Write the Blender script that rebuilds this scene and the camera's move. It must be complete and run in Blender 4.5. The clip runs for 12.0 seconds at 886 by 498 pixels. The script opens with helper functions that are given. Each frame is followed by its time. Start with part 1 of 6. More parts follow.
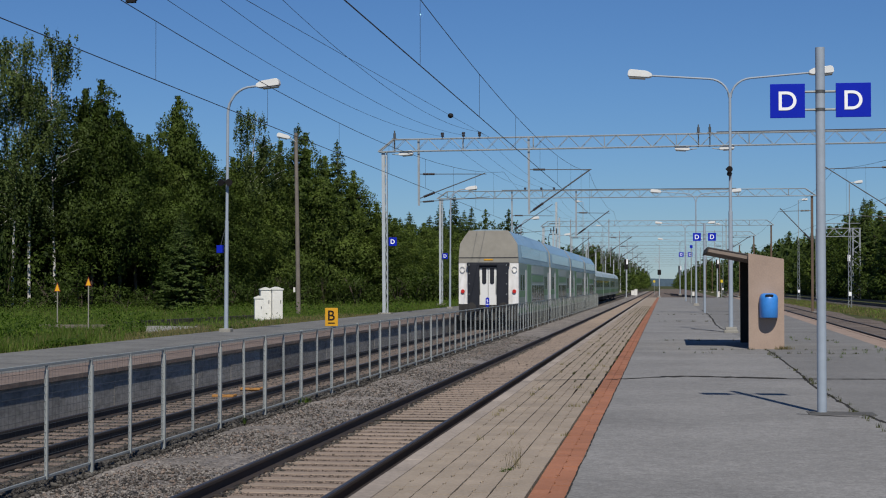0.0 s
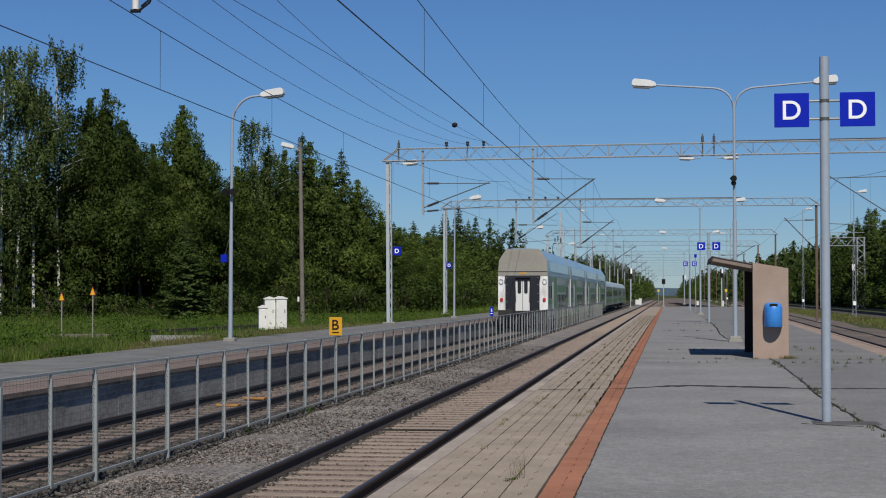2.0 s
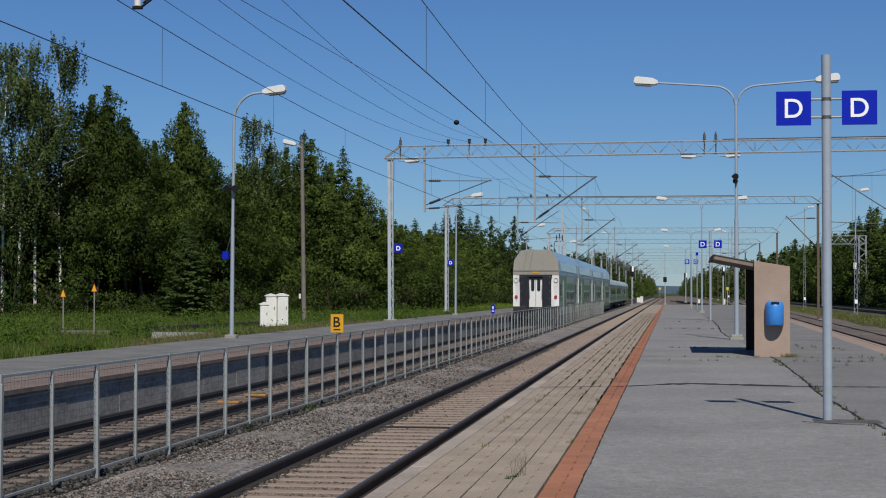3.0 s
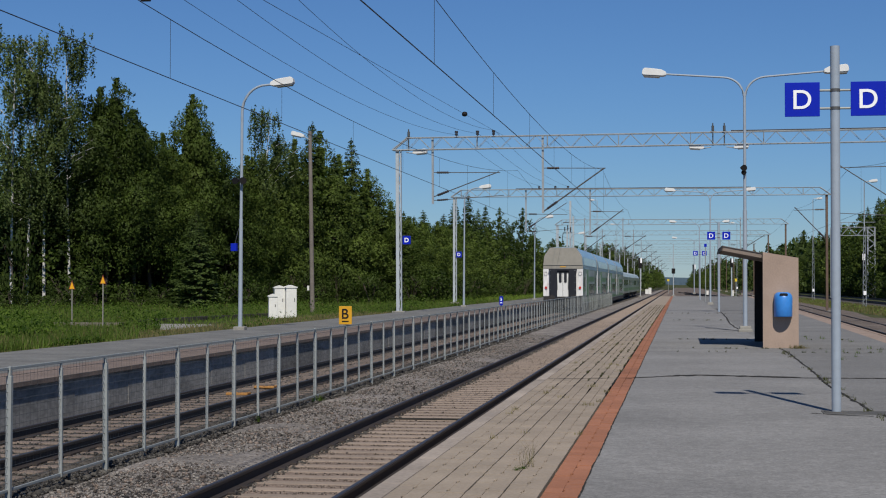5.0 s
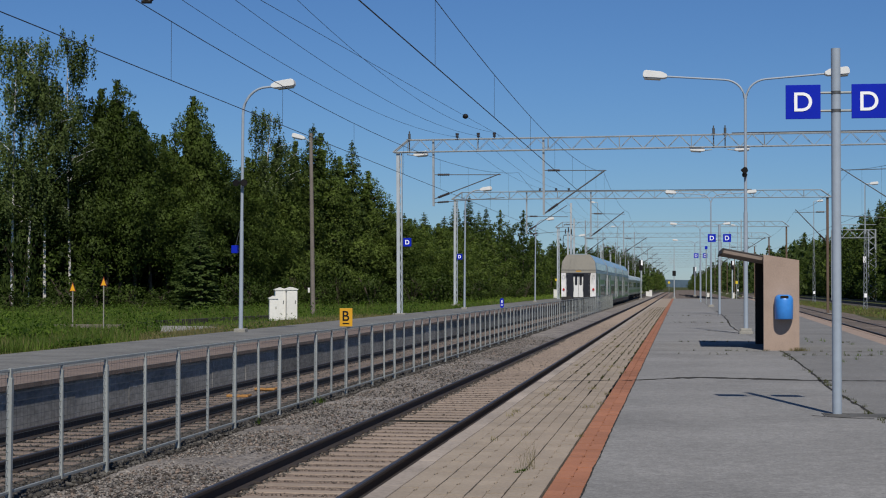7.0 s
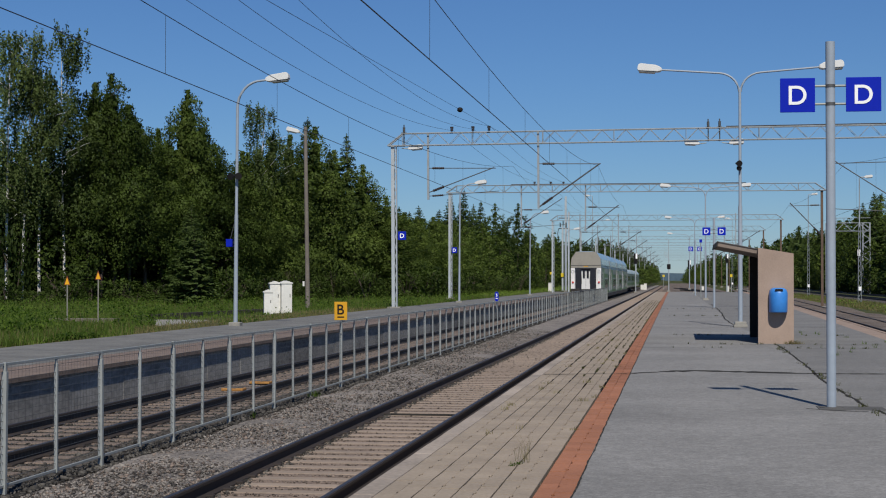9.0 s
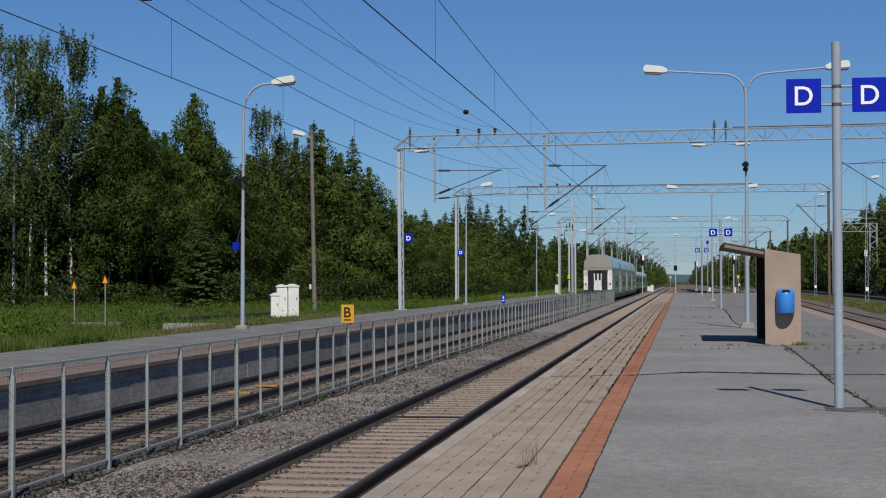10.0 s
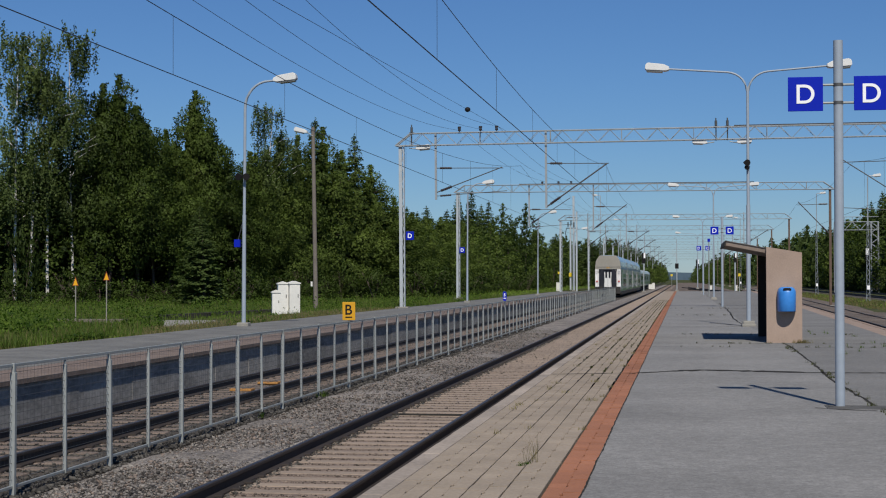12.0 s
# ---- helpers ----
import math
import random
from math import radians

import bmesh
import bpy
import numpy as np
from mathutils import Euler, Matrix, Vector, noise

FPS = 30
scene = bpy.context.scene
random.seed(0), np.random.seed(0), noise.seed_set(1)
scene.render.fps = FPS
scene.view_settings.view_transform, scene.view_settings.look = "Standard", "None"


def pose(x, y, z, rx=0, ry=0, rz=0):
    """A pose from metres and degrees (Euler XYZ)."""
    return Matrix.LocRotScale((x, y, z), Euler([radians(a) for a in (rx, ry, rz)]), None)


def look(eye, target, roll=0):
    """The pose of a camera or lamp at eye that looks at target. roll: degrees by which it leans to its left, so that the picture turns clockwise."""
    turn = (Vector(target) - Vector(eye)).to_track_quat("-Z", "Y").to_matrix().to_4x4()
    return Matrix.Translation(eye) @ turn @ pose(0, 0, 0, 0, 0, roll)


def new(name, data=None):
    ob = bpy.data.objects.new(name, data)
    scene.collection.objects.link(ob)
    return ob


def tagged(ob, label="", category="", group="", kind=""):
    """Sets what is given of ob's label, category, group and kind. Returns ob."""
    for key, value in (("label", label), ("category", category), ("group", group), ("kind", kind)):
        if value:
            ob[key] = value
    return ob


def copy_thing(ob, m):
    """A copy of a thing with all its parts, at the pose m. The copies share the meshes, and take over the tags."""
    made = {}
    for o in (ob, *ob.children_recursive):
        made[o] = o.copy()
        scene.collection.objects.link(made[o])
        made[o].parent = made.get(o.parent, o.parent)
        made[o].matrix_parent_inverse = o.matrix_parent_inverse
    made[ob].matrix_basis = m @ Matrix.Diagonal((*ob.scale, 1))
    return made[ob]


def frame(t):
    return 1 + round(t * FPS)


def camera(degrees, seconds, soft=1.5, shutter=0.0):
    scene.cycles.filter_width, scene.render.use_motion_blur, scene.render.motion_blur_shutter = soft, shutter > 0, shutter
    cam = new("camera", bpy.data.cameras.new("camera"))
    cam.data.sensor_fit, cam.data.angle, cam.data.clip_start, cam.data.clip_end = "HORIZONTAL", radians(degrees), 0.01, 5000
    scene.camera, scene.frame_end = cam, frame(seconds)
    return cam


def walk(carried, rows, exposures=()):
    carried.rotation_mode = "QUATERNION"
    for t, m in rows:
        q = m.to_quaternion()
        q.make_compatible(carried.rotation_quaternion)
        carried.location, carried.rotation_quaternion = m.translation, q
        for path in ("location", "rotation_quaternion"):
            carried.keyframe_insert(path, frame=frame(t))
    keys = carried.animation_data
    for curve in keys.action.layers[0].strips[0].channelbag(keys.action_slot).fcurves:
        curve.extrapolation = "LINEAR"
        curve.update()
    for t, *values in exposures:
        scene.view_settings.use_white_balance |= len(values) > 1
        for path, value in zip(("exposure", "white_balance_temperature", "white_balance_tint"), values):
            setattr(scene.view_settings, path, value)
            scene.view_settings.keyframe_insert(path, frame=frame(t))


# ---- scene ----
EYE = (0.0, 0.0, 1.70)


def aim(yaw, pitch, roll):
    """Pose at the eye, degrees left of the track's direction, up, and lean."""
    a, b = radians(yaw), radians(pitch)
    way = Vector((-math.sin(a) * math.cos(b), math.cos(a) * math.cos(b), math.sin(b)))
    return look(EYE, Vector(EYE) + way * 10, roll)


cam = camera(30.76, 12.0, soft=1.1)
walk(cam, [
    (0, aim(7.859, 1.273, -0.050)),
    (0.5, aim(7.995, 1.398, 0.071)),
    (1, aim(8.063, 1.550, 0.072)),
    (1.5, aim(8.013, 1.622, -0.087)),
    (2, aim(8.006, 1.604, -0.050)),
    (2.5, aim(8.053, 1.575, 0.164)),
    (3, aim(8.060, 1.512, 0.086)),
    (5, aim(8.353, 1.218, 0.034)),
    (5.5, aim(8.440, 1.286, -0.000)),
    (6, aim(8.469, 1.317, 0.004)),
    (6.5, aim(8.459, 1.297, 0.169)),
    (7, aim(8.378, 1.295, 0.074)),
    (9, aim(8.190, 1.064, 0.027)),
    (9.5, aim(8.192, 1.060, -0.359)),
    (10, aim(8.422, 1.149, -0.223)),
    (10.5, aim(8.426, 1.285, -0.257)),
    (11, aim(8.480, 1.307, -0.074)),
    (11.5, aim(8.492, 1.190, 0.032)),
    (12, aim(8.470, 1.061, -0.109)),
])

# ---- light ----
SUN_EL, SUN_AZ = 48.0, 166.9          # degrees above the horizon, clockwise from the track's direction
world = bpy.data.worlds.new("sky_world")
scene.world = world
world.use_nodes = True
wn = world.node_tree
sky = wn.nodes.new("ShaderNodeTexSky")
sky.sky_type = "NISHITA"
sky.sun_disc = False
sky.sun_elevation, sky.sun_rotation = radians(SUN_EL), radians(SUN_AZ)
sky.altitude, sky.air_density, sky.dust_density, sky.ozone_density = 1500, 1.22, 0.0, 10.0
clear = wn.nodes.new("ShaderNodeMix")          # clean northern air: a deeper blue
clear.data_type, clear.blend_type = "RGBA", "MULTIPLY"
clear.inputs[0].default_value = 1.0
clear.inputs[7].default_value = (0.762, 0.905, 1.075, 1)
wn.links.new(sky.outputs[0], clear.inputs[6])
wn.links.new(clear.outputs[2], wn.nodes["Background"].inputs[0])
wn.nodes["Background"].inputs[1].default_value = 0.0655

sun_data = bpy.data.lights.new("sun", "SUN")
sun_data.energy, sun_data.angle, sun_data.color = 4.6, radians(0.55), (1.0, 0.945, 0.85)
sun = new("sun", sun_data)
sa, se = radians(SUN_AZ), radians(SUN_EL)
sun.matrix_world = look((math.sin(sa) * math.cos(se) * 100, math.cos(sa) * math.cos(se) * 100, math.sin(se) * 100), (0, 0, 0))
scene.view_settings.exposure = 0.0


# ---- materials ----
def material(name, base, rough=0.7, metal=0.0, vary=0.15, size=1.0, fine=None, bump=0.0, spec=0.5, tint=None, island=0.0, piece=0.0, bump_size=None, grain=1.0, upright=1.0, coarse=0.5):
    """Principled surface: two scales of noise on the colour, bump, and variation by piece (object) or island."""
    m = bpy.data.materials.new(name)
    m.use_nodes = True
    nt = m.node_tree
    p = nt.nodes["Principled BSDF"]
    p.inputs["Roughness"].default_value = rough
    p.inputs["Metallic"].default_value = metal
    p.inputs["Specular IOR Level"].default_value = spec
    tc = nt.nodes.new("ShaderNodeNewGeometry")
    n1, n2 = nt.nodes.new("ShaderNodeTexNoise"), nt.nodes.new("ShaderNodeTexNoise")
    n1.inputs["Scale"].default_value, n1.inputs["Detail"].default_value = 1.0 / size, 5
    n2.inputs["Scale"].default_value, n2.inputs["Detail"].default_value = (fine or 14.0 / size), 4 if coarse <= 0.5 else 8
    n2.inputs["Roughness"].default_value = coarse
    mp = nt.nodes.new("ShaderNodeMapping")
    mp.inputs["Scale"].default_value = (1, 1, upright)
    nt.links.new(tc.outputs["Position"], mp.inputs["Vector"])
    for n in (n1, n2):
        nt.links.new(mp.outputs[0], n.inputs["Vector"])
    mix = nt.nodes.new("ShaderNodeMath")
    mix.operation = "MULTIPLY_ADD"
    mix.inputs[1].default_value = grain
    nt.links.new(n2.outputs["Fac"], mix.inputs[0])
    nt.links.new(n1.outputs["Fac"], mix.inputs[2])
    last = mix.outputs[0]
    for amount, node, socket in ((island, "ShaderNodeNewGeometry", "Random Per Island"), (piece, "ShaderNodeObjectInfo", "Random")):
        if amount:
            g = nt.nodes.new(node)
            ma = nt.nodes.new("ShaderNodeMath")
            ma.operation = "MULTIPLY_ADD"
            ma.inputs[1].default_value = amount
            nt.links.new(g.outputs[socket], ma.inputs[0])
            nt.links.new(last, ma.inputs[2])
            sub = nt.nodes.new("ShaderNodeMath")
            sub.operation = "SUBTRACT"
            sub.inputs[1].default_value = amount / 2
            nt.links.new(ma.outputs[0], sub.inputs[0])
            last = sub.outputs[0]
    ramp = nt.nodes.new("ShaderNodeValToRGB")
    mr = nt.nodes.new("ShaderNodeMapRange")
    mr.inputs["From Min"].default_value, mr.inputs["From Max"].default_value = 0.05 + 0.5 * grain, 0.95 + 0.5 * grain
    nt.links.new(last, mr.inputs["Value"])
    nt.links.new(mr.outputs[0], ramp.inputs[0])
    lo = [c * (1 - vary) for c in base]
    hi = [min(1.0, c * (1 + vary)) for c in (tint or base)]
    ramp.color_ramp.elements[0].color = (*lo, 1)
    ramp.color_ramp.elements[1].color = (*hi, 1)
    nt.links.new(ramp.outputs[0], p.inputs["Base Color"])
    if bump:
        b = nt.nodes.new("ShaderNodeBump")
        b.inputs["Strength"].default_value = 1.0
        b.inputs["Distance"].default_value = bump
        nb = n2
        if bump_size:
            nb = nt.nodes.new("ShaderNodeTexNoise")
            nb.inputs["Scale"].default_value, nb.inputs["Detail"].default_value = 1.0 / bump_size, 3
            nt.links.new(tc.outputs["Position"], nb.inputs["Vector"])
        nt.links.new(nb.outputs["Fac"], b.inputs["Height"])
        nt.links.new(b.outputs[0], p.inputs["Normal"])
    return m


def leafy(name, base, tint, vary=0.5):
    """Foliage: light passes through thin leaves; every leaf differs a little."""
    m = material(name, base, rough=0.6, vary=vary, size=1.6, fine=2.5, tint=tint, island=0.12, piece=0.5, spec=0.12)
    nt = m.node_tree
    p = nt.nodes["Principled BSDF"]
    tr = nt.nodes.new("ShaderNodeBsdfTranslucent")
    tr.inputs[0].default_value = (base[0] * 1.6, base[1] * 1.7, base[2] * 0.8, 1)
    mx = nt.nodes.new("ShaderNodeMixShader")
    mx.inputs[0].default_value = 0.36
    nt.links.new(p.outputs[0], mx.inputs[1])
    nt.links.new(tr.outputs[0], mx.inputs[2])
    nt.links.new(mx.outputs[0], nt.nodes["Material Output"].inputs[0])
    return m


def gravel_like(name, base, tint, size, depth, vary=0.5):
    """Loose stone seen as single lumps: cells with own colour and height."""
    m = material(name, base, rough=0.9, vary=vary, size=1.3, fine=30, tint=tint, spec=0.2)
    nt = m.node_tree
    p = nt.nodes["Principled BSDF"]
    g = nt.nodes.new("ShaderNodeNewGeometry")
    v = nt.nodes.new("ShaderNodeTexVoronoi")
    v.inputs["Scale"].default_value = 1.0 / size
    nt.links.new(g.outputs["Position"], v.inputs["Vector"])
    b = nt.nodes.new("ShaderNodeBump")
    b.invert = True
    b.inputs["Distance"].default_value = depth
    nt.links.new(v.outputs["Distance"], b.inputs["Height"])
    nt.links.new(b.outputs[0], p.inputs["Normal"])
    old = p.inputs["Base Color"].links[0].from_socket
    mx = nt.nodes.new("ShaderNodeMix")
    mx.data_type, mx.blend_type = "RGBA", "MULTIPLY"
    mx.inputs[0].default_value = 0.75
    hs = nt.nodes.new("ShaderNodeSeparateColor")
    nt.links.new(v.outputs["Color"], hs.inputs[0])
    cr = nt.nodes.new("ShaderNodeValToRGB")
    cr.color_ramp.elements[0].color = (0.35, 0.33, 0.33, 1)
    cr.color_ramp.elements[1].color = (1.0, 0.97, 0.93, 1)
    nt.links.new(hs.outputs[0], cr.inputs[0])
    nt.links.new(old, mx.inputs[6])
    nt.links.new(cr.outputs[0], mx.inputs[7])
    nt.links.new(mx.outputs[2], p.inputs["Base Color"])
    return m


def asphalt(name, base):
    """Worn asphalt: broad faint stains, pale and dark chippings of two sizes in a grey binder."""
    m = material(name, base, 0.9, vary=0.32, size=2.4, fine=5.0, spec=0.25, grain=1.0, coarse=0.7)
    nt = m.node_tree
    p = nt.nodes["Principled BSDF"]
    last = p.inputs["Base Color"].links[0].from_socket
    g = nt.nodes.new("ShaderNodeNewGeometry")
    for size, lo, hi in ((0.055, 0.90, 1.07), (0.020, 0.80, 1.15)):
        v = nt.nodes.new("ShaderNodeTexVoronoi")
        v.inputs["Scale"].default_value = 1.0 / size
        nt.links.new(g.outputs["Position"], v.inputs["Vector"])
        sep = nt.nodes.new("ShaderNodeSeparateColor")
        nt.links.new(v.outputs["Color"], sep.inputs[0])
        mr = nt.nodes.new("ShaderNodeMapRange")
        mr.inputs["To Min"].default_value, mr.inputs["To Max"].default_value = lo, hi
        nt.links.new(sep.outputs[0], mr.inputs["Value"])
        sc = nt.nodes.new("ShaderNodeVectorMath")
        sc.operation = "SCALE"
        nt.links.new(last, sc.inputs[0])
        nt.links.new(mr.outputs[0], sc.inputs["Scale"])
        last = sc.outputs[0]
    nt.links.new(last, p.inputs["Base Color"])
    return m


M_ASPHALT = asphalt("asphalt", (0.200, 0.196, 0.190))
M_ASPHALT_DARKER = asphalt("asphalt_darker", (0.165, 0.162, 0.157))
M_PATCH = material("asphalt_patch", (0.085, 0.083, 0.080), 0.9, vary=0.4, size=0.6, fine=40, spec=0.2)
M_ASPHALT_L = material("asphalt_left", (0.118, 0.119, 0.118), 0.9, vary=0.42, size=1.1, fine=9, tint=(0.150, 0.148, 0.138), bump=0.004, bump_size=0.03, spec=0.3)
M_STRIP_L = material("soiled_strip", (0.150, 0.112, 0.090), 0.9, vary=0.45, size=0.7, fine=12, bump=0.003, bump_size=0.03)
M_CRACK = material("crack_dirt", (0.033, 0.031, 0.028), 0.95, vary=0.4, size=0.4, spec=0.1)
M_PAVER = material("paver_grey_pink", (0.270, 0.222, 0.172), 0.85, vary=0.26, size=0.9, fine=26, bump=0.003, bump_size=0.012, piece=0.17, island=0.17, spec=0.3)
M_PAVER_RED = material("paver_red", (0.285, 0.122, 0.068), 0.85, vary=0.26, size=1.6, fine=26, bump=0.003, bump_size=0.012, piece=0.28, island=0.28, spec=0.3)
M_BED = material("paver_bed_soil", (0.065, 0.052, 0.040), 0.95, vary=0.4, size=0.5, spec=0.1)
M_CURB = material("curb_concrete", (0.280, 0.236, 0.196), 0.85, vary=0.4, size=1.0, fine=20, bump=0.004, bump_size=0.02, piece=0.3)
M_CONC = material("concrete_wall", (0.190, 0.186, 0.176), 0.85, vary=0.5, size=0.8, fine=9, upright=0.4, bump=0.004, bump_size=0.03, piece=0.3)
M_WALL = material("wall_soiled", (0.212, 0.203, 0.186), 0.9, vary=0.65, size=1.4, fine=5, upright=2.6, bump=0.004, bump_size=0.03, piece=0.5)
M_FOOT = material("concrete_foot", (0.225, 0.215, 0.190), 0.85, vary=0.25, size=0.5, fine=20, bump=0.005, bump_size=0.03)
M_SHELTER = material("shelter_washed_concrete", (0.312, 0.232, 0.183), 0.85, vary=0.20, size=0.5, fine=34, upright=0.75, grain=0.8, bump=0.006, bump_size=0.012)
M_SHEET = material("roofing_felt", (0.11, 0.10, 0.095), 0.9, vary=0.3, size=0.5, fine=14)
M_ROOF = material("shelter_roof", (0.183, 0.144, 0.118), 0.8, vary=0.3, size=0.7, fine=12, bump=0.003, bump_size=0.05)
M_BALLAST = gravel_like("ballast_grey", (0.190, 0.178, 0.167), (0.280, 0.258, 0.240), 0.055, 0.03)
M_BALLAST_DUST = gravel_like("ballast_dusty", (0.196, 0.152, 0.123), (0.249, 0.197, 0.162), 0.05, 0.02, 0.3)
M_BALLAST_SIDE = gravel_like("ballast_side", (0.118, 0.098, 0.084), (0.188, 0.158, 0.137), 0.06, 0.03)
M_BALLAST_L = gravel_like("ballast_dark", (0.066, 0.060, 0.053), (0.108, 0.095, 0.081), 0.06, 0.03)
M_STONE = material("ballast_stone", (0.060, 0.056, 0.053), 0.9, vary=0.4, size=0.9, fine=30, island=1.2, tint=(0.182, 0.166, 0.150), spec=0.2)
M_STONE_DARK = material("ballast_stone_dark", (0.035, 0.033, 0.031), 0.9, vary=0.4, size=0.9, fine=30, island=1.3, tint=(0.072, 0.067, 0.060), spec=0.25)
M_STONE_WARM = material("ballast_stone_warm", (0.075, 0.062, 0.054), 0.9, vary=0.4, size=0.9, fine=30, island=1.3, tint=(0.150, 0.118, 0.098), spec=0.25)
M_SLEEPER = material("sleeper_concrete", (0.245, 0.193, 0.152), 0.9, vary=0.2, size=0.8, fine=20, piece=0.4, bump=0.003, bump_size=0.02)
M_EDGE = material("platform_edge_concrete", (0.262, 0.198, 0.158), 0.88, vary=0.32, size=0.8, fine=16, bump=0.004, bump_size=0.02, spec=0.3)
M_SLEEPER_L = material("sleeper_brown", (0.150, 0.116, 0.094), 0.9, vary=0.3, size=0.8, fine=20, piece=0.4)
M_RAIL = material("rail_steel_side", (0.026, 0.019, 0.016), 0.75, metal=0.0, vary=0.3, size=0.8, fine=9)
M_RAILTOP = material("rail_running_face", (0.12, 0.11, 0.105), 0.5, metal=0.9, vary=0.2, size=2.0)
M_GALV = material("galvanised_steel", (0.269, 0.286, 0.278), 0.55, metal=0.15, vary=0.16, size=0.6, fine=12)
M_NET = material("fence_wire", (0.055, 0.057, 0.056), 0.55, metal=0.2, vary=0.15, size=0.6)
# a darker grey than the masts
M_TRUSS = material("truss_darker", (0.255, 0.280, 0.300), 0.6, metal=0.15, vary=0.25, size=0.8)
M_GALV_DARK = material("galvanised_wire", (0.085, 0.088, 0.090), 0.6, metal=0.4, vary=0.15, size=0.6)
M_POLE = material("pole_paint", (0.268, 0.312, 0.365), 0.55, metal=0.0, vary=0.12, size=0.7, fine=9)
M_MAST = material("mast_galvanised", (0.365, 0.400, 0.425), 0.6, metal=0.1, vary=0.18, size=0.8)
M_MAST_BROWN = material("mast_rusty", (0.105, 0.069, 0.049), 0.8, metal=0.1, vary=0.3, size=0.7)
M_WIRE = material("wire_dark", (0.035, 0.035, 0.04), 0.6, metal=0.4, vary=0.1)
M_INSUL = material("insulator_brown", (0.03, 0.022, 0.02), 0.35, vary=0.2, size=0.2)
M_LAMPHEAD = material("lamp_head_white", (0.619, 0.619, 0.602), 0.45, vary=0.08, size=0.3)
M_LAMPGLASS = material("lamp_glass", (0.144, 0.150, 0.150), 0.2, vary=0.1, size=0.3)
M_BLUE = material("sign_blue", (0.003, 0.016, 0.36), 0.7, vary=0.08, size=0.4, spec=0.12)
M_WHITE = material("sign_white", (0.80, 0.80, 0.80), 0.5, vary=0.05, size=0.4)
M_LEMON = material("board_yellow", (0.60, 0.44, 0.02), 0.5, vary=0.1, size=0.3)
M_YELLOW = material("sign_yellow", (0.56, 0.285, 0.008), 0.5, vary=0.08, size=0.3)
M_BLACK = material("black_paint", (0.010, 0.009, 0.009), 0.6, vary=0.2, size=0.3, spec=0.2)
M_BIN = material("bin_blue_plastic", (0.035, 0.20, 0.56), 0.42, vary=0.12, size=0.35, fine=12)
M_BALISE = material("balise_orange", (0.34, 0.165, 0.04), 0.7, vary=0.3, size=0.2)
M_ORANGE = material("marker_yellow", (0.72, 0.36, 0.008), 0.5, vary=0.1, size=0.2)
M_MAROON = material("marker_border", (0.16, 0.025, 0.012), 0.6, vary=0.2, size=0.2)
M_CABINET = material("cabinet_white", (0.636, 0.628, 0.585), 0.55, vary=0.1, size=0.6, fine=10)
M_WOODPOLE = material("pole_timber", (0.150, 0.130, 0.112), 0.9, vary=0.3, size=0.5, fine=16, bump=0.004)
# tarred timber; the same dark stands in for shade inside the shelter
M_DARKWOOD_SHADE = material("tarred_timber_and_shade", (0.033, 0.028, 0.023), 0.9, vary=0.3, size=0.5)
M_GRASSGROUND = material("meadow_ground", (0.028, 0.042, 0.011), 0.95, vary=0.5, size=4.0, fine=3.0, tint=(0.062, 0.066, 0.026), bump=0.05, bump_size=0.3, spec=0.1)
M_GRASS = leafy("grass_blades", (0.048, 0.092, 0.014), (0.105, 0.152, 0.027))
M_HERB = leafy("herb_leaves", (0.034, 0.076, 0.010), (0.112, 0.166, 0.024))
M_WEED = leafy("paver_weed_leaves", (0.028, 0.040, 0.010), (0.075, 0.080, 0.028))
M_DRY = leafy("dry_grass_blades", (0.135, 0.112, 0.045), (0.190, 0.165, 0.078))
M_BIRCH = leafy("birch_leaves", (0.027, 0.049, 0.011), (0.061, 0.089, 0.017))
M_BIRCH_PALE = leafy("birch_leaves_pale", (0.025, 0.044, 0.014), (0.078, 0.107, 0.033))
M_ALDER = leafy("alder_leaves", (0.041, 0.070, 0.015), (0.098, 0.134, 0.028))
M_SPRUCE = leafy("spruce_needles", (0.032, 0.055, 0.016), (0.064, 0.092, 0.025))
M_BUSH = leafy("bush_leaves", (0.022, 0.041, 0.009), (0.051, 0.076, 0.016))
M_BIRCHBARK = material("birch_bark", (0.50, 0.49, 0.47), 0.8, vary=0.85, size=0.30, fine=4, upright=3.0)
M_BARK = material("spruce_bark", (0.078, 0.058, 0.046), 0.95, vary=0.3, size=0.5)
# blue of the air haze is put into the distant forest colour
M_FAR_HAZE = material("far_forest_haze_tint", (0.085, 0.125, 0.165), 1.0, vary=0.2, size=60, fine=0.2, spec=0.0)
M_TR_GREY = material("train_end_grey", (0.245, 0.230, 0.196), 0.55, vary=0.14, size=1.2, fine=5)
# roof: the blue of the mirrored sky is part of the base colour
M_TR_ROOF_SKY = material("train_roof_sky_tint", (0.225, 0.335, 0.420), 0.26, vary=0.1, size=2.5)
M_TR_WHITE = material("train_white", (0.619, 0.619, 0.602), 0.4, vary=0.08, size=0.8)
M_TR_END = material("train_end_white", (0.60, 0.58, 0.55), 0.45, vary=0.30, size=0.7, fine=4, upright=0.35, tint=(0.66, 0.66, 0.66))
# side walls: grey-green that includes sky sheen at a grazing angle
M_TR_SIDE_SKY = material("train_side_green_sky_tint", (0.215, 0.285, 0.255), 0.28, vary=0.12, size=2.0)
M_TR_PALE = material("train_pale", (0.36, 0.41, 0.385), 0.35, vary=0.12, size=1.5)
M_TR_GREEN = material("train_green", (0.115, 0.235, 0.095), 0.4, vary=0.2, size=1.5)
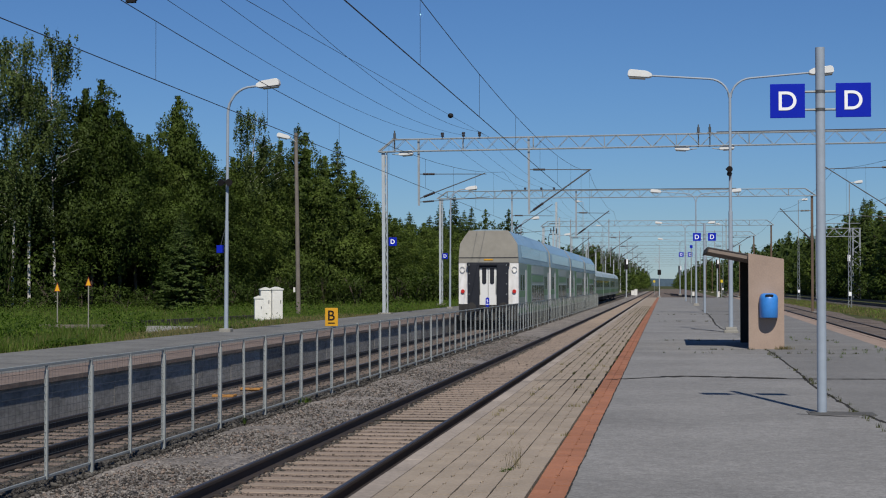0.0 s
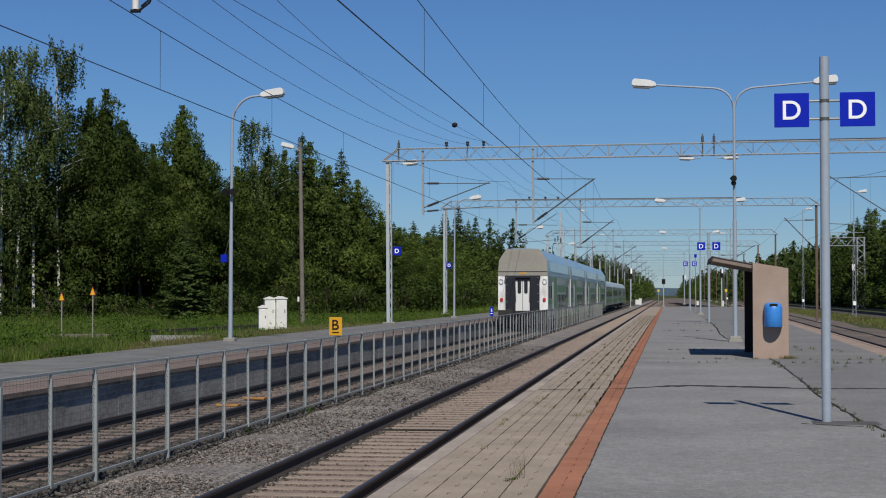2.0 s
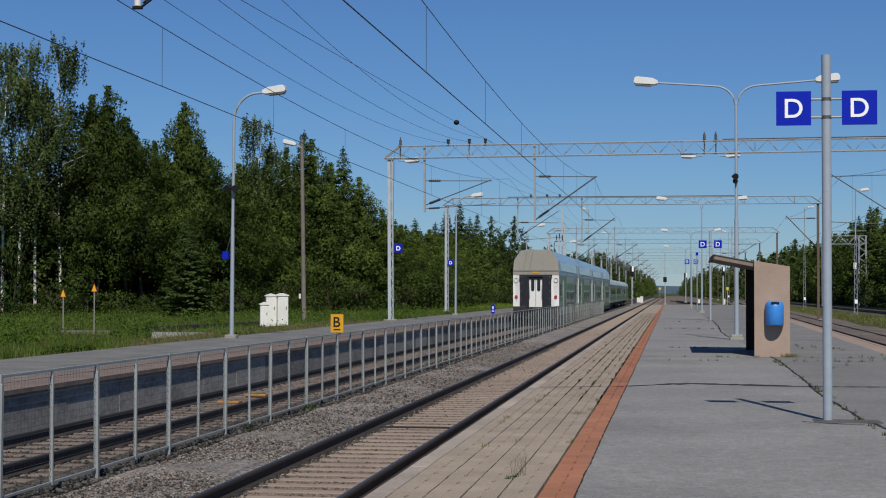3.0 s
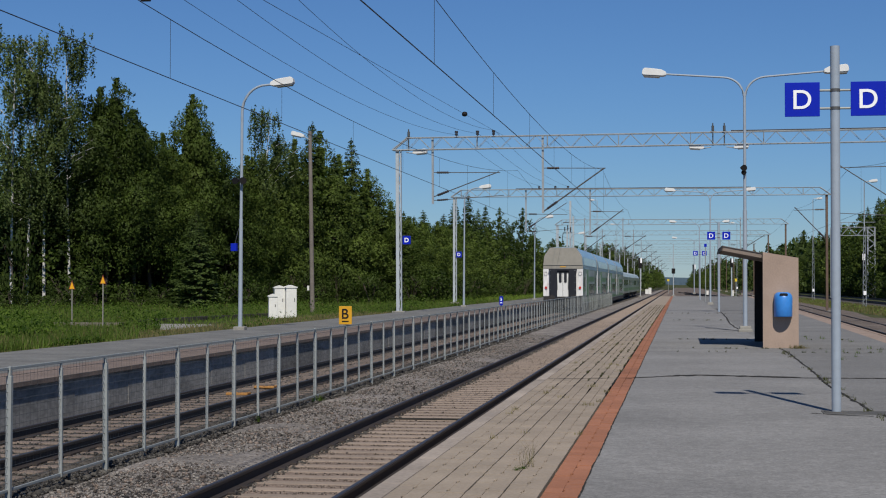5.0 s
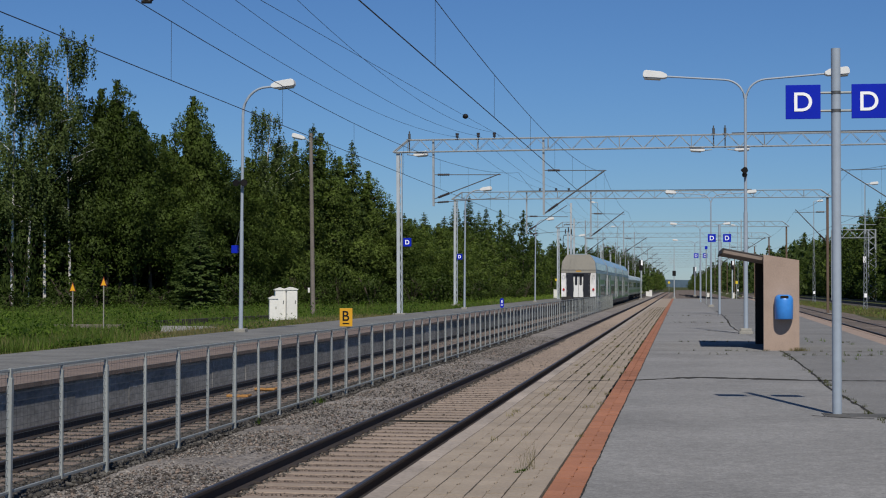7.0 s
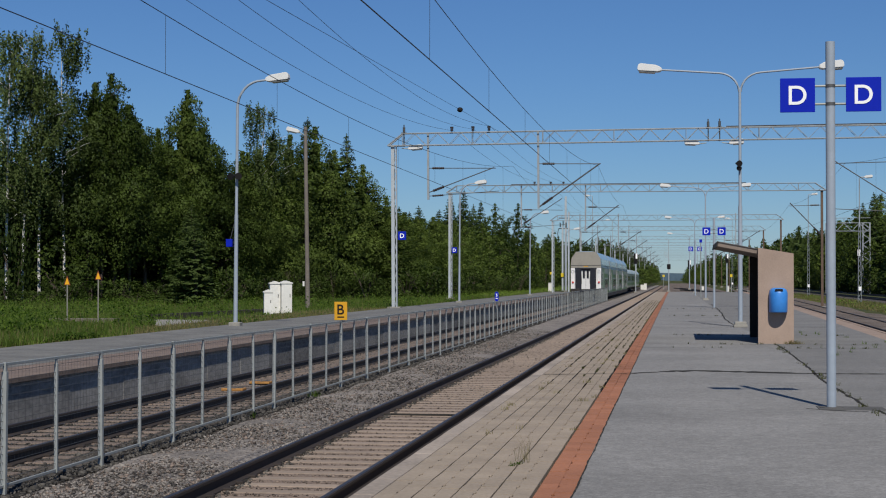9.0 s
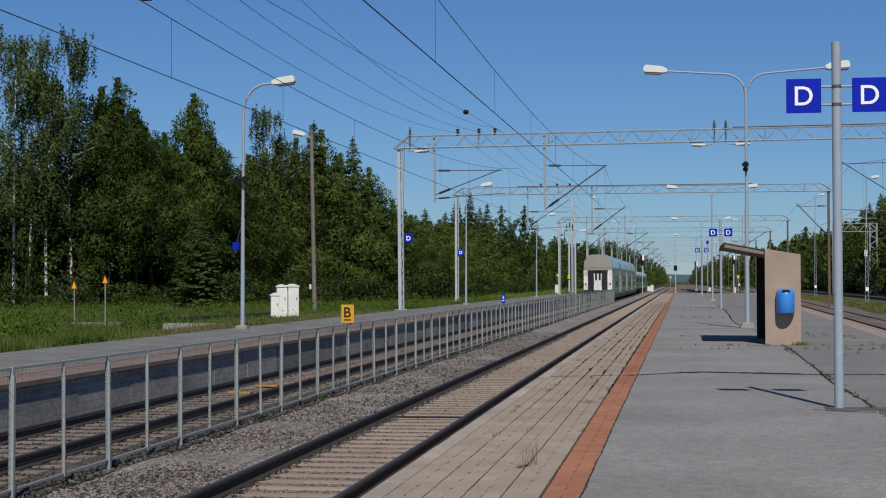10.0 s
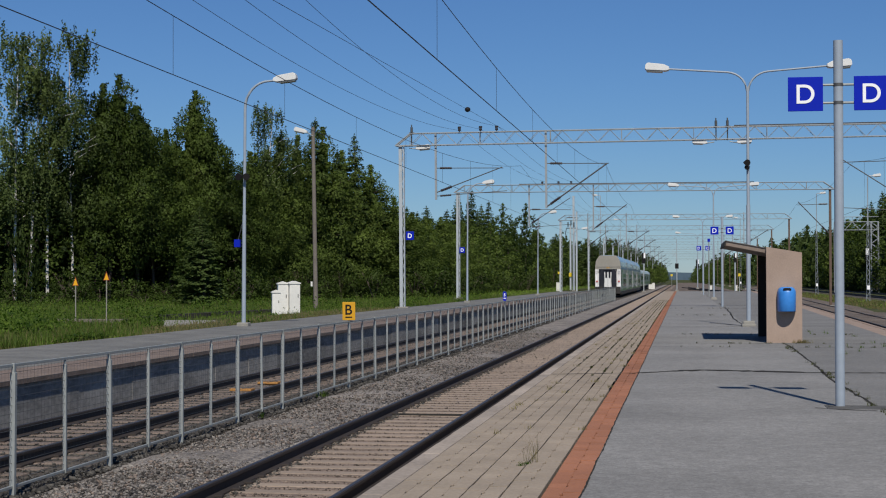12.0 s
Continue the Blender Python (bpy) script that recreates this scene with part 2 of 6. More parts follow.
M_TR_GLASS = material("train_glass", (0.030, 0.048, 0.058), 0.07, vary=0.15, size=1.0)
# upper windows: pale blue base colour carries the sky reflection
M_TR_UPPER_SKY = material("train_upper_glass_sky_tint", (0.13, 0.20, 0.255), 0.12, vary=0.15, size=2.5)
M_TR_BLACK = material("train_rubber", (0.016, 0.018, 0.025), 0.8, vary=0.25, size=0.5, spec=0.25)
M_TR_UNDER = material("train_underframe", (0.025, 0.023, 0.022), 0.85, vary=0.3, size=0.6)
M_RED = material("tail_lamp_red", (0.45, 0.02, 0.015), 0.3, vary=0.1)


# ---- mesh tools ----
def box(bm, x0, y0, z0, x1, y1, z1, bevel=0.0):
    vs = [bm.verts.new(v) for v in ((x0, y0, z0), (x1, y0, z0), (x1, y1, z0), (x0, y1, z0), (x0, y0, z1), (x1, y0, z1), (x1, y1, z1), (x0, y1, z1))]
    fs = [bm.faces.new([vs[i] for i in q]) for q in ((3, 2, 1, 0), (4, 5, 6, 7), (0, 1, 5, 4), (1, 2, 6, 5), (2, 3, 7, 6), (3, 0, 4, 7))]
    if bevel:
        es = list({e for f in fs for e in f.edges})
        bmesh.ops.bevel(bm, geom=es, offset=bevel, segments=2, affect="EDGES", profile=0.6)
    return bm


def tube(bm, pts, r, n=8, r2=None, caps=True):
    """A round bar along points; the radius runs from r to r2."""
    pts = [Vector(p) for p in pts]
    rings, k = [], len(pts)
    for i, p in enumerate(pts):
        d = (pts[min(i + 1, k - 1)] - pts[max(i - 1, 0)]).normalized()
        a = d.cross(Vector((0, 0, 1)) if abs(d.z) < 0.9 else Vector((0, 1, 0))).normalized()
        b = d.cross(a)
        rr = r if r2 is None else r + (r2 - r) * i / (k - 1)
        rings.append([bm.verts.new(p + a * (rr * math.cos(t)) + b * (rr * math.sin(t))) for t in (2 * math.pi * j / n for j in range(n))])
    for i in range(k - 1):
        for j in range(n):
            f = bm.faces.new((rings[i][j], rings[i][(j + 1) % n], rings[i + 1][(j + 1) % n], rings[i + 1][j]))
            f.smooth = True
    if caps:
        bm.faces.new([bm.verts.new(v.co) for v in rings[0][::-1]])
        bm.faces.new([bm.verts.new(v.co) for v in rings[-1]])
    bmesh.ops.recalc_face_normals(bm, faces=bm.faces[:]) if k < 6 and len(bm.faces) < 60 else None
    return bm


def prism(bm, outline, axis, a, b):
    """A flat outline pushed from a to b along an axis (0, 1 or 2)."""
    def at(u, v, w):
        c = [u, v]
        c.insert(axis, w)
        return c
    lo = [bm.verts.new(at(u, v, a)) for u, v in outline]
    hi = [bm.verts.new(at(u, v, b)) for u, v in outline]
    n = len(outline)
    fs = [bm.faces.new(lo[::-1]), bm.faces.new(hi)]
    for i in range(n):
        fs.append(bm.faces.new((lo[i], lo[(i + 1) % n], hi[(i + 1) % n], hi[i])))
    bmesh.ops.recalc_face_normals(bm, faces=fs)
    return bm


def mesh_of(bm, name, mat):
    me = bpy.data.meshes.new(name)
    bm.to_mesh(me)
    bm.free()
    me.materials.append(mat)
    return me


def part(name, bm, mat, parent=None, label=""):
    """One mesh object, from a bmesh or a mesh, under its thing."""
    me = bm if isinstance(bm, bpy.types.Mesh) else mesh_of(bm, name, mat)
    ob = new(name, me)
    ob.parent = parent
    return tagged(ob, label)


def thing(name, m, label, category, group=""):
    ob = new(name)
    ob.empty_display_size = 0.2
    ob.matrix_basis = m
    return tagged(ob, label, category, group)


def raw(name, verts, faces, mat):
    me = bpy.data.meshes.new(name)
    me.from_pydata(verts, [], faces)
    me.materials.append(mat)
    return me


def quads(name, centres, sizes, normals, mat, stretch=1.0, seed=0, around=None, corners=4, own=0.4):
    """Many small leaves (diamonds or three-cornered), one island each; around: the way each spray faces, which rounds its shading."""
    rg = np.random.default_rng(seed)
    c, s, nn = np.asarray(centres), np.asarray(sizes)[:, None], np.asarray(normals)
    nn = nn / (np.linalg.norm(nn, axis=1, keepdims=True) + 1e-9)
    if around is not None:
        around = np.asarray(around)
        around = around / (np.linalg.norm(around, axis=1, keepdims=True) + 1e-9)
        nn = np.where((nn * around).sum(1, keepdims=True) < 0, -nn, nn)
    t = rg.normal(size=c.shape)
    u = np.cross(nn, t)
    u /= np.linalg.norm(u, axis=1, keepdims=True) + 1e-9
    w = np.cross(nn, u)
    if corners == 4:
        v = np.stack([c - u * s * stretch, c - w * s * 0.55, c + u * s * stretch, c + w * s * 0.55], 1)
    else:
        v = np.stack([c - u * s * 0.75 - w * s * 0.7, c + u * s * stretch, c - u * s * 0.75 + w * s * 0.7], 1)
    me = bpy.data.meshes.new(name)
    k = len(c)
    me.vertices.add(corners * k)
    me.vertices.foreach_set("co", v.reshape(-1, 3).astype(np.float32).ravel())
    me.loops.add(corners * k)
    me.loops.foreach_set("vertex_index", np.arange(corners * k, dtype=np.int32))
    me.polygons.add(k)
    me.polygons.foreach_set("loop_start", np.arange(0, corners * k, corners, dtype=np.int32))
    me.polygons.foreach_set("loop_total", np.full(k, corners, dtype=np.int32))
    me.update()
    me.validate()
    if around is not None:
        soft = own * nn + (1 - own) * around
        soft /= np.linalg.norm(soft, axis=1, keepdims=True) + 1e-9
        me.polygons.foreach_set("use_smooth", np.ones(k, dtype=bool))
        me.normals_split_custom_set_from_vertices(np.repeat(soft, corners, axis=0).tolist())
    me.materials.append(mat)
    return me


# ---- ground and tracks ----
RAIL = -0.55            # top of rail
NEAR, LEFT = -4.39, -9.35   # centres of the two tracks beside the fence
END = 215.0             # far end of the platforms


def edge_r(y):
    """The far-side edge of the island platform, which widens with distance."""
    return 5.75 + 0.0175 * y


def sheet(name, profile, ys, mat, kind="structure", wobble=0.0, shift=None):
    """A strip of ground with a cross-section of (x, z), laid along y."""
    vs, fs, k = [], [], len(profile)
    for y in ys:
        for x, z in profile:
            dz = wobble * noise.noise((x * 0.6, y * 0.6, 3.1)) if wobble else 0
            vs.append((x + (shift(y) if shift else 0), y, z + dz))
    for i in range(len(ys) - 1):
        for j in range(k - 1):
            a = i * k + j
            fs.append((a, a + 1, a + k + 1, a + k))
    return tagged(new(name, raw(name, vs, fs, mat)), kind=kind)


far_ys = [-400, -40, 0, 30, 60, 90, 130, 180, 240, 320, 450, 700, 1200, 2500, 4800]
tagged(sheet("ground", [(-3500, -0.3), (-60, -0.3), (-24, -0.22), (-16.55, -0.06), (-15.9, -0.98), (4, -0.98), (12.5, -0.95), (13.5, -0.72), (17, -0.75), (60, -0.62), (3500, -0.6)], far_ys, M_GRASSGROUND),
       "green meadow ground with patches of dry soil", "ground")
bed_ys = list(np.arange(-20, 120, 1.0)) + [130, 150, 180, 220, 300, 420, 600]
tagged(sheet("ballast_left", [(-11.4, -0.82), (-10.6, -0.738), (-8.1, -0.738), (-7.6, -0.735), (-7.12, -0.70)], bed_ys, M_BALLAST_L, wobble=0.03), "dark oily ballast bed of the far track", "ballast")
tagged(sheet("ballast_middle", [(-7.12, -0.70), (-6.7, -0.665), (-6.2, -0.665), (-5.75, -0.70), (-5.3, -0.725)], bed_ys, M_BALLAST, wobble=0.05), "grey crushed stone ballast beside the fence", "ballast")
tagged(sheet("ballast_near", [(-5.3, -0.722), (-4.9, -0.731), (-3.8, -0.731), (-3.3, -0.726), (-2.45, -0.75)], bed_ys, M_BALLAST_DUST, wobble=0.012), "dusty pinkish ballast between the rails", "ballast")
tagged(sheet("ballast_right", [(0.0, -0.80), (1.2, -0.75), (1.8, -0.74), (2.05, -0.62), (2.7, -0.60), (3.3, -0.605), (3.65, -0.60), (4.6, -0.66), (5.8, -0.72), (7.2, -0.80)], list(range(-20, 120, 4)) + [120, 140, 170, 200, 240, 300, 450], M_BALLAST_SIDE, wobble=0.05, shift=lambda y: 6.0 + 0.018 * y), "grey-brown gravel heaped between the rails of the side track", "ballast")
tagged(sheet("gravel_end", [(-2.44, -0.72), (-1.0, -0.725), (3.0, -0.73), (6.0, -0.73), (10.0, -0.73)], [END, 240, 280, 340, 450, 650, 900], M_BALLAST_SIDE, wobble=0.05), "grey-brown gravel beyond the platform end", "gravel")
tagged(sheet("ballast_yard", [(20.8, -0.74), (21.6, -0.72), (31, -0.72), (31.6, -0.74)], [-20, 60, 120, 200, 300, 450, 700], M_BALLAST_L, wobble=0.02), "dark ballast of the goods tracks", "ballast")


def rail_pair(name, centre, y0, y1, label, tracks_sleeper, sleeper_mat, step, last, lean=0.0, parts_to=300):
    """A track: two rails with bright running faces on its sleepers."""
    t = thing(name, pose(0, 0, 0), label, "railway track")
    tagged(t, kind="structure")
    for side in (-1, 1):
        x = centre + side * 0.797
        bm = bmesh.new()
        prof = ((-0.075, -0.172), (0.075, -0.172), (0.075, -0.155), (0.015, -0.135), (0.012, -0.05), (0.036, -0.035), (0.036, -0.006), (0.028, 0.0), (-0.028, 0.0), (-0.036, -0.006), (-0.036, -0.035), (-0.012, -0.05), (-0.015, -0.135), (-0.075, -0.155))
        ys = [y0 + (y1 - y0) * (i / 6) ** 2 for i in range(7)]
        rings = [[bm.verts.new((x + u + lean * y, y, RAIL + v)) for u, v in prof] for y in ys]
        for a, b in zip(rings, rings[1:]):
            for i in range(len(prof)):
                bm.faces.new((a[i], a[(i + 1) % len(prof)], b[(i + 1) % len(prof)], b[i]))
        bmesh.ops.recalc_face_normals(bm, faces=bm.faces[:])
        r = part("rail", bm, M_RAIL, t)
        bm = bmesh.new()
        q = [bm.verts.new((x + u + lean * y, y, RAIL + 0.0025)) for u, y in ((-0.024, y0), (0.024, y0), (0.024, y1), (-0.024, y1))]
        bm.faces.new(q)
        part("running_face", bm, M_RAILTOP, r, "worn bright steel strip")
    bm = bmesh.new()
    box(bm, -1.25, -0.13, -0.2, 1.25, 0.13, 0.0, 0.02)
    me = mesh_of(bm, "sleeper", sleeper_mat)
    rg = random.Random(5)
    bm = bmesh.new()
    box(bm, -0.05, -0.045, 0.0, 0.05, 0.045, 0.035, 0.008)
    clip_me = mesh_of(bm, "rail_clip", M_RAIL)
    rest = [pose(centre + lean * (10.0 - k * step), 10.0 - k * step, RAIL - 0.170) for k in range(1, 46)] if last > 100 else []
    n = int((last - 10.0) / step)
    for i in range(n):
        y = 10.0 + i * step
        m = pose(centre + lean * y + rg.uniform(-0.02, 0.02), y + rg.uniform(-0.012, 0.012), RAIL - 0.170, rz=rg.uniform(-0.4, 0.4))
        if i < parts_to:
            o = part("sleeper", me, None, t)
            o.matrix_basis = m
            if last > 180 and 2 < i < 72:
                for x in (-0.90, -0.695, 0.695, 0.90):
                    part("rail_clip", clip_me, None, o).matrix_basis = pose(x, 0, -0.003)
        else:
            rest.append(m)
    if rest:
        bm = bmesh.new()
        for m in rest:
            p = m.translation
            box(bm, p.x - 1.25, p.y - 0.13, p.z - 0.15, p.x + 1.25, p.y + 0.13, p.z)
        tagged(part("far_sleepers", bm, sleeper_mat, t), kind="stuff")
    return t


rail_pair("track_near", NEAR, -20, 900, "two dark steel rails on dusty concrete sleepers", None, M_SLEEPER, 0.61, 300)
rail_pair("track_left", LEFT, -20, 900, "two dark steel rails on brown sleepers behind the fence", None, M_SLEEPER_L, 0.61, 190)
rail_pair("track_right", 8.70, -20, 600, "rusty dark rails of a side track sunk in gravel", None, M_SLEEPER_L, 0.61, 60, lean=0.0178, parts_to=90)
for i, x in enumerate((23.9, 29.0)):
    rail_pair("track_yard_%d" % (i + 1), x, 20, 900, "dark rails of a goods track before the woods", None, M_SLEEPER_L, 0.61, 12)

rail_pair("track_turnout", 36.4, 236, 345, "dark rails of a turnout beyond the platform end", None, M_SLEEPER_L, 0.61, 11, lean=-0.10)
rail_pair("track_link", 21.5, 226, 420, "dark rails of a crossover beyond the platform end", None, M_SLEEPER_L, 0.61, 11, lean=-0.05)


t = thing("cable_duct", pose(0, 28.25, -0.715), "dark cable duct crossing between the rails", "cable duct")
bm = bmesh.new()
box(bm, -5.11, -0.06, 0.0, -3.67, 0.06, 0.022, 0.006)
part("duct", bm, M_CRACK, t)


# ---- platforms ----
def slab(name, x0, x1, y0, y1, z0, z1, mat, label, category, bevel=0.0):
    bm = bmesh.new()
    box(bm, x0, y0, z0, x1, y1, z1, bevel)
    return tagged(part(name, bm, mat), label, category, kind="structure")


# island platform: asphalt deck with a slightly uneven surface
ys = list(np.arange(-20, 60, 0.8)) + list(np.arange(60, END + 1, 5))


def seam(y):
    """Where the two tones of asphalt meet, under the long crack."""
    return float(np.interp(y, (16.0, 19.5, 22.2, 24.0, 26.5, 28.5, 33.0, 38.0, 43.6, 58.5), (3.1, 2.75, 2.52, 2.5, 2.47, 2.46, 2.55, 2.60, 2.63, 2.25)))


for name, mat, left, right, words in (("platform_deck", M_ASPHALT, lambda y: -0.803, seam, "grey weathered asphalt platform deck with cracks"),
                                      ("platform_deck_older", M_ASPHALT_DARKER, seam, lambda y: edge_r(y) - 0.75, "darker asphalt of the platform deck")):
    vs, fs, cols = [], [], 8
    for y in ys:
        vs += [(left(y) + (right(y) - left(y)) * j / (cols - 1), y, 0.0) for j in range(cols)]
    for i in range(len(ys) - 1):
        for j in range(cols - 1):
            a = i * cols + j
            fs.append((a, a + 1, a + cols + 1, a + cols))
    tagged(new(name, raw(name, vs, fs, mat)), words, "platform", kind="structure")
bm = bmesh.new()
vsl = [bm.verts.new(v) for v in ((-2.40, -20, -0.95), (-2.40, END, -0.95), (-2.40, END, -0.12), (-2.40, -20, -0.12))]
bm.faces.new(vsl)
vsr = [bm.verts.new(v) for v in ((edge_r(-20) - 0.05, -20, -0.95), (edge_r(END) - 0.05, END, -0.95), (edge_r(END) - 0.05, END, -0.1), (edge_r(-20) - 0.05, -20, -0.1))]
bm.faces.new(vsr)
box(bm, -2.40, END - 0.2, -0.95, edge_r(END) - 0.06, END, -0.03)
tagged(part("platform_wall", bm, M_CONC), "concrete retaining wall under the platform edge", "platform wall", kind="structure")

pave = tagged(new("pavement_strip", None), "strip of pinkish grey concrete pavers with a red line", "pavement", kind="structure")
bm = bmesh.new()
box(bm, -2.40, -20, -0.11, -0.806, END, -0.035)
part("paving_bed", bm, M_BED, pave, "dark soil in the joints")


def paver_shape(lx, ly, notched, turned):
    """Outline of a paver: one long side butts against its neighbour and may have a worn hollow."""
    a, b, e, n = lx / 2, ly / 2, 0.013, ly * 0.24
    pts = [(-a, -b), (a, -b), (a, -n), (a - e, -n * 0.8), (a - e, n * 0.8), (a, n), (a, b), (-a, b)] if notched else [(-a, -b), (a, -b), (a, b), (-a, b)]
    return [(-x, -y) for x, y in pts] if turned else pts


def paver_mesh(name, outline, mat):
    bm = bmesh.new()
    rings = []
    for k, z in ((1.0, -0.05), (1.0, -0.003), (0.965, 0.0)):
        rings.append([bm.verts.new((x * k, y, z)) for x, y in outline])
    bm.faces.new(rings[2])
    n = len(outline)
    for p, q in zip(rings, rings[1:]):
        for i in range(n):
            bm.faces.new((p[i], p[(i + 1) % n], q[(i + 1) % n], q[i]))
    return mesh_of(bm, name, mat)


def lay_pavers(name, rows, mat, y_start, y_parts, y_end, ly, seed):
    """Rows of pavers in pairs: single objects up to y_parts, the rest joined."""
    rg = random.Random(seed)
    shapes = {(n, t): paver_shape(rows[0][1], ly - 0.005, n, t) for n in (False, True) for t in (False, True)}
    meshes = {k: paver_mesh(name, o, mat) for k, o in shapes.items()}
    vs, fs = [], []
    for r, (x, wide) in enumerate(rows):
        y = y_start + (ly / 2 if r // 2 % 2 else 0) + rg.uniform(-0.02, 0.02)
        i = 0
        while y < y_end:
            dz, rx, rz = rg.uniform(-0.003, 0.003), rg.uniform(-0.3, 0.3), rg.uniform(-0.4, 0.4)
            key = ((i + r // 2) % 2 == 0 and rg.random() < 0.85, r % 2 == 1)
            if 11.0 <= y < y_parts:
                o = part(name, meshes[key], None, pave)
                o.matrix_basis = pose(x, y, dz, rx, rx * 0.6, rz)
            else:
                k, q, t = len(vs), shapes[key], math.tan(radians(rx))
                m = len(q)
                vs += [(x + u, y + v, -0.04) for u, v in q] + [(x + u * 0.97, y + v, dz * 0.8 + v * t) for u, v in q]
                fs.append(tuple(range(k + m, k + 2 * m)))
                fs += [(k + j, k + (j + 1) % m, k + m + (j + 1) % m, k + m + j) for j in range(m)]
            y += ly
            i += 1
    tagged(part(name + "_field", raw(name + "_field", vs, fs, mat), None, pave), kind="stuff")


# edge stones of the paved strip
bm = bmesh.new()
box(bm, -0.09, -0.495, -0.14, 0.09, 0.495, 0.0, 0.012)
curb_me = mesh_of(bm, "edge_stone", M_CURB)
rg = random.Random(9)
for i in range(110):
    o = part("edge_stone", curb_me, None, pave)
    o.matrix_basis = pose(-2.432 + rg.uniform(-0.002, 0.002), 8 + i, rg.uniform(0.0, 0.003), 0, rg.uniform(-0.3, 0.3), rg.uniform(-0.06, 0.06))
bm = bmesh.new()
box(bm, -2.522, 117.5, -0.14, -2.34, END, 0)
for i in range(28):
    box(bm, -2.522, -20.5 + i, -0.14, -2.34, -19.51 + i, 0)
part("edge_course", bm, M_CURB, pave)

# far side of the island: paved edge strip and edge stone
bm = bmesh.new()
for a, b, z0, z1 in ((-0.748, -0.16, -0.10, -0.002), (-0.15, 0.0, -0.12, 0.004)):
    v = [bm.verts.new(p) for p in ((edge_r(-20) + a, -20, z1), (edge_r(-20) + b, -20, z1), (edge_r(END) + b, END, z1), (edge_r(END) + a, END, z1), (edge_r(-20) + b, -20, z0), (edge_r(END) + b, END, z0))]
    bm.faces.new(v[:4])
    bm.faces.new((v[1], v[4], v[5], v[2]))
tagged(part("pavement_edge", bm, M_EDGE), "pinkish paved edge of the platform's other side", "pavement", kind="structure")

# the other platform
pl = tagged(new("platform_left", None), "low asphalt platform behind the fence", "platform", kind="structure")
bm = bmesh.new()
box(bm, -16.4, -40, -0.9, -12.62, END, 0.0)
part("deck", bm, M_ASPHALT_L, pl, "grey asphalt")
bm = bmesh.new()
box(bm, -12.62, -40, -0.25, -11.46, END, -0.003)
part("paved_strip", bm, M_STRIP_L, pl, "pinkish paved strip")
bm = bmesh.new()
for i in range(128):
    y = -40 + i * 2.0
    if y < END:
        box(bm, -11.46, y, -0.09, -11.19, y + 1.985, 0.004, 0.01)
part("edge_stones", bm, M_STRIP_L, pl, "soiled concrete edge")
bm = bmesh.new()
box(bm, -1.499, -0.06, -0.42, 1.499, 0.0, 0.42)
for i in range(84):
    o = part("wall_panel", bpy.data.meshes.get("wall_panel") or mesh_of(bm, "wall_panel", M_WALL), None, pl)
    o.matrix_basis = pose(-11.325 + (i * 37 % 5) * 0.003, -40 + 1.5 + i * 3.0, -0.50, rz=90)


# ---- fence between the tracks ----
FX, FZ0, FZ1 = -7.26, -0.565, 0.785
fence = thing("fence", pose(FX, 0, 0), "galvanised steel fence with wire mesh between the tracks", "fence")
bm = bmesh.new()
box(bm, -0.03, -0.03, -0.72, 0.03, 0.03, FZ1 - 0.10, 0.006)
box(bm, -0.017, -0.024, FZ1 - 0.104, 0.017, 0.024, FZ1, 0.004)
bm_post = mesh_of(bm, "post", M_GALV)
bm = bmesh.new()
box(bm, -0.02, -0.02, FZ0 - 0.03, 0.02, 0.02, FZ1 - 0.09, 0.004)
box(bm, -0.011, -0.017, FZ1 - 0.094, 0.011, 0.017, FZ1 - 0.02, 0.003)
bm_thin = mesh_of(bm, "upright", M_GALV)
bm = bmesh.new()
for k in range(14):
    y = 0.10 + k * 0.10
    tube(bm, [(0, y, FZ0 + 0.02), (0, y, FZ1 - 0.02)], 0.0011, 3, caps=False)
for k in range(14):
    z = FZ0 + 0.08 + k * 0.09
    tube(bm, [(0.004, 0.02, z), (0.004, 1.48, z)], 0.0031, 3, caps=False)
bm_net = mesh_of(bm, "mesh_panel", M_NET)
bm = bmesh.new()
box(bm, -0.016, 0.02, -0.016, 0.016, 2.97, 0.016, 0.004)
bm_rail = mesh_of(bm, "fence_rail", M_GALV)
rg = random.Random(2)
F0 = 16.76 - 1.5 * 14
for i in range(121):
    y = F0 + i * 1.5
    o = part("post" if i % 2 == 0 else "upright", bm_post if i % 2 == 0 else bm_thin, None, fence)
    o.matrix_basis = pose(rg.uniform(-0.01, 0.01), y, rg.uniform(-0.01, 0.012), rg.uniform(-0.4, 0.4), rg.uniform(-0.5, 0.5))
    if i < 120:
        part("mesh_panel", bm_net, None, fence).matrix_basis = pose(0, y, 0)
        if i % 2 == 0:
            for z in (FZ0, FZ1 - 0.022):
                part("fence_rail", bm_rail, None, fence).matrix_basis = pose(0, y + 0.005, z)


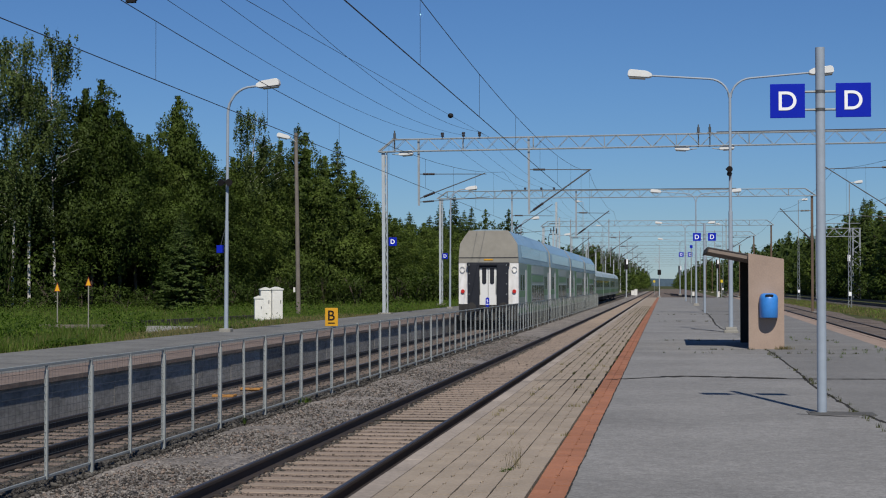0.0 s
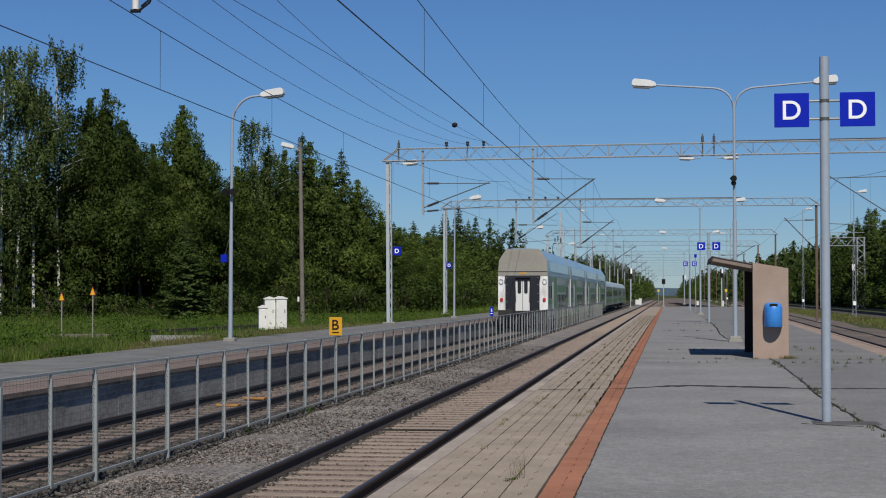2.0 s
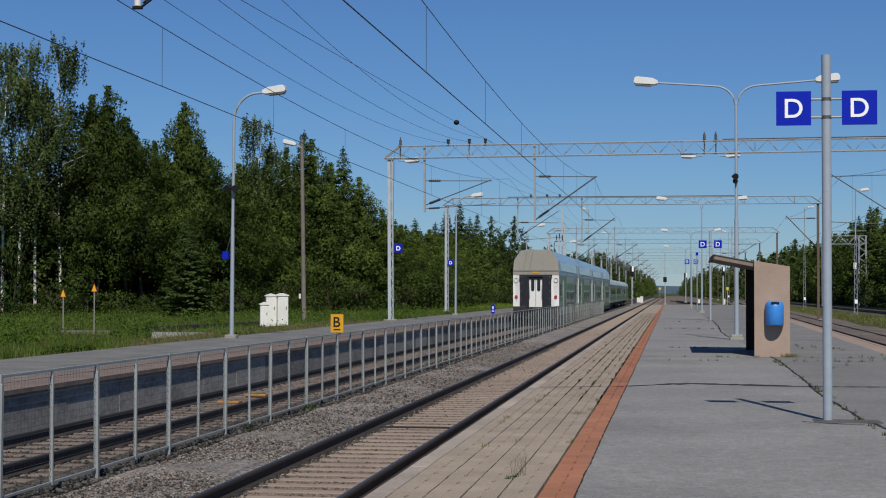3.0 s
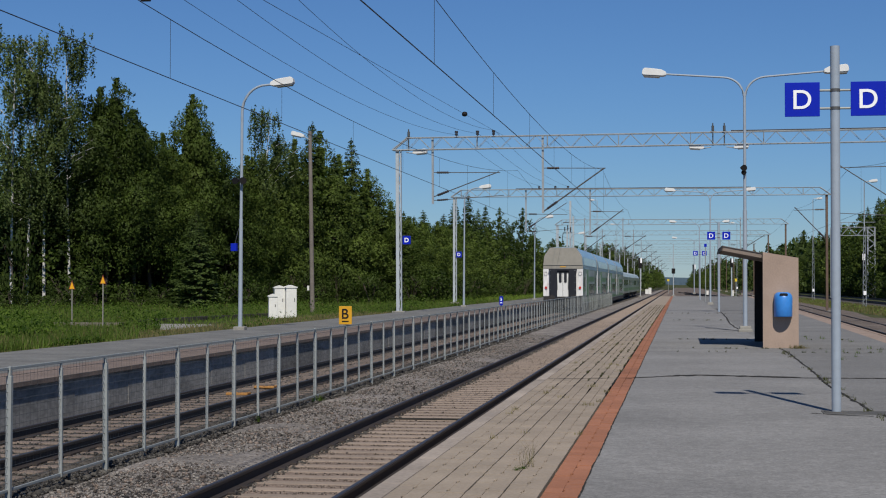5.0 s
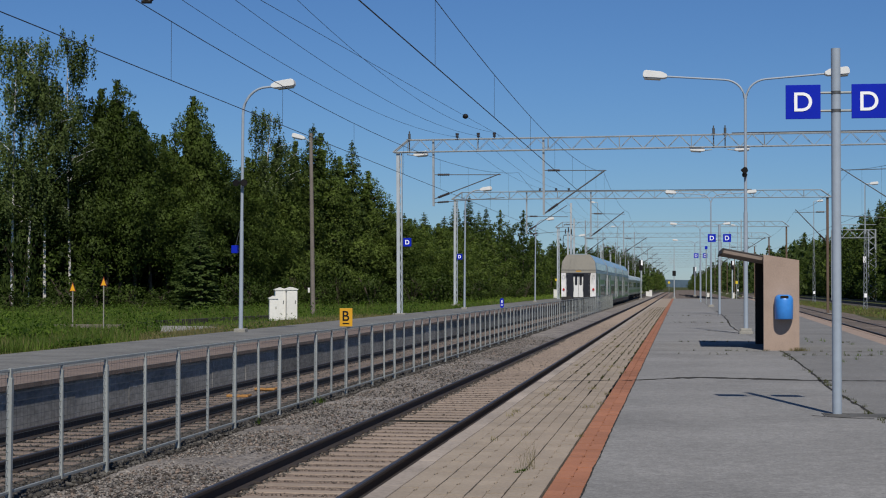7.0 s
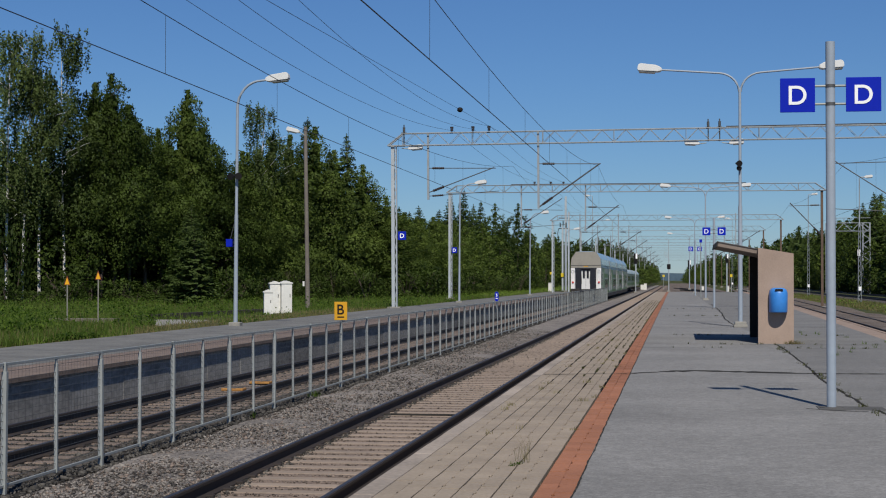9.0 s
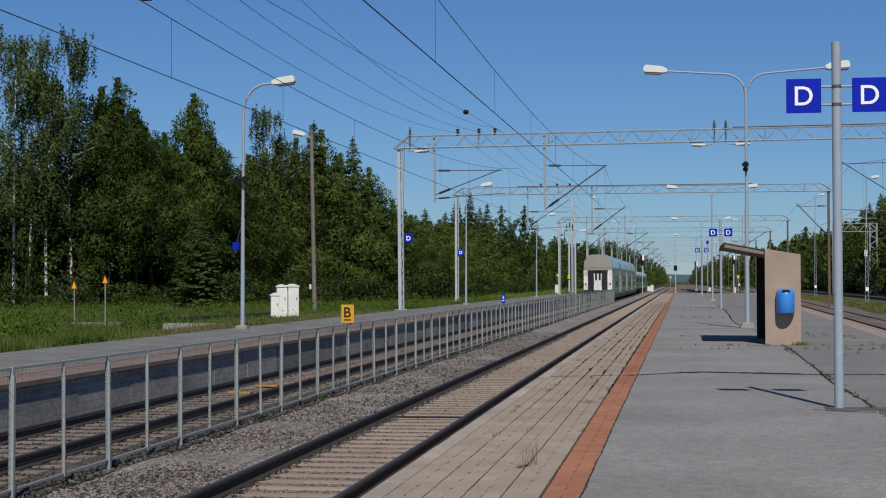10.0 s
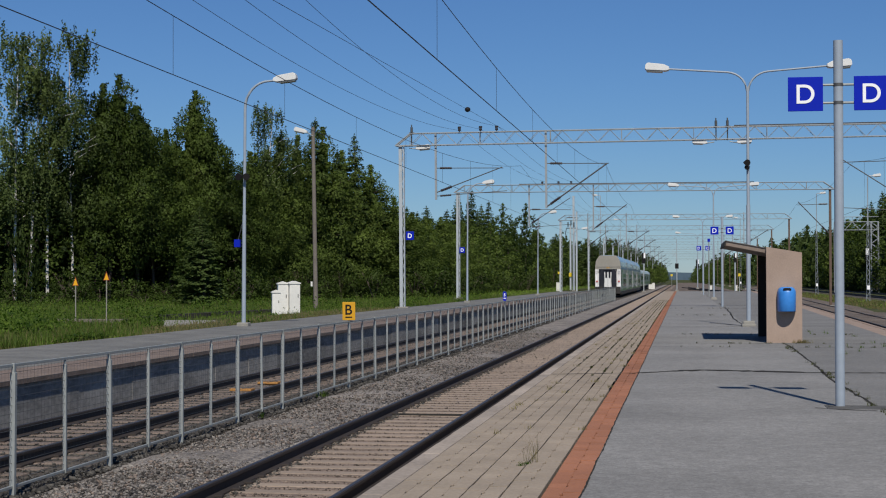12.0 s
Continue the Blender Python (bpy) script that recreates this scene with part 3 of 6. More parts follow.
def bold_letter(name, text, size, mat, m, parent, fat):
    cu = bpy.data.curves.new(name, "FONT")
    cu.body, cu.size, cu.extrude, cu.offset = text, size, 0.003, fat
    cu.align_x, cu.align_y = "CENTER", "CENTER"
    tmp = new(name, cu)
    bpy.context.view_layer.update()
    me = bpy.data.meshes.new_from_object(tmp.evaluated_get(bpy.context.evaluated_depsgraph_get()))
    bpy.data.objects.remove(tmp)
    me.materials.clear()
    me.materials.append(mat)
    c = np.empty(len(me.vertices) * 3)
    me.vertices.foreach_get("co", c)
    c = c.reshape(-1, 3)
    mid = (c.min(0) + c.max(0)) / 2
    me.transform(Matrix.Translation((-mid[0], -mid[1], 0)))
    ob = new(name, me)
    ob.parent, ob.matrix_basis = parent, m
    return ob


# yellow B board and the small blue board, fixed on fence posts
t = thing("track_board", pose(FX, 34.74, 0.995), "yellow board with black letter B on the fence", "sign")
bm = bmesh.new()
box(bm, -0.143, -0.05, -0.20, 0.143, -0.03, 0.20, 0.006)
part("plate", bm, M_YELLOW, t)
bold_letter("letter", "B", 0.31, M_BLACK, pose(0.0, -0.054, 0.035, 90), t, 0.003)
bm = bmesh.new()
box(bm, -0.075, -0.056, -0.145, 0.075, -0.051, -0.12)
part("underline", bm, M_BLACK, t)
bm = bmesh.new()
box(bm, -0.02, -0.03, -0.5, 0.02, 0.0, 0.1)
part("bracket", bm, M_GALV, t)
t = thing("stop_board", pose(FX, 66.0, 0.98), "small rounded blue board with a white figure on the fence", "sign")
bm = bmesh.new()
prism(bm, [(0.078 * math.cos(a), (0.12 if math.sin(a) > 0 else -0.12) + 0.078 * math.sin(a)) for a in (2 * math.pi * (k + 0.5) / 20 for k in range(20))], 1, -0.05, -0.03)
part("plate", bm, M_BLUE, t)
bold_letter("figure", "5", 0.16, M_WHITE, pose(0.0, -0.054, 0.055, 90), t, 0.004)
bm = bmesh.new()
box(bm, -0.045, -0.056, -0.10, 0.045, -0.051, -0.065)
part("bar", bm, M_WHITE, t)
bm = bmesh.new()
box(bm, -0.02, -0.03, -0.5, 0.02, 0.0, 0.1)
part("bracket", bm, M_GALV, t)


# ---- posts with D boards ----
def d_post(x, y, top, zc, w, r, label):
    t = thing("platform_sign", pose(x, y, 0), label, "sign", "platform section signs")
    bm = bmesh.new()
    tube(bm, [(0, 0, 0), (0, 0, top)], r, 20)
    part("pole", bm, M_POLE, t)
    bm = bmesh.new()
    tube(bm, [(0, 0, 0), (0, 0, 0.012)], r * 2.6, 20)
    part("foot_plate", bm, M_PATCH, t)
    for s in (-1, 1):
        bm = bmesh.new()
        c = s * (r + 0.138 + w / 2)
        box(bm, c - w / 2, -0.035, zc - w / 2, c + w / 2, -0.015, zc + w / 2, 0.005)
        b = part("board", bm, M_BLUE, t, "blue board with white letter D")
        bold_letter("letter", "D", w * 0.79, M_WHITE, pose(c, -0.038, zc, 90), b, 0.003 * w / 0.48)
    for dz in (-0.12, 0.12):
        bm = bmesh.new()
        tube(bm, [(-r - 0.17, -0.005, zc + dz), (r + 0.17, -0.005, zc + dz)], 0.016, 8)
        part("bracket", bm, M_GALV, t, "galvanised bracket")
        bm = bmesh.new()
        tube(bm, [(0, 0, zc + dz - 0.02), (0, 0, zc + dz + 0.02)], r + 0.005, 16)
        part("clamp", bm, M_GALV_DARK, t)
    return t


d_post(2.047, 21.84, 4.85, 4.142, 0.455, 0.062, "grey steel pole with two blue D boards on asphalt")
d_post(2.30, 96.5, 5.3, 4.52, 0.47, 0.07, "grey pole farther off with two blue D boards")
d_post(2.05, 165.0, 5.6, 4.75, 0.47, 0.07, "slender grey pole with two small blue D boards")


# ---- shelter ----
sh = thing("shelter", pose(2.172, 43.2, 0), "small concrete platform shelter with sloping roof", "shelter")
bm = bmesh.new()
prism(bm, ((0.0, 0.0), (0.92, 0.0), (0.92, 2.373), (0.0, 2.528)), 1, 0.0, 0.14)
part("end_wall", bm, M_SHELTER, sh, "brown exposed-aggregate concrete slab")
# far wall, back wall and bench: interior shade put into a near-black colour
bm = bmesh.new()
prism(bm, ((0.0, 0.0), (0.92, 0.0), (0.92, 2.28), (0.0, 2.40)), 1, 4.75, 4.89)
part("end_wall", bm, M_DARKWOOD_SHADE, sh, "inner end wall coloured dark for the interior shade")
bm = bmesh.new()
box(bm, 0.785, 0.14, 0.0, 0.90, 4.75, 2.26)
part("back_wall", bm, M_DARKWOOD_SHADE, sh, "inner back wall coloured dark for the interior shade")
bm = bmesh.new()
prism(bm, ((-1.05, 2.572), (0.90, 2.194), (0.90, 2.31), (-1.015, 2.678)), 1, 0.145, 4.95)
part("roof", bm, M_ROOF, sh, "weathered roof slab")
bm = bmesh.new()
prism(bm, ((-1.085, 2.557), (-1.051, 2.55), (-1.016, 2.702), (-1.05, 2.707)), 1, 0.13, 4.97)
part("fascia", bm, M_DARKWOOD_SHADE, sh, "dark front fascia board")
bm = bmesh.new()
prism(bm, ((-1.05, 2.684), (0.90, 2.316), (0.90, 2.336), (-1.05, 2.704)), 1, 0.12, 4.97)
part("roof_sheet", bm, M_SHEET, sh, "grey roofing felt")
bm = bmesh.new()
box(bm, 0.435, 0.5, 0.42, 0.775, 4.4, 0.46, 0.008)
part("bench", bm, M_DARKWOOD_SHADE, sh)
bm = bmesh.new()
box(bm, 0.53, 0.2, 0.0, 0.775, 4.7, 0.418)
part("bench_base", bm, M_CONC, sh)

bn = thing("litter_bin", pose(2.172 + 0.517, 43.2, 0.825), "bright blue plastic litter bin on the shelter wall", "litter bin")
bm = bmesh.new()
w, d, h = 0.243, 0.38, 0.63
rings = []
for z, k in ((0.0, 0.93), (0.02, 0.97), (0.3, 0.99), (0.50, 1.0), (0.57, 0.93), (0.62, 0.78), (0.645, 0.55)):
    ring = []
    for i in range(17):
        a = math.pi * i / 16
        ring.append((-math.cos(a) * w * k, -0.012 - (math.sin(a) ** 0.7) * d * k, z))
    rings.append([bm.verts.new(v) for v in ring])
for p, q in zip(rings, rings[1:]):
    for i in range(16):
        f = bm.faces.new((p[i], p[i + 1], q[i + 1], q[i]))
        f.smooth = True
    bm.faces.new((p[16], p[0], q[0], q[16]))
bm.faces.new(rings[0][::-1])
bm.faces.new(rings[-1])
bmesh.ops.recalc_face_normals(bm, faces=bm.faces[:])
part("body", bm, M_BIN, bn)
bm = bmesh.new()
prism(bm, [(0.105 * (abs(math.cos(a)) ** 0.5) * (1 if math.cos(a) > 0 else -1), 0.585 + 0.034 * (abs(math.sin(a)) ** 0.6) * (1 if math.sin(a) > 0 else -1)) for a in (2 * math.pi * i / 20 for i in range(20))], 1, -0.375, -0.22)
part("slot", bm, M_BLACK, bn, "dark filling slot")
bm = bmesh.new()
box(bm, -0.05, -0.02, 0.1, 0.05, 0.02, 0.5)
part("bracket", bm, M_GALV, bn)


# ---- lamps ----
def lamp_head(parent, x, z, s, tilt=6):
    """Flat street-light head, reaching from its neck at x towards s; returns the housing."""
    bm = bmesh.new()
    prism(bm, ((0.0, -0.06), (0.12, -0.10), (0.82, -0.10), (0.86, -0.05), (0.85, 0.10), (0.78, 0.17), (0.20, 0.14), (0.0, 0.05)), 1, -0.17, 0.17)
    bmesh.ops.bevel(bm, geom=bm.edges[:], offset=0.018, segments=2, affect="EDGES")
    hd = part("lamp_head", bm, M_LAMPHEAD, parent, "white lamp housing")
    hd.matrix_basis = pose(x, 0, z, 0, -tilt if s > 0 else tilt, 0) @ Matrix.Diagonal((s, 1, 1, 1))
    bm = bmesh.new()
    box(bm, 0.22, -0.14, -0.155, 0.80, 0.14, -0.101, 0.02)
    part("lens", bm, M_LAMPGLASS, hd, "grey lamp glass")


def horn(parent, x, z, s, size=1.0):
    bm = bmesh.new()
    tube(bm, [(x, -0.02, z), (x + s * 0.05 * size, -0.08 * size, z), (x + s * 0.09 * size, -0.16 * size, z - 0.01), (x + s * 0.12 * size, -0.26 * size, z - 0.02)], 0.035, 12, 0.13 * size)
    part("horn_speaker", bm, M_BLACK, parent, "dark loudspeaker horn")


def lamp_single(x, y, h, label, extras=False):
    t = thing("street_lamp", pose(x, y, 0), label, "street lamp", "single-arm platform lamps")
    bm = bmesh.new()
    tube(bm, [(0, 0, 0), (0.02, 0, h * 0.45)], 0.080, 14, 0.068)
    part("lower_pole", bm, M_POLE, t)
    bm = bmesh.new()
    pts = [(0.02, 0, h * 0.45), (0.04, 0, h * 0.7), (0.05, 0, h - 1.05)]
    for i in range(1, 9):
        a = math.pi / 2 * i / 8
        pts.append((0.05 + 0.9 * (1 - math.cos(a)), 0, h - 1.05 + 0.98 * math.sin(a)))
    pts.append((1.15, 0, h - 0.05))
    tube(bm, pts, 0.056, 12, 0.040)
    part("pole", bm, M_POLE, t)
    bm = bmesh.new()
    box(bm, -0.21, -0.21, -0.05, 0.21, 0.21, 0.13, 0.03)
    part("foot", bm, M_FOOT, t, "concrete foot")
    lamp_head(t, 1.12, h - 0.04, 1)
    if extras:
        horn(t, -0.02, 5.42, -1)
        horn(t, 0.04, 5.42, 1)
        bm = bmesh.new()
        box(bm, -0.34, -0.1, 2.86, -0.12, 0.1, 3.14, 0.01)
        part("blue_box", bm, M_BLUE, t, "small blue sign box")
        bm = bmesh.new()
        tube(bm, [(-0.2, 0, 3.14), (-0.06, 0, 3.7)], 0.012, 6)
        part("stay", bm, M_GALV_DARK, t)
    return t


lamp_single(-15.75, 56.7, 8.95, "tall grey lamp post with one curved arm", True)
lamp_single(-15.3, 114.5, 8.6, "grey lamp post with one curved arm")
lamp_single(-14.9, 166.8, 8.6, "thin grey lamp post with one curved arm")
lamp_single(-14.9, 222.0, 8.6, "distant grey lamp post with one curved arm")


def lamp_double(x, y, label, horns=False):
    t = thing("street_lamp", pose(x, y, 0), label, "street lamp", "double-arm platform lamps")
    bm = bmesh.new()
    tube(bm, [(0, 0, 0.0), (0, 0, 4.3)], 0.080, 14, 0.072)
    part("lower_pole", bm, M_POLE, t)
    bm = bmesh.new()
    tube(bm, [(0, 0, 4.3), (0, 0, 8.45)], 0.056, 12, 0.048)
    part("pole", bm, M_POLE, t)
    for s in (-1, 1):
        bm = bmesh.new()
        pts = [(s * 0.02, 0, 8.35)]
        for i in range(1, 8):
            a = math.pi / 2 * i / 7 * 0.96
            pts.append((s * (0.03 + 0.75 * (1 - math.cos(a))), 0, 8.35 + 0.68 * math.sin(a)))
        pts.append((s * 2.78, 0, 9.18))
        tube(bm, pts, 0.042, 10, 0.034)
        part("arm", bm, M_POLE, t)
        lamp_head(t, s * 2.75, 9.19, s, 4)
    bm = bmesh.new()
    box(bm, -0.21, -0.21, -0.05, 0.21, 0.21, 0.20, 0.05)
    box(bm, -0.25, -0.25, -0.05, 0.25, 0.25, 0.09, 0.03)
    part("foot", bm, M_FOOT, t, "stained concrete foot")
    if horns:
        horn(t, -0.14, 5.80, 1, 0.9)
        horn(t, 0.04, 5.64, -1, 0.7)
    return t


lamp_double(2.30, 58.0, "grey lamp post with two spreading arms behind the shelter", True)
lamp_double(2.45, 131.0, "distant grey lamp post with two spreading arms")
lamp_double(2.4, 198.0, "far grey lamp post with two spreading arms")
lamp_double(2.4, 268.0, "slender grey lamp post with two spreading arms")


# ---- catenary gantries ----
def truss(t, x0, x1, z0, z1, deep=0.45, pitch=0.68):
    bm = bmesh.new()
    for y in (-deep / 2, deep / 2):
        for z in (z0, z1):
            tube(bm, [(x0, y, z), (x1, y, z)], 0.030, 6)
        n = int((x1 - x0) / pitch)
        for i in range(n):
            a, b = x0 + (x1 - x0) * i / n, x0 + (x1 - x0) * (i + 1) / n
            up = i % 2 == 0
            tube(bm, [(a, y, z0 if up else z1), (b, y, z1 if up else z0)], 0.015, 5, caps=False)
            if i % 6 == 0:
                tube(bm, [(a, y, z0), (a, y, z1)], 0.022, 5, caps=False)
    part("truss_beam", bm, M_TRUSS, t, "galvanised lattice beam")


def lattice_leg(t, x, z0, z1, mat, w=0.33, plain=False):
    bm = bmesh.new()
    if plain:
        box(bm, x - 0.10, -0.12, z0, x + 0.10, -0.09, z1)
        box(bm, x - 0.10, 0.09, z0, x + 0.10, 0.12, z1)
        box(bm, x - 0.02, -0.09, z0, x + 0.02, 0.09, z1)
    else:
        box(bm, x - w / 2, -0.11, z0, x - w / 2 + 0.19, 0.11, z1, 0.01)
        box(bm, x + w / 2 - 0.05, -0.11, z0, x + w / 2, 0.11, z1)
        n = int((z1 - z0) / 0.55)
        for i in range(n):
            a, b = z0 + (z1 - z0) * i / n, z0 + (z1 - z0) * (i + 1) / n
            l, r = x - w / 2 + 0.18, x + w / 2 - 0.03
            tube(bm, [(l if i % 2 else r, -0.1, a), (r if i % 2 else l, -0.1, b)], 0.02, 5, caps=False)
    part("leg", bm, mat, t, "lattice mast leg" if not plain else "rusty steel mast")
    bm = bmesh.new()
    box(bm, x - 0.38, -0.38, z0 - 0.4, x + 0.38, 0.38, z0 + 0.16, 0.03)
    part("foot", bm, M_FOOT, t, "concrete foot")


def insulator(t, a, b, r=0.07):
    """A ribbed dark insulator between two points."""
    a, b = Vector(a), Vector(b)
    bm = bmesh.new()
    tube(bm, [a, b], r * 0.78, 8)
    for i in range(6):
        c = a.lerp(b, (i + 0.5) / 6)
        d = (b - a).normalized() * 0.025
        tube(bm, [c - d, c + d], r, 8)
    part("insulator", bm, M_INSUL, t)


def cantilever(t, x, zt, zb, s, reach, z_top, z_low, z_end, arm_low=True):
    """A drop post with a catenary bracket that reaches towards s."""
    bm = bmesh.new()
    box(bm, x - 0.06, -0.06, zb, x + 0.06, 0.06, zt + 0.2)
    part("drop_post", bm, M_TRUSS, t)
    e = x + s * reach
    bm = bmesh.new()
    tube(bm, [(x, 0, z_top), (e, 0, z_top - 0.06)], 0.024, 8)
    part("top_tube", bm, M_GALV_DARK, t)
    bm = bmesh.new()
    tube(bm, [(x, 0, z_low), (x + s * reach * 0.98, 0, z_end)], 0.030 if arm_low else 0.042, 8)
    part("stay_tube", bm, M_GALV_DARK, t)
    insulator(t, (x + s * 0.25, 0, z_top - 0.005), (x + s * 0.95, 0, z_top - 0.015))
    d = Vector((s * reach * 0.98, 0, z_end - z_low)).normalized()
    a = Vector((x, 0, z_low))
    insulator(t, a + d * 0.3, a + d * 1.0, 0.08)
    if arm_low:
        bm = bmesh.new()
        tube(bm, [(x, 0, z_low - 0.2), (x + s * reach * 1.05, 0, z_low + 0.05)], 0.020, 8)
        part("steady_arm", bm, M_GALV_DARK, t)
        insulator(t, (x + s * 0.25, 0, z_low - 0.19), (x + s * 0.9, 0, z_low - 0.15), 0.06)


def stand_insulators(t, xs, z):
    for x in xs:
        bm = bmesh.new()
        tube(bm, [(x, 0, z), (x, 0, z + 0.10)], 0.03, 8)
        tube(bm, [(x, 0, z + 0.08), (x, 0, z + 0.20)], 0.085, 8)
        tube(bm, [(x, 0, z + 0.22), (x, 0, z + 0.34)], 0.10, 8)
        part("post_insulator", bm, M_INSUL, t)


def gantry(y, xl, xr, z0, z1, zfl, zfr, label, left_mat=None, right_mat=None):
    t = thing("catenary_gantry", pose(0, y, 0, 0, -0.35 if y < 100 else 0, 0), label, "catenary gantry", "gantries across the tracks")
    truss(t, xl + 0.55, xr - 0.55, z0, z1)
    for x, s in ((xl, 1), (xr, -1)):
        bm = bmesh.new()
        for yy in (-0.22, 0.22):
            tube(bm, [(x - s * 0.35, yy, z0), (x + s * 0.55, yy, z0)], 0.042, 6)
            tube(bm, [(x - s * 0.35, yy, z0), (x + s * 0.55, yy, z1)], 0.042, 6)
        part("end_frame", bm, M_TRUSS, t)
    lattice_leg(t, xl, zfl, z0, left_mat or M_MAST)
    lattice_leg(t, xr, zfr, z0, right_mat or M_MAST_BROWN, plain=right_mat is None)
    return t


g1 = gantry(93.7, -16.36, 24.0, 9.66, 10.37, 0.0, -0.6, "galvanised lattice gantry spanning the station tracks", None, M_MAST)
cantilever(g1, -14.32, 10.2, 6.45, 1, 4.0, 8.31, 6.86, 8.30)
cantilever(g1, -7.82, 10.2, 5.85, 1, 3.65, 8.47, 5.92, 8.42, False)
cantilever(g1, 13.2, 10.2, 5.5, -1, 4.2, 8.28, 5.6, 8.34)
stand_insulators(g1, (-12.9, -11.65, -10.7), 10.39)
for x in (-15.75, 1.98, 2.63):
    bm = bmesh.new()
    tube(bm, [(x, 0, 9.6), (x, 0, 10.90)], 0.035, 6)
    tube(bm, [(x, 0, 10.45), (x, 0, 10.75)], 0.075, 8)
    tube(bm, [(x - 0.16, 0, 10.42), (x + 0.16, 0, 10.42)], 0.03, 6)
    insul = part("upright_rod", bm, M_GALV_DARK, g1)
for x, s in ((-15.9, 1), (1.88, -1), (2.75, 1)):
    bm = bmesh.new()
    tube(bm, [(x, 0, 9.52), (x + s * 0.5, 0, 9.45)], 0.03, 6)
    part("lamp_arm", bm, M_GALV, g1)
    lamp_head(g1, x + s * 0.4, 9.50, s, 4)
bm = bmesh.new()
box(bm, -16.11, -0.2, 4.09, -15.63, -0.18, 4.59, 0.005)
brd = part("board", bm, M_BLUE, g1, "blue board with white letter D")
bold_letter("letter", "D", 0.36, M_WHITE, pose(-15.87, -0.205, 4.34, 90), brd, 0.008)

g2 = gantry(139.0, -19.35, 12.3, 9.20, 9.82, -0.1, -0.75, "lattice gantry with a rusty leg among weeds")
cantilever(g2, -13.15, 9.6, 6.2, 1, 3.6, 7.7, 6.35, 8.65)
cantilever(g2, -7.6, 9.6, 5.8, 1, 2.9, 7.9, 5.95, 8.05, False)
cantilever(g2, 12.3, 8.9, 5.2, -1, 2.7, 7.95, 5.35, 8.15, False)
for g, xa, xb, zz in ((g1, 3.0, 23.0, 10.43), (g2, -14.0, 6.0, 9.88)):
    bm = bmesh.new()
    tube(bm, [(xa, -0.2, zz), (xb, -0.2, zz)], 0.035, 6)
    part("cable", bm, M_WIRE, g, "dark cable along the beam")
stand_insulators(g2, (-12.0, -10.6, -9.5), 9.76)
bm = bmesh.new()
box(bm, -19.22, -0.2, 3.95, -18.74, -0.18, 4.45, 0.005)
brd = part("board", bm, M_BLUE, g2, "blue board with white letter D")
bold_letter("letter", "D", 0.38, M_WHITE, pose(-18.98, -0.205, 4.2, 90), brd, 0.008)
for y, xl, xr, zt in ((203, -15.2, 13.0, 9.7), (250, -14.4, 13.4, 9.8), (300, -14.5, 13.5, 9.6), (352, -15, 13.5, 9.6), (410, -15, 13.5, 9.6), (475, -15, 13.5, 9.6), (545, -15, 13.5, 9.6), (640, -15, 13.5, 9.6)):
    g = gantry(y, xl, xr, zt - 0.65, zt, -0.6, -0.6, "distant lattice gantry over the tracks")
    cantilever(g, -11.8, zt, 5.6, 1, 2.6, 7.6, 5.8, 7.7, False)
    cantilever(g, -7.0, zt, 5.6, 1, 2.9, 7.6, 5.8, 7.7, False)
    cantilever(g, 7.5, zt, 5.6, 1, 3.0, 7.6, 5.8, 7.7, False)


# ---- wires ----
def wire(name, pts, r, label, category="overhead wire"):
    bm = bmesh.new()
    tube(bm, pts, r, 5)
    return tagged(part(name, bm, M_WIRE), label, category)


def sag(x0, y0, z0, x1, y1, z1, drop, n=24):
    out = []
    for i in range(n + 1):
        u = i / n
        out.append((x0 + (x1 - x0) * u, y0 + (y1 - y0) * u, z0 + (z1 - z0) * u - 4 * drop * u * (1 - u)))
    return out


SUPPORTS = ((-4.0, 8.30), (93.7, 8.30), (139.0, 8.0), (203, 7.7), (250, 7.6), (300, 7.6), (352, 7.6), (410, 7.6), (475, 7.6), (545, 7.6), (640, 7.6))
for track_x, low in ((LEFT, 6.39), (NEAR, 6.71), (9.6, 6.6)):
    pts, drops = [], []
    for (ya, za), (yb, zb) in zip(SUPPORTS, SUPPORTS[1:]):
        span = yb - ya
        d = ((za + zb) / 2 - low) * (1.0 if span > 90 else min(0.75, (span / 97) ** 2 * 1.6))
        seg = sag(track_x, ya, za, track_x, yb, zb, d, 28 if ya < 90 else 10)
        pts += seg[:-1]
        first, step = (0.6, 9.4) if track_x == NEAR else (3.35, 8.48)
        for i in range(int(math.ceil((ya - first) / step)), int((yb - first) / step) + 1):
            u = (first + i * step - ya) / span
            drops.append((ya + span * u, za + (zb - za) * u - 4 * d * u * (1 - u)))
    pts.append((track_x, 640, 7.6))
    w = thing("catenary", pose(0, 0, 0), "thin dark overhead wires with droppers above a track", "overhead wire", "overhead lines")
    bm = bmesh.new()
    tube(bm, pts, 0.0085, 5)
    part("messenger_wire", bm, M_WIRE, w)
    bm = bmesh.new()
    tube(bm, [(track_x, y, 5.50 + (0.10 + 0.004 * min(y - 10, 60) if track_x == NEAR else 0)) for y in range(-4, 641, 14)], 0.011 if track_x == NEAR else 0.009, 5)
    part("contact_wire", bm, M_WIRE, w)
    for y, z in drops[:11]:
        bm = bmesh.new()
        tube(bm, [(track_x, y, 5.50 + (0.10 + 0.004 * min(y - 10, 60) if track_x == NEAR else 0)), (track_x, y, z)], 0.0042, 4)
        part("dropper", bm, M_WIRE, w)

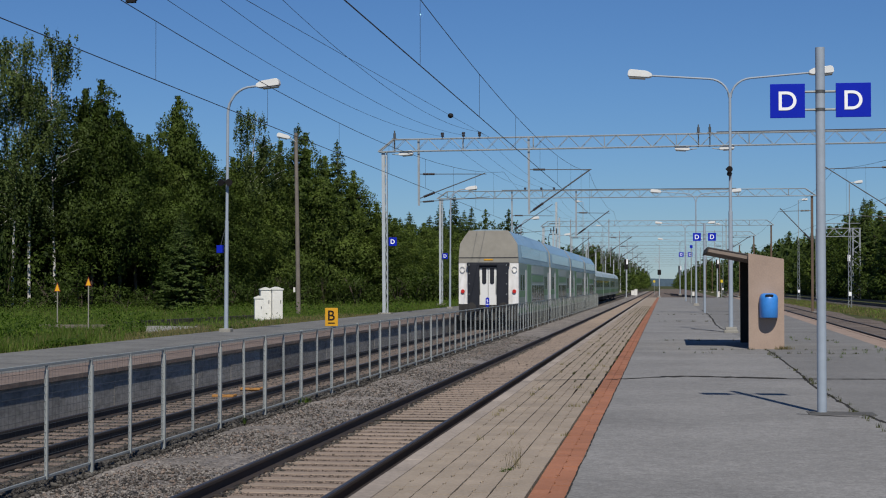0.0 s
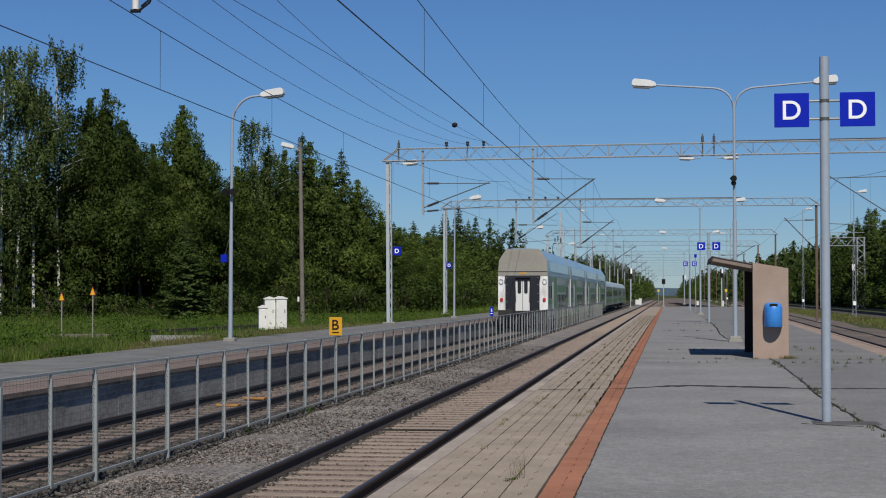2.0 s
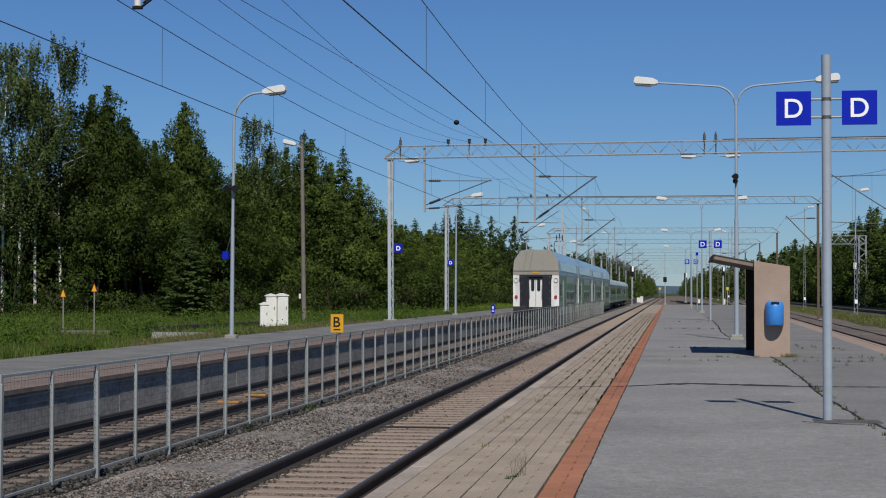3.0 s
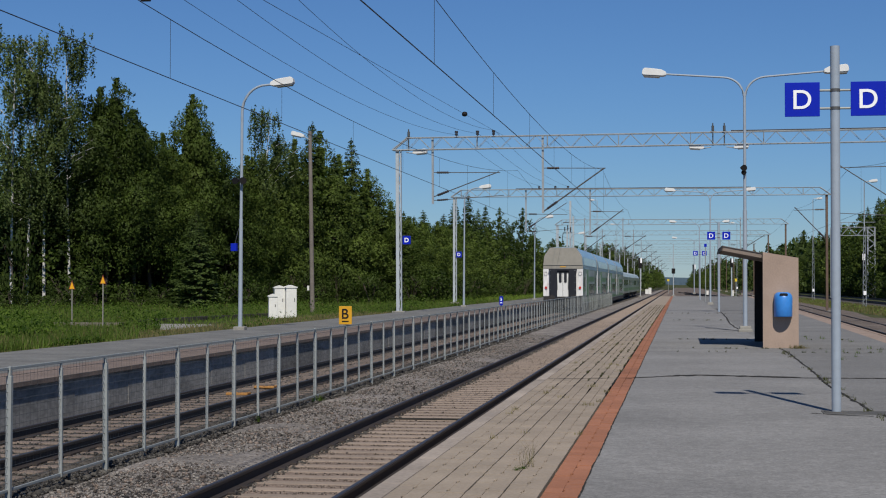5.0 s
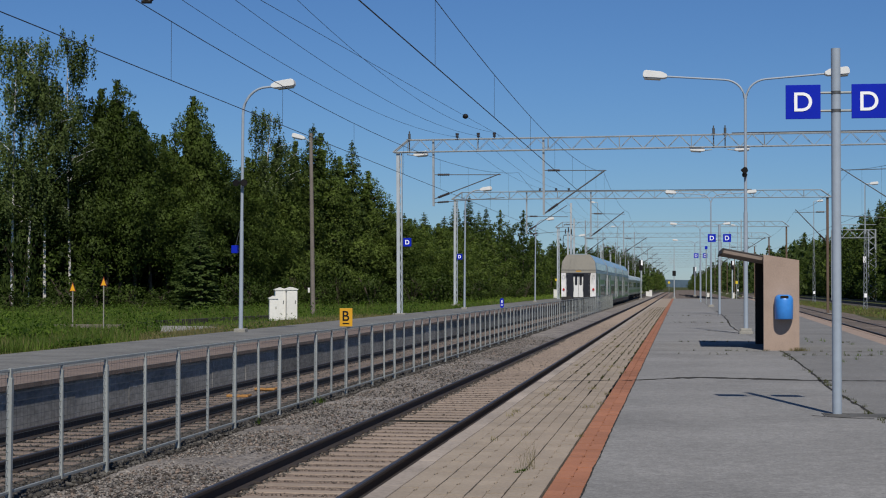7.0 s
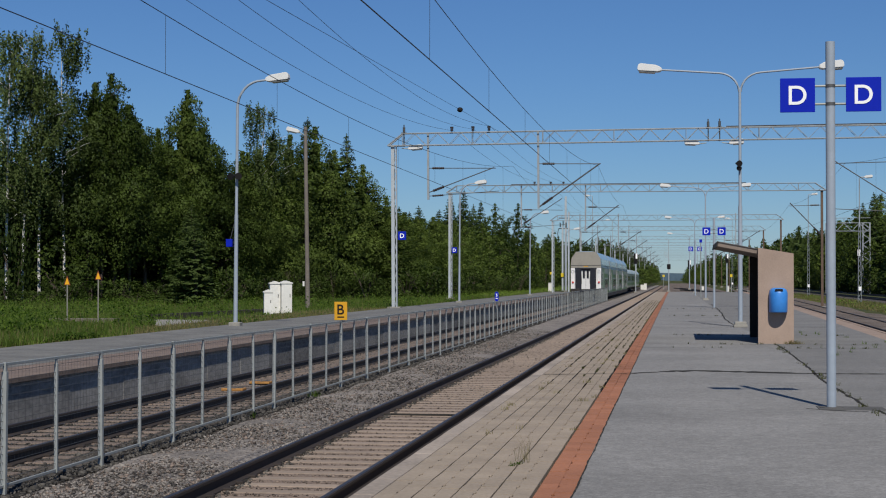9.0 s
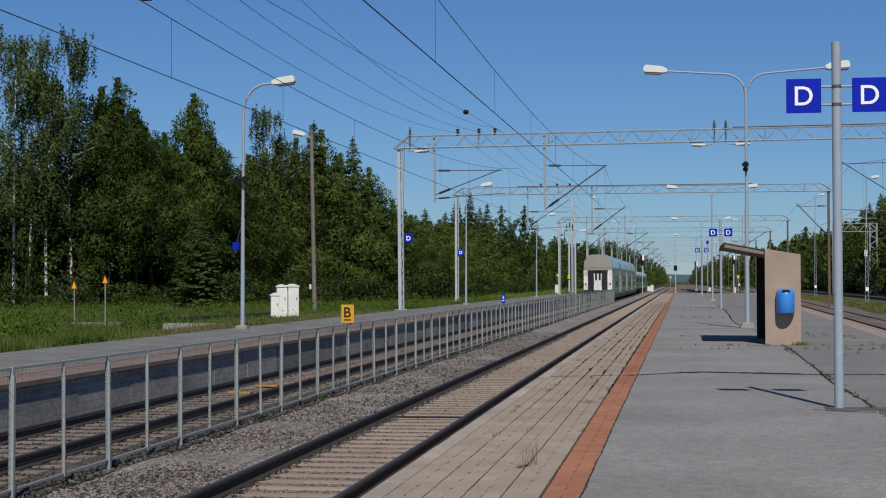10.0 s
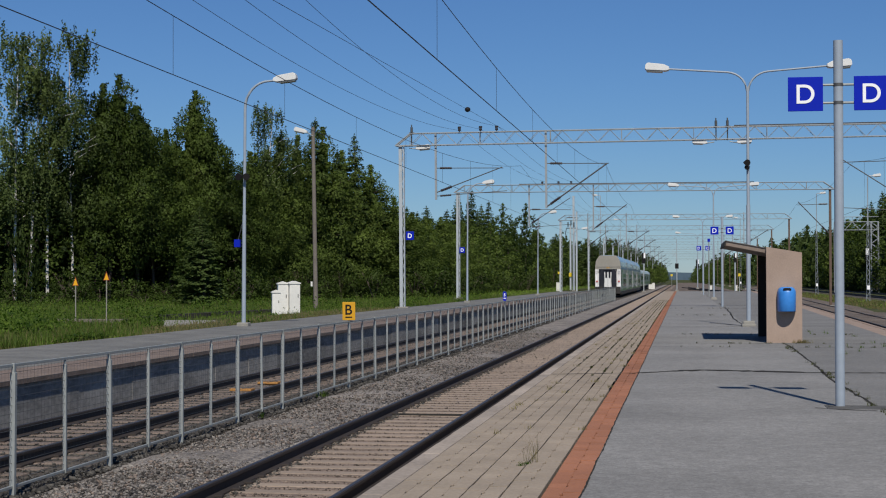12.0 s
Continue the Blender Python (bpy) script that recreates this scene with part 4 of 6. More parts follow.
for xs, low, y_low, k in ((-12.9, 8.97, 55, 0.00097), (-11.65, 9.06, 55.5, 0.00097), (-10.7, 9.36, 62, 0.0013)):
    pts = [(xs, y, low + k * (y - y_low) ** 2) for y in np.linspace(-4, 93.7, 40)]
    prev = pts[-1]
    for i, y in enumerate((139.0, 203, 250, 300, 352, 410)):
        nxt = (xs + 1.1, y, 10.1)
        pts += sag(*prev, *nxt, 0.5 if i == 0 else 0.9, 8)[1:]
        prev = nxt
    wire("feeder_wire", pts, 0.008, "long sagging feeder wire above the tracks")
ball_wire = thing("stay_wire", pose(0, 0, 0), "thin wire that carries a dark ball", "overhead wire")
bm = bmesh.new()
tube(bm, [(-10.2, y, 8.74 + 0.0285 * (y - 39.3) + 0.00002 * (y - 39.3) ** 2) for y in np.linspace(-4, 93.7, 12)], 0.008, 5)
part("strand", bm, M_WIRE, ball_wire)
bm = bmesh.new()
bmesh.ops.create_icosphere(bm, subdivisions=2, radius=0.125)
bm.transform(Matrix.Translation((-10.2, 76.6, 9.83)) @ Matrix.Diagonal((1.15, 1.0, 1.0, 1)))
part("ball", bm, M_BLACK, ball_wire, "dark ball insulator")

t = thing("wire_clamp", pose(LEFT, 27.38, 6.70), "white insulator with a dark clamp on the wire", "insulator")
bm = bmesh.new()
tube(bm, [(0, 0, 0.05), (0, 0, 0.62)], 0.062, 12)
part("insulator_body", bm, M_LAMPHEAD, t)
bm = bmesh.new()
box(bm, -0.085, -0.05, -0.005, 0.085, 0.05, 0.045, 0.01)
tube(bm, [(0.06, 0, 0.02), (0.15, 0, 0.09), (0.25, 0, 0.16), (0.30, 0, 0.28)], 0.022, 6)
tube(bm, [(0.10, 0, 0.10), (0.24, 0, 0.21)], 0.016, 6)
part("yoke", bm, M_BLACK, t)


# ---- train ----
CAR = 24.0
TRAIN = ((0, 85.2), (0.5, 89.6), (1, 94.1), (1.5, 98.6), (2, 103.1), (2.5, 107.6), (3, 112.1), (4, 121.2), (5, 130.4), (5.5, 135.2), (6, 140.0), (6.5, 144.8), (7, 149.7),
         (8, 160.3), (9, 171.3), (9.5, 176.8), (10, 182.3), (10.5, 187.8), (11, 193.2), (11.5, 198.5), (12, 203.7))
cars = []


def shell(bm, outline, y0, y1):
    prism(bm, outline, 1, y0, y1)
    for f in bm.faces:
        f.smooth = False


def bogie(t, y):
    bm = bmesh.new()
    box(bm, -1.15, y - 1.7, 0.35, -0.95, y + 1.7, 0.75, 0.03)
    box(bm, 0.95, y - 1.7, 0.35, 1.15, y + 1.7, 0.75, 0.03)
    box(bm, -1.0, y - 0.3, 0.5, 1.0, y + 0.3, 0.9)
    b = part("bogie", bm, M_TR_UNDER, t)
    for yy in (y - 1.25, y + 1.25):
        bm = bmesh.new()
        for x in (-0.8, 0.8):
            tube(bm, [(x - 0.065, yy, 0.46), (x + 0.065, yy, 0.46)], 0.46, 20)
        tube(bm, [(-0.8, yy, 0.46), (0.8, yy, 0.46)], 0.08, 8)
        part("wheelset", bm, M_TR_UNDER, b)


def double_decker(k):
    t = thing("double_deck_coach", pose(LEFT, TRAIN[0][1] + k * CAR, RAIL), "white and green double-deck railway coach", "railway coach", "coaches of the train")
    y0, y1 = (0.35 if k == 0 else 0.35), CAR - 0.35
    bm = bmesh.new()
    shell(bm, ((-1.58, 0.55), (1.58, 0.55), (1.60, 1.2), (1.60, 3.42), (-1.60, 3.42), (-1.60, 1.2)), y0, y1)
    part("body", bm, M_TR_SIDE_SKY, t, "side walls, grey-green with the sky sheen in the colour")
    bm = bmesh.new()
    shell(bm, ((-1.60, 3.42), (1.60, 3.42), (1.585, 3.72), (1.52, 4.42), (1.28, 4.80), (1.04, 5.12), (0.6, 5.20), (-0.6, 5.20), (-1.04, 5.12), (-1.28, 4.80), (-1.52, 4.42), (-1.585, 3.72)), y0, y1)
    part("roof", bm, M_TR_ROOF_SKY, t, "sloping roof with the blue of reflected sky in its colour")
    for s in (-1, 1):
        def panel(nm, a, b, z0, z1, mat, proud=0.006, label=""):
            bm = bmesh.new()
            box(bm, s * 1.600 - proud, a, z0, s * 1.600 + proud, b, z1, 0.004)
            return part(nm, bm, mat, t, label)
        for a, b in ((0.36, 0.75), (CAR - 0.75, CAR - 0.36)):
            panel("end_stripe", a, b, 0.75, 3.40, M_TR_WHITE)
        for c in (2.0, 3.5, 19.4, 20.9):
            panel("small_window", c - 0.36, c + 0.36, 1.95, 2.78, M_TR_GLASS, 0.010, "dark narrow window")
        panel("door", 4.55, 5.75, 0.80, 3.05, M_TR_WHITE, 0.008, "white entrance door")
        panel("door", 21.9, 23.1, 0.80, 3.05, M_TR_WHITE, 0.008, "white entrance door")
        panel("green_panel", 5.95, 8.55, 1.0, 3.40, M_TR_GREEN, 0.006, "green wall panel")
        panel("green_band", 9.4, 17.6, 2.42, 2.82, M_TR_GREEN, 0.006, "green stripe")
        panel("green_band", 0.8, 4.5, 1.58, 1.92, M_TR_GREEN)
        panel("green_band", 18.6, 21.8, 1.58, 1.92, M_TR_GREEN)
        panel("lower_band", 0.8, CAR - 0.8, 0.70, 0.95, M_TR_GREEN, 0.004)
        panel("pale_band", 8.9, 18.3, 1.16, 2.34, M_TR_PALE, 0.004, "pale window surround")
        panel("pale_panel", 9.0, 18.2, 2.88, 3.36, M_TR_PALE, 0.008, "pale upper panel")
        for i in range(6):
            c = 9.75 + i * 1.56
            panel("window", c - 0.58, c + 0.58, 1.26, 2.22, M_TR_GLASS, 0.010, "dark tinted window")
        for i in range(3):
            c = 5.6 + i * 6.4
            bm = bmesh.new()
            prism(bm, ((s * 1.590, 3.74), (s * 1.601, 3.745), (s * 1.539, 4.385), (s * 1.520, 4.38)), 1, c - 3.1, c + 3.1)
            part("roof_window", bm, M_TR_UPPER_SKY, t, "upper-deck window with sky reflection put into its colour")
        bm = bmesh.new()
        box(bm, s * 1.58 - 0.03, 0.4, 0.22, s * 1.58 + 0.01, CAR - 0.4, 0.6)
        part("skirt", bm, M_TR_UNDER, t)
    # the end with its gangway
    bm = bmesh.new()
    prism(bm, ((-1.6, 1.22), (1.6, 1.22), (1.6, 3.42), (-1.6, 3.42)), 1, 0.30, 0.36)
    part("end_panel", bm, M_TR_END, t, "white end wall")
    bm = bmesh.new()
    lo = [bm.verts.new(v) for v in ((-1.6, 0.28, 3.42), (1.6, 0.28, 3.42), (1.60, 0.28, 3.70), (-1.60, 0.28, 3.70))]
    hi = [bm.verts.new(v) for v in ((1.60, 0.28, 3.70), (-1.60, 0.28, 3.70), (-1.535, 0.30, 4.44), (-1.295, 0.305, 4.82), (-1.05, 0.31, 5.15), (1.05, 0.31, 5.15), (1.295, 0.305, 4.82), (1.535, 0.30, 4.44))]
    bm.faces.new(lo)
    bm.faces.new(hi)
    for q in (lo, hi):
        bk = [bm.verts.new((v.co.x, 0.42, v.co.z)) for v in q]
        for i in range(len(q)):
            bm.faces.new((q[i], q[(i + 1) % len(q)], bk[(i + 1) % len(q)], bk[i]))
    bmesh.ops.recalc_face_normals(bm, faces=bm.faces[:])
    part("end_hood", bm, M_TR_GREY, t, "grey upper end wall")
    bm = bmesh.new()
    box(bm, -1.59, 0.265, 3.675, 1.59, 0.29, 3.715)
    part("hood_seam", bm, M_TR_BLACK, t)
    for s in (-1, 1):
        bm = bmesh.new()
        box(bm, s * 0.77 - 0.31, -0.05, 0.80, s * 0.77 + 0.31, 0.30, 3.40, 0.09)
        part("gangway_bellows", bm, M_TR_BLACK, t, "dark rubber gangway roll")
    bm = bmesh.new()
    box(bm, -1.14, -0.04, 3.26, 1.14, 0.30, 3.44, 0.06)
    part("gangway_top", bm, M_TR_BLACK, t)
    bm = bmesh.new()
    box(bm, -0.47, 0.12, 1.18, 0.47, 0.30, 3.27)
    d = part("end_door", bm, M_TR_WHITE, t, "white double door")
    for s in (-1, 1):
        bm = bmesh.new()
        prism(bm, [(s * 0.21 + 0.115 * math.cos(a), 2.74 + (0.34 if math.sin(a) > 0 else -0.34) + 0.115 * math.sin(a)) for a in (2 * math.pi * (i + 0.5) / 16 for i in range(16))], 1, 0.095, 0.118)
        part("door_window", bm, M_TR_BLACK, d, "round-ended dark window")
        bm = bmesh.new()
        tube(bm, [(s * 0.43, 0.10, 1.75), (s * 0.43, 0.05, 1.80), (s * 0.43, 0.05, 2.65), (s * 0.43, 0.10, 2.70)], 0.018, 6)
        part("grab_rail", bm, M_GALV, d)
        bm = bmesh.new()
        tube(bm, [(s * 1.38, 0.22, 1.90), (s * 1.38, 0.30, 1.90)], 0.105, 16)
        part("tail_lamp", bm, M_RED, t, "red tail lamp")
        for zz in (1.2, 1.75, 2.3, 2.85, 3.3):
            bm = bmesh.new()
            tube(bm, [(s * 1.0, -0.075, zz), (s * 1.0, -0.04, zz)], 0.028, 8)
            part("bolt", bm, M_GALV, t)
        bm = bmesh.new()
        pts = [(s * 1.40 + 0.13 * math.cos(a), 0.24, 3.08 + 0.16 * math.sin(a)) for a in (2 * math.pi * i / 12 for i in range(13))]
        tube(bm, pts, 0.022, 6, caps=False)
        part("hand_loop", bm, M_TR_WHITE, t)
        bm = bmesh.new()
        tube(bm, [(s * 0.87, -0.30, 1.05), (s * 0.87, -0.26, 1.05)], 0.27, 18)
        tube(bm, [(s * 0.87, -0.28, 1.05), (s * 0.87, 0.35, 1.05)], 0.11, 10)
        part("buffer", bm, M_TR_UNDER, t)
    bm = bmesh.new()
    box(bm, -0.012, 0.108, 1.2, 0.012, 0.118, 3.2)
    part("door_seam", bm, M_TR_BLACK, d)
    bm = bmesh.new()
    box(bm, -0.46, 0.06, 3.12, 0.46, 0.30, 3.27)
    part("door_header", bm, M_TR_BLACK, t)
    bm = bmesh.new()
    box(bm, -0.20, -0.35, 0.80, 0.20, 0.30, 1.0, 0.04)
    tube(bm, [(0, -0.36, 0.9), (0, -0.42, 0.55), (0, -0.36, 0.30)], 0.05, 8)
    part("coupling", bm, M_TR_UNDER, t)
    bm = bmesh.new()
    box(bm, -0.57, 0.05, 0.98, 0.57, 0.3, 1.17)
    part("step_plate", bm, M_TR_UNDER, t)
    bm = bmesh.new()
    box(bm, -1.59, 0.24, 0.35, 1.59, 0.6, 1.215)
    part("end_beam", bm, M_TR_UNDER, t)
    bm = bmesh.new()
    box(bm, -0.24, 0.26, 3.55, 0.24, 0.279, 3.63)
    part("number_bar", bm, M_YELLOW, t)
    bogie(t, 3.2)
    bogie(t, CAR - 3.2)
    cars.append((t, k * CAR))


def single_decker(k, loco=False):
    ln = 18.5 if loco else CAR
    t = thing("locomotive" if loco else "railway_coach", pose(LEFT, TRAIN[0][1] + k * CAR, RAIL), "pale electric locomotive at the head of the train" if loco else "grey-green single-deck railway coach", "locomotive" if loco else "railway coach", "" if loco else "coaches of the train")
    bm = bmesh.new()
    shell(bm, ((-1.55, 0.8), (1.55, 0.8), (1.58, 1.2), (1.55, 3.2), (-1.55, 3.2), (-1.58, 1.2)), 0.35, ln - 0.35)
    part("body", bm, M_TR_SIDE_SKY, t)
    bm = bmesh.new()
    shell(bm, ((-1.55, 3.2), (1.55, 3.2), (1.35, 3.65), (0.9, 3.95), (0, 4.05), (-0.9, 3.95), (-1.35, 3.65)), 0.35, ln - 0.35)
    part("roof", bm, M_TR_PALE, t)
    for s in (-1, 1):
        n = 11 if not loco else 3
        for i in range(n):
            c = 2.6 + (i + 0.5) * (ln - 5.2) / n
            bm = bmesh.new()
            box(bm, s * 1.567 - 0.01, c - 0.65, 1.95, s * 1.567 + 0.01, c + 0.65, 2.75)
            part("window", bm, M_TR_GLASS, t)
        bm = bmesh.new()
        box(bm, s * 1.57 - 0.012, 0.4, 1.15, s * 1.57 + 0.012, ln - 0.4, 1.6)
        part("green_band", bm, M_TR_GREEN, t)
    bm = bmesh.new()
    box(bm, -1.2, 6.0, 0.3, 1.2, ln - 6.0, 0.85)
    part("underframe", bm, M_TR_UNDER, t)
    bogie(t, 3.0)
    bogie(t, ln - 3.0)
    if loco:
        bm = bmesh.new()
        tube(bm, [(0, 5, 4.1), (0, 4.2, 4.8), (0, 5, 5.6)], 0.04, 6)
        tube(bm, [(-0.8, 5, 5.62), (0.8, 5, 5.62)], 0.04, 6)
        part("pantograph", bm, M_GALV_DARK, t)
    cars.append((t, k * CAR))


for k in range(4):
    double_decker(k)
for k in range(4, 7):
    single_decker(k)
single_decker(7, True)


# ---- woods ----
def birch_mesh(seed, h, spread):
    """Birch: pale leaning trunk, rising limbs and hanging twigs full of small leaves."""
    rg = np.random.default_rng(seed)
    bm = bmesh.new()
    bend = rg.normal(0, 0.25, 2)
    trunk = [(bend[0] * u * u, bend[1] * u * u, u * h * 0.93) for u in np.linspace(0, 1, 9)]
    tube(bm, trunk, 0.11, 8, 0.008)
    cs, ns, ss, ar = [], [], [], []
    limbs = int(22 + h)
    for i in range(limbs):
        u = 0.30 + 0.68 * (i + rg.uniform()) / limbs
        z = u * h * 0.93
        a = rg.uniform(0, 2 * math.pi)
        reach = spread * (0.35 + 1.1 * math.sin(math.pi * min(1, (1.02 - u) * 1.15)) ** 0.8) * rg.uniform(0.55, 1.15)
        base = np.array([bend[0] * u * u, bend[1] * u * u, z])
        tip = base + np.array([math.cos(a) * reach, math.sin(a) * reach, reach * rg.uniform(0.35, 0.9)])
        if i % 3 == 0:
            mid = (base + tip) / 2 + np.array([0, 0, 0.1 * reach])
            tube(bm, [base, mid, tip], 0.022, 4, 0.008, caps=False)
        for s in range(4):
            c = base + (tip - base) * (0.3 + 0.7 * (s + rg.uniform()) / 4)
            for w in range(5):
                n = 11
                foot = c + rg.normal(0, 0.20, 3)
                fall = rg.uniform(0.4, 1.5)
                p = foot + rg.normal(0, 0.05, (n, 3)) - np.outer(np.linspace(0, 1, n), [0, 0, fall])
                cs.append(p)
                ss.append(rg.uniform(0.06, 0.11, n))
                ns.append(rg.normal(size=(n, 3)))
                ar.append((foot - c) / 0.2 + (tip - base) / (reach + 0.01) + rg.normal(0, 0.3, (n, 3)))
    me1 = mesh_of(bm, "trunk", M_BIRCHBARK)
    me2 = quads("crown", np.concatenate(cs), np.concatenate(ss), np.concatenate(ns), M_BIRCH_PALE, 1.1, seed, np.concatenate(ar), 3, 0.35)
    return me1, me2


def spruce_mesh(seed, h, spread):
    """Spruce: straight dark trunk, whorls of drooping boughs with flat sprays."""
    rg = np.random.default_rng(seed)
    bm = bmesh.new()
    tube(bm, [(0, 0, 0), (0, 0, h * 0.5), (0, 0, h)], 0.17, 7, 0.015)
    cs, ns, ss, ar = [], [], [], []
    levels = int(h * 3.6)
    for i in range(levels):
        u = (i + rg.uniform(0.2, 0.8)) / levels
        z = h * (0.04 + 0.95 * u)
        reach0 = spread * (1 - u) ** 0.64 + 0.03
        boughs = 7
        for b in range(boughs):
            a = rg.uniform(0, 2 * math.pi) if u < 0.8 else b * 1.05 + rg.uniform(-0.4, 0.4)
            reach = reach0 * rg.uniform(0.7, 1.12)
            n = int(9 + reach * 6)
            rise = rg.uniform(-0.22, 0.22) * (1 - u) ** 0.5
            s = rg.uniform(0.05, 1, n) ** 0.6 * reach
            droop = -0.30 * s + 0.06 * s * s
            side = rg.normal(0, 0.10, n) * (0.5 + s / reach0)
            p = np.stack([np.cos(a) * s - np.sin(a) * side, np.sin(a) * s + np.cos(a) * side, z + rise + droop + rg.normal(0, 0.07, n)], 1)
            cs.append(p)
            ss.append(rg.uniform(0.12, 0.23, n) * min(1.0, 0.35 + 1.9 * (1 - u)))
            k = rg.normal(0, 0.45, (n, 3))
            k[:, 2] += 0.8
            ns.append(k + 0.5 * np.array([math.cos(a), math.sin(a), 0]))
            ar.append(np.array([math.cos(a), math.sin(a), 0.5]) + rg.normal(0, 0.3, (n, 3)) + np.stack([-np.sin(a) * side, np.cos(a) * side, 0 * side], 1) * 3)
    n = 24
    cs.append(rg.normal(0, 1, (n, 3)) * [0.035, 0.035, 0.0] + np.outer(rg.uniform(0.95, 1.01, n), [0, 0, h]))
    ss.append(rg.uniform(0.05, 0.09, n))
    ns.append(rg.normal(size=(n, 3)))
    ar.append(cs[-1] * [4, 4, 0] + [0, 0, 0.3])
    me1 = mesh_of(bm, "trunk", M_BARK)
    me2 = quads("crown", np.concatenate(cs), np.concatenate(ss), np.concatenate(ns), M_SPRUCE, 1.15, seed, np.concatenate(ar), 3, 0.35)
    return me1, me2


def bush_mesh(seed, h, spread, mat=None):
    rg = np.random.default_rng(seed)
    bm = bmesh.new()
    for i in range(7):
        a = rg.uniform(0, 6.28)
        tube(bm, [(0, 0, 0), (math.cos(a) * spread * 0.4, math.sin(a) * spread * 0.4, h * 0.6), (math.cos(a) * spread * 0.7, math.sin(a) * spread * 0.7, h * 0.85)], 0.03, 4, 0.008, caps=False)
    k = 28
    c = rg.normal(size=(k, 3))
    c /= np.linalg.norm(c, axis=1, keepdims=True)
    c *= rg.uniform(0.35, 1.0, (k, 1)) ** 0.5
    c = c * [spread, spread, h * 0.55] + [0, 0, h * 0.5]
    cs, ns, ss, ar = [], [], [], []
    for q in c:
        n = int(rg.integers(16, 32))
        p = q + rg.normal(0, 0.24, (n, 3))
        p[:, 2] = np.maximum(p[:, 2], 0.03)
        cs.append(p)
        ss.append(rg.uniform(0.09, 0.17, n))
        ns.append(rg.normal(size=(n, 3)))
        ar.append((p - q) / 0.24 * 0.7 + (p - [0, 0, h * 0.3]) / spread)
    return mesh_of(bm, "stems", M_BARK), quads("leaves", np.concatenate(cs), np.concatenate(ss), np.concatenate(ns), mat or M_BUSH, 1.0, seed, np.concatenate(ar))


def plant(name, meshes, m, label, category, group, names=("trunk", "crown")):
    t = thing(name, m, label, category, group)
    part(names[0], meshes[0], None, t)
    part(names[1], meshes[1], None, t)
    return t


def leafy_mesh(seed, h, spread, foot=0.05, mat=None, leaves=12000, size=1.0, boughs=46, waist=0.66):
    """Broadleaf tree: a trunk with rising limbs; each limb ends in a domed bough of leaves, open below, round a sparse dark heart."""
    rg = np.random.default_rng(seed)
    bm = bmesh.new()
    lean = rg.normal(0, 0.25, 2)
    tube(bm, [(0, 0, 0), (lean[0] * 0.5, lean[1] * 0.5, h * 0.5), (lean[0], lean[1], h * 0.96)], 0.16, 7, 0.02)
    lobes = rg.uniform(0.72, 1.18, 8)
    rows = []
    for i in range(boughs):
        u = foot + (0.965 - foot) * (i + rg.uniform(0.1, 0.9)) / boughs
        a = i * 2.399 + rg.uniform(-0.5, 0.5)
        prof = min(1.0, waist + 1.6 * u) * (1 - u ** 2.3) ** 0.85 + 0.03
        out = spread * prof * lobes[int((a + 2.2 * u) / 0.785) % 8] * rg.uniform(0.6, 1.0)
        rows.append((u, a, prof, out, (0.27 + 0.93 * prof) * rg.uniform(0.7, 1.3)))
    total = sum(r[4] ** 2 for r in rows)
    cs, ns, ss, ar = [], [], [], []
    up = np.array([0.0, 0.0, 1.0])
    for i, (u, a, prof, out, rad) in enumerate(rows):
        d = np.array([math.cos(a), math.sin(a), 0])
        c = d * out + np.array([lean[0] * u, lean[1] * u, u * h + rg.normal(0, 0.15)])
        if i % 2 == 0:
            tube(bm, [(lean[0] * u, lean[1] * u, u * h - 0.45 * out), tuple(c * [0.6, 0.6, 1] - [0, 0, 0.12 * out]), tuple(c)], 0.035, 4, 0.01, caps=False)
        n = int(leaves * rad ** 2 / total)
        q = rg.normal(size=(n * 2, 3))
        q /= np.linalg.norm(q, axis=1, keepdims=True)
        q = q[q @ (0.75 * up + 0.55 * d) > -0.55][:n]
        n = len(q)
        lump = np.array([0.86 + 0.55 * noise.noise((v[0] * 1.9 + i * 3.1, v[1] * 1.9 + seed, v[2] * 1.9)) for v in q])
        p = c + q * (rad * lump * rg.uniform(0.5, 1.08, n) ** 0.6)[:, None] * [1.05, 1.05, 0.82]
        p[:, 2] -= rg.exponential(0.17, n) * (1.4 - q[:, 2])
        p[:, 2] = np.maximum(p[:, 2], 0.03)
        cs.append(p)
        ss.append(size * rg.uniform(0.055, 0.11, n))
        ar.append(q + d * 0.25 + up * 0.30 + rg.normal(0, 0.22, (n, 3)))
        ns.append(rg.normal(0, 0.6, (n, 3)) + q * 0.5 + d * 0.3)
    n = leaves // 14
    u, a = rg.uniform(foot + 0.02, 0.9, n), rg.uniform(0, 6.283, n)
    r = spread * 0.55 * (1 - u ** 1.35) * rg.uniform(0.2, 1, n)
    cs.append(np.stack([np.cos(a) * r + lean[0] * u, np.sin(a) * r + lean[1] * u, u * h], 1))
    ss.append(rg.uniform(0.22, 0.40, n))
    ns.append(rg.normal(size=(n, 3)))
    ar.append(np.stack([np.cos(a), np.sin(a), 0.2 + 0 * a], 1))
    n = leaves // 60
    p = rg.normal(0, 1, (n, 3)) * [0.11, 0.11, 0.0] + [lean[0], lean[1], 0]
    p[:, 2] = h * rg.uniform(0.93, 1.0, n)
    cs.append(p)
    ss.append(size * rg.uniform(0.06, 0.11, n))
    ns.append(rg.normal(size=(n, 3)))
    ar.append((p - [lean[0], lean[1], 0]) * [4, 4, 0] + [0, 0, 0.5])
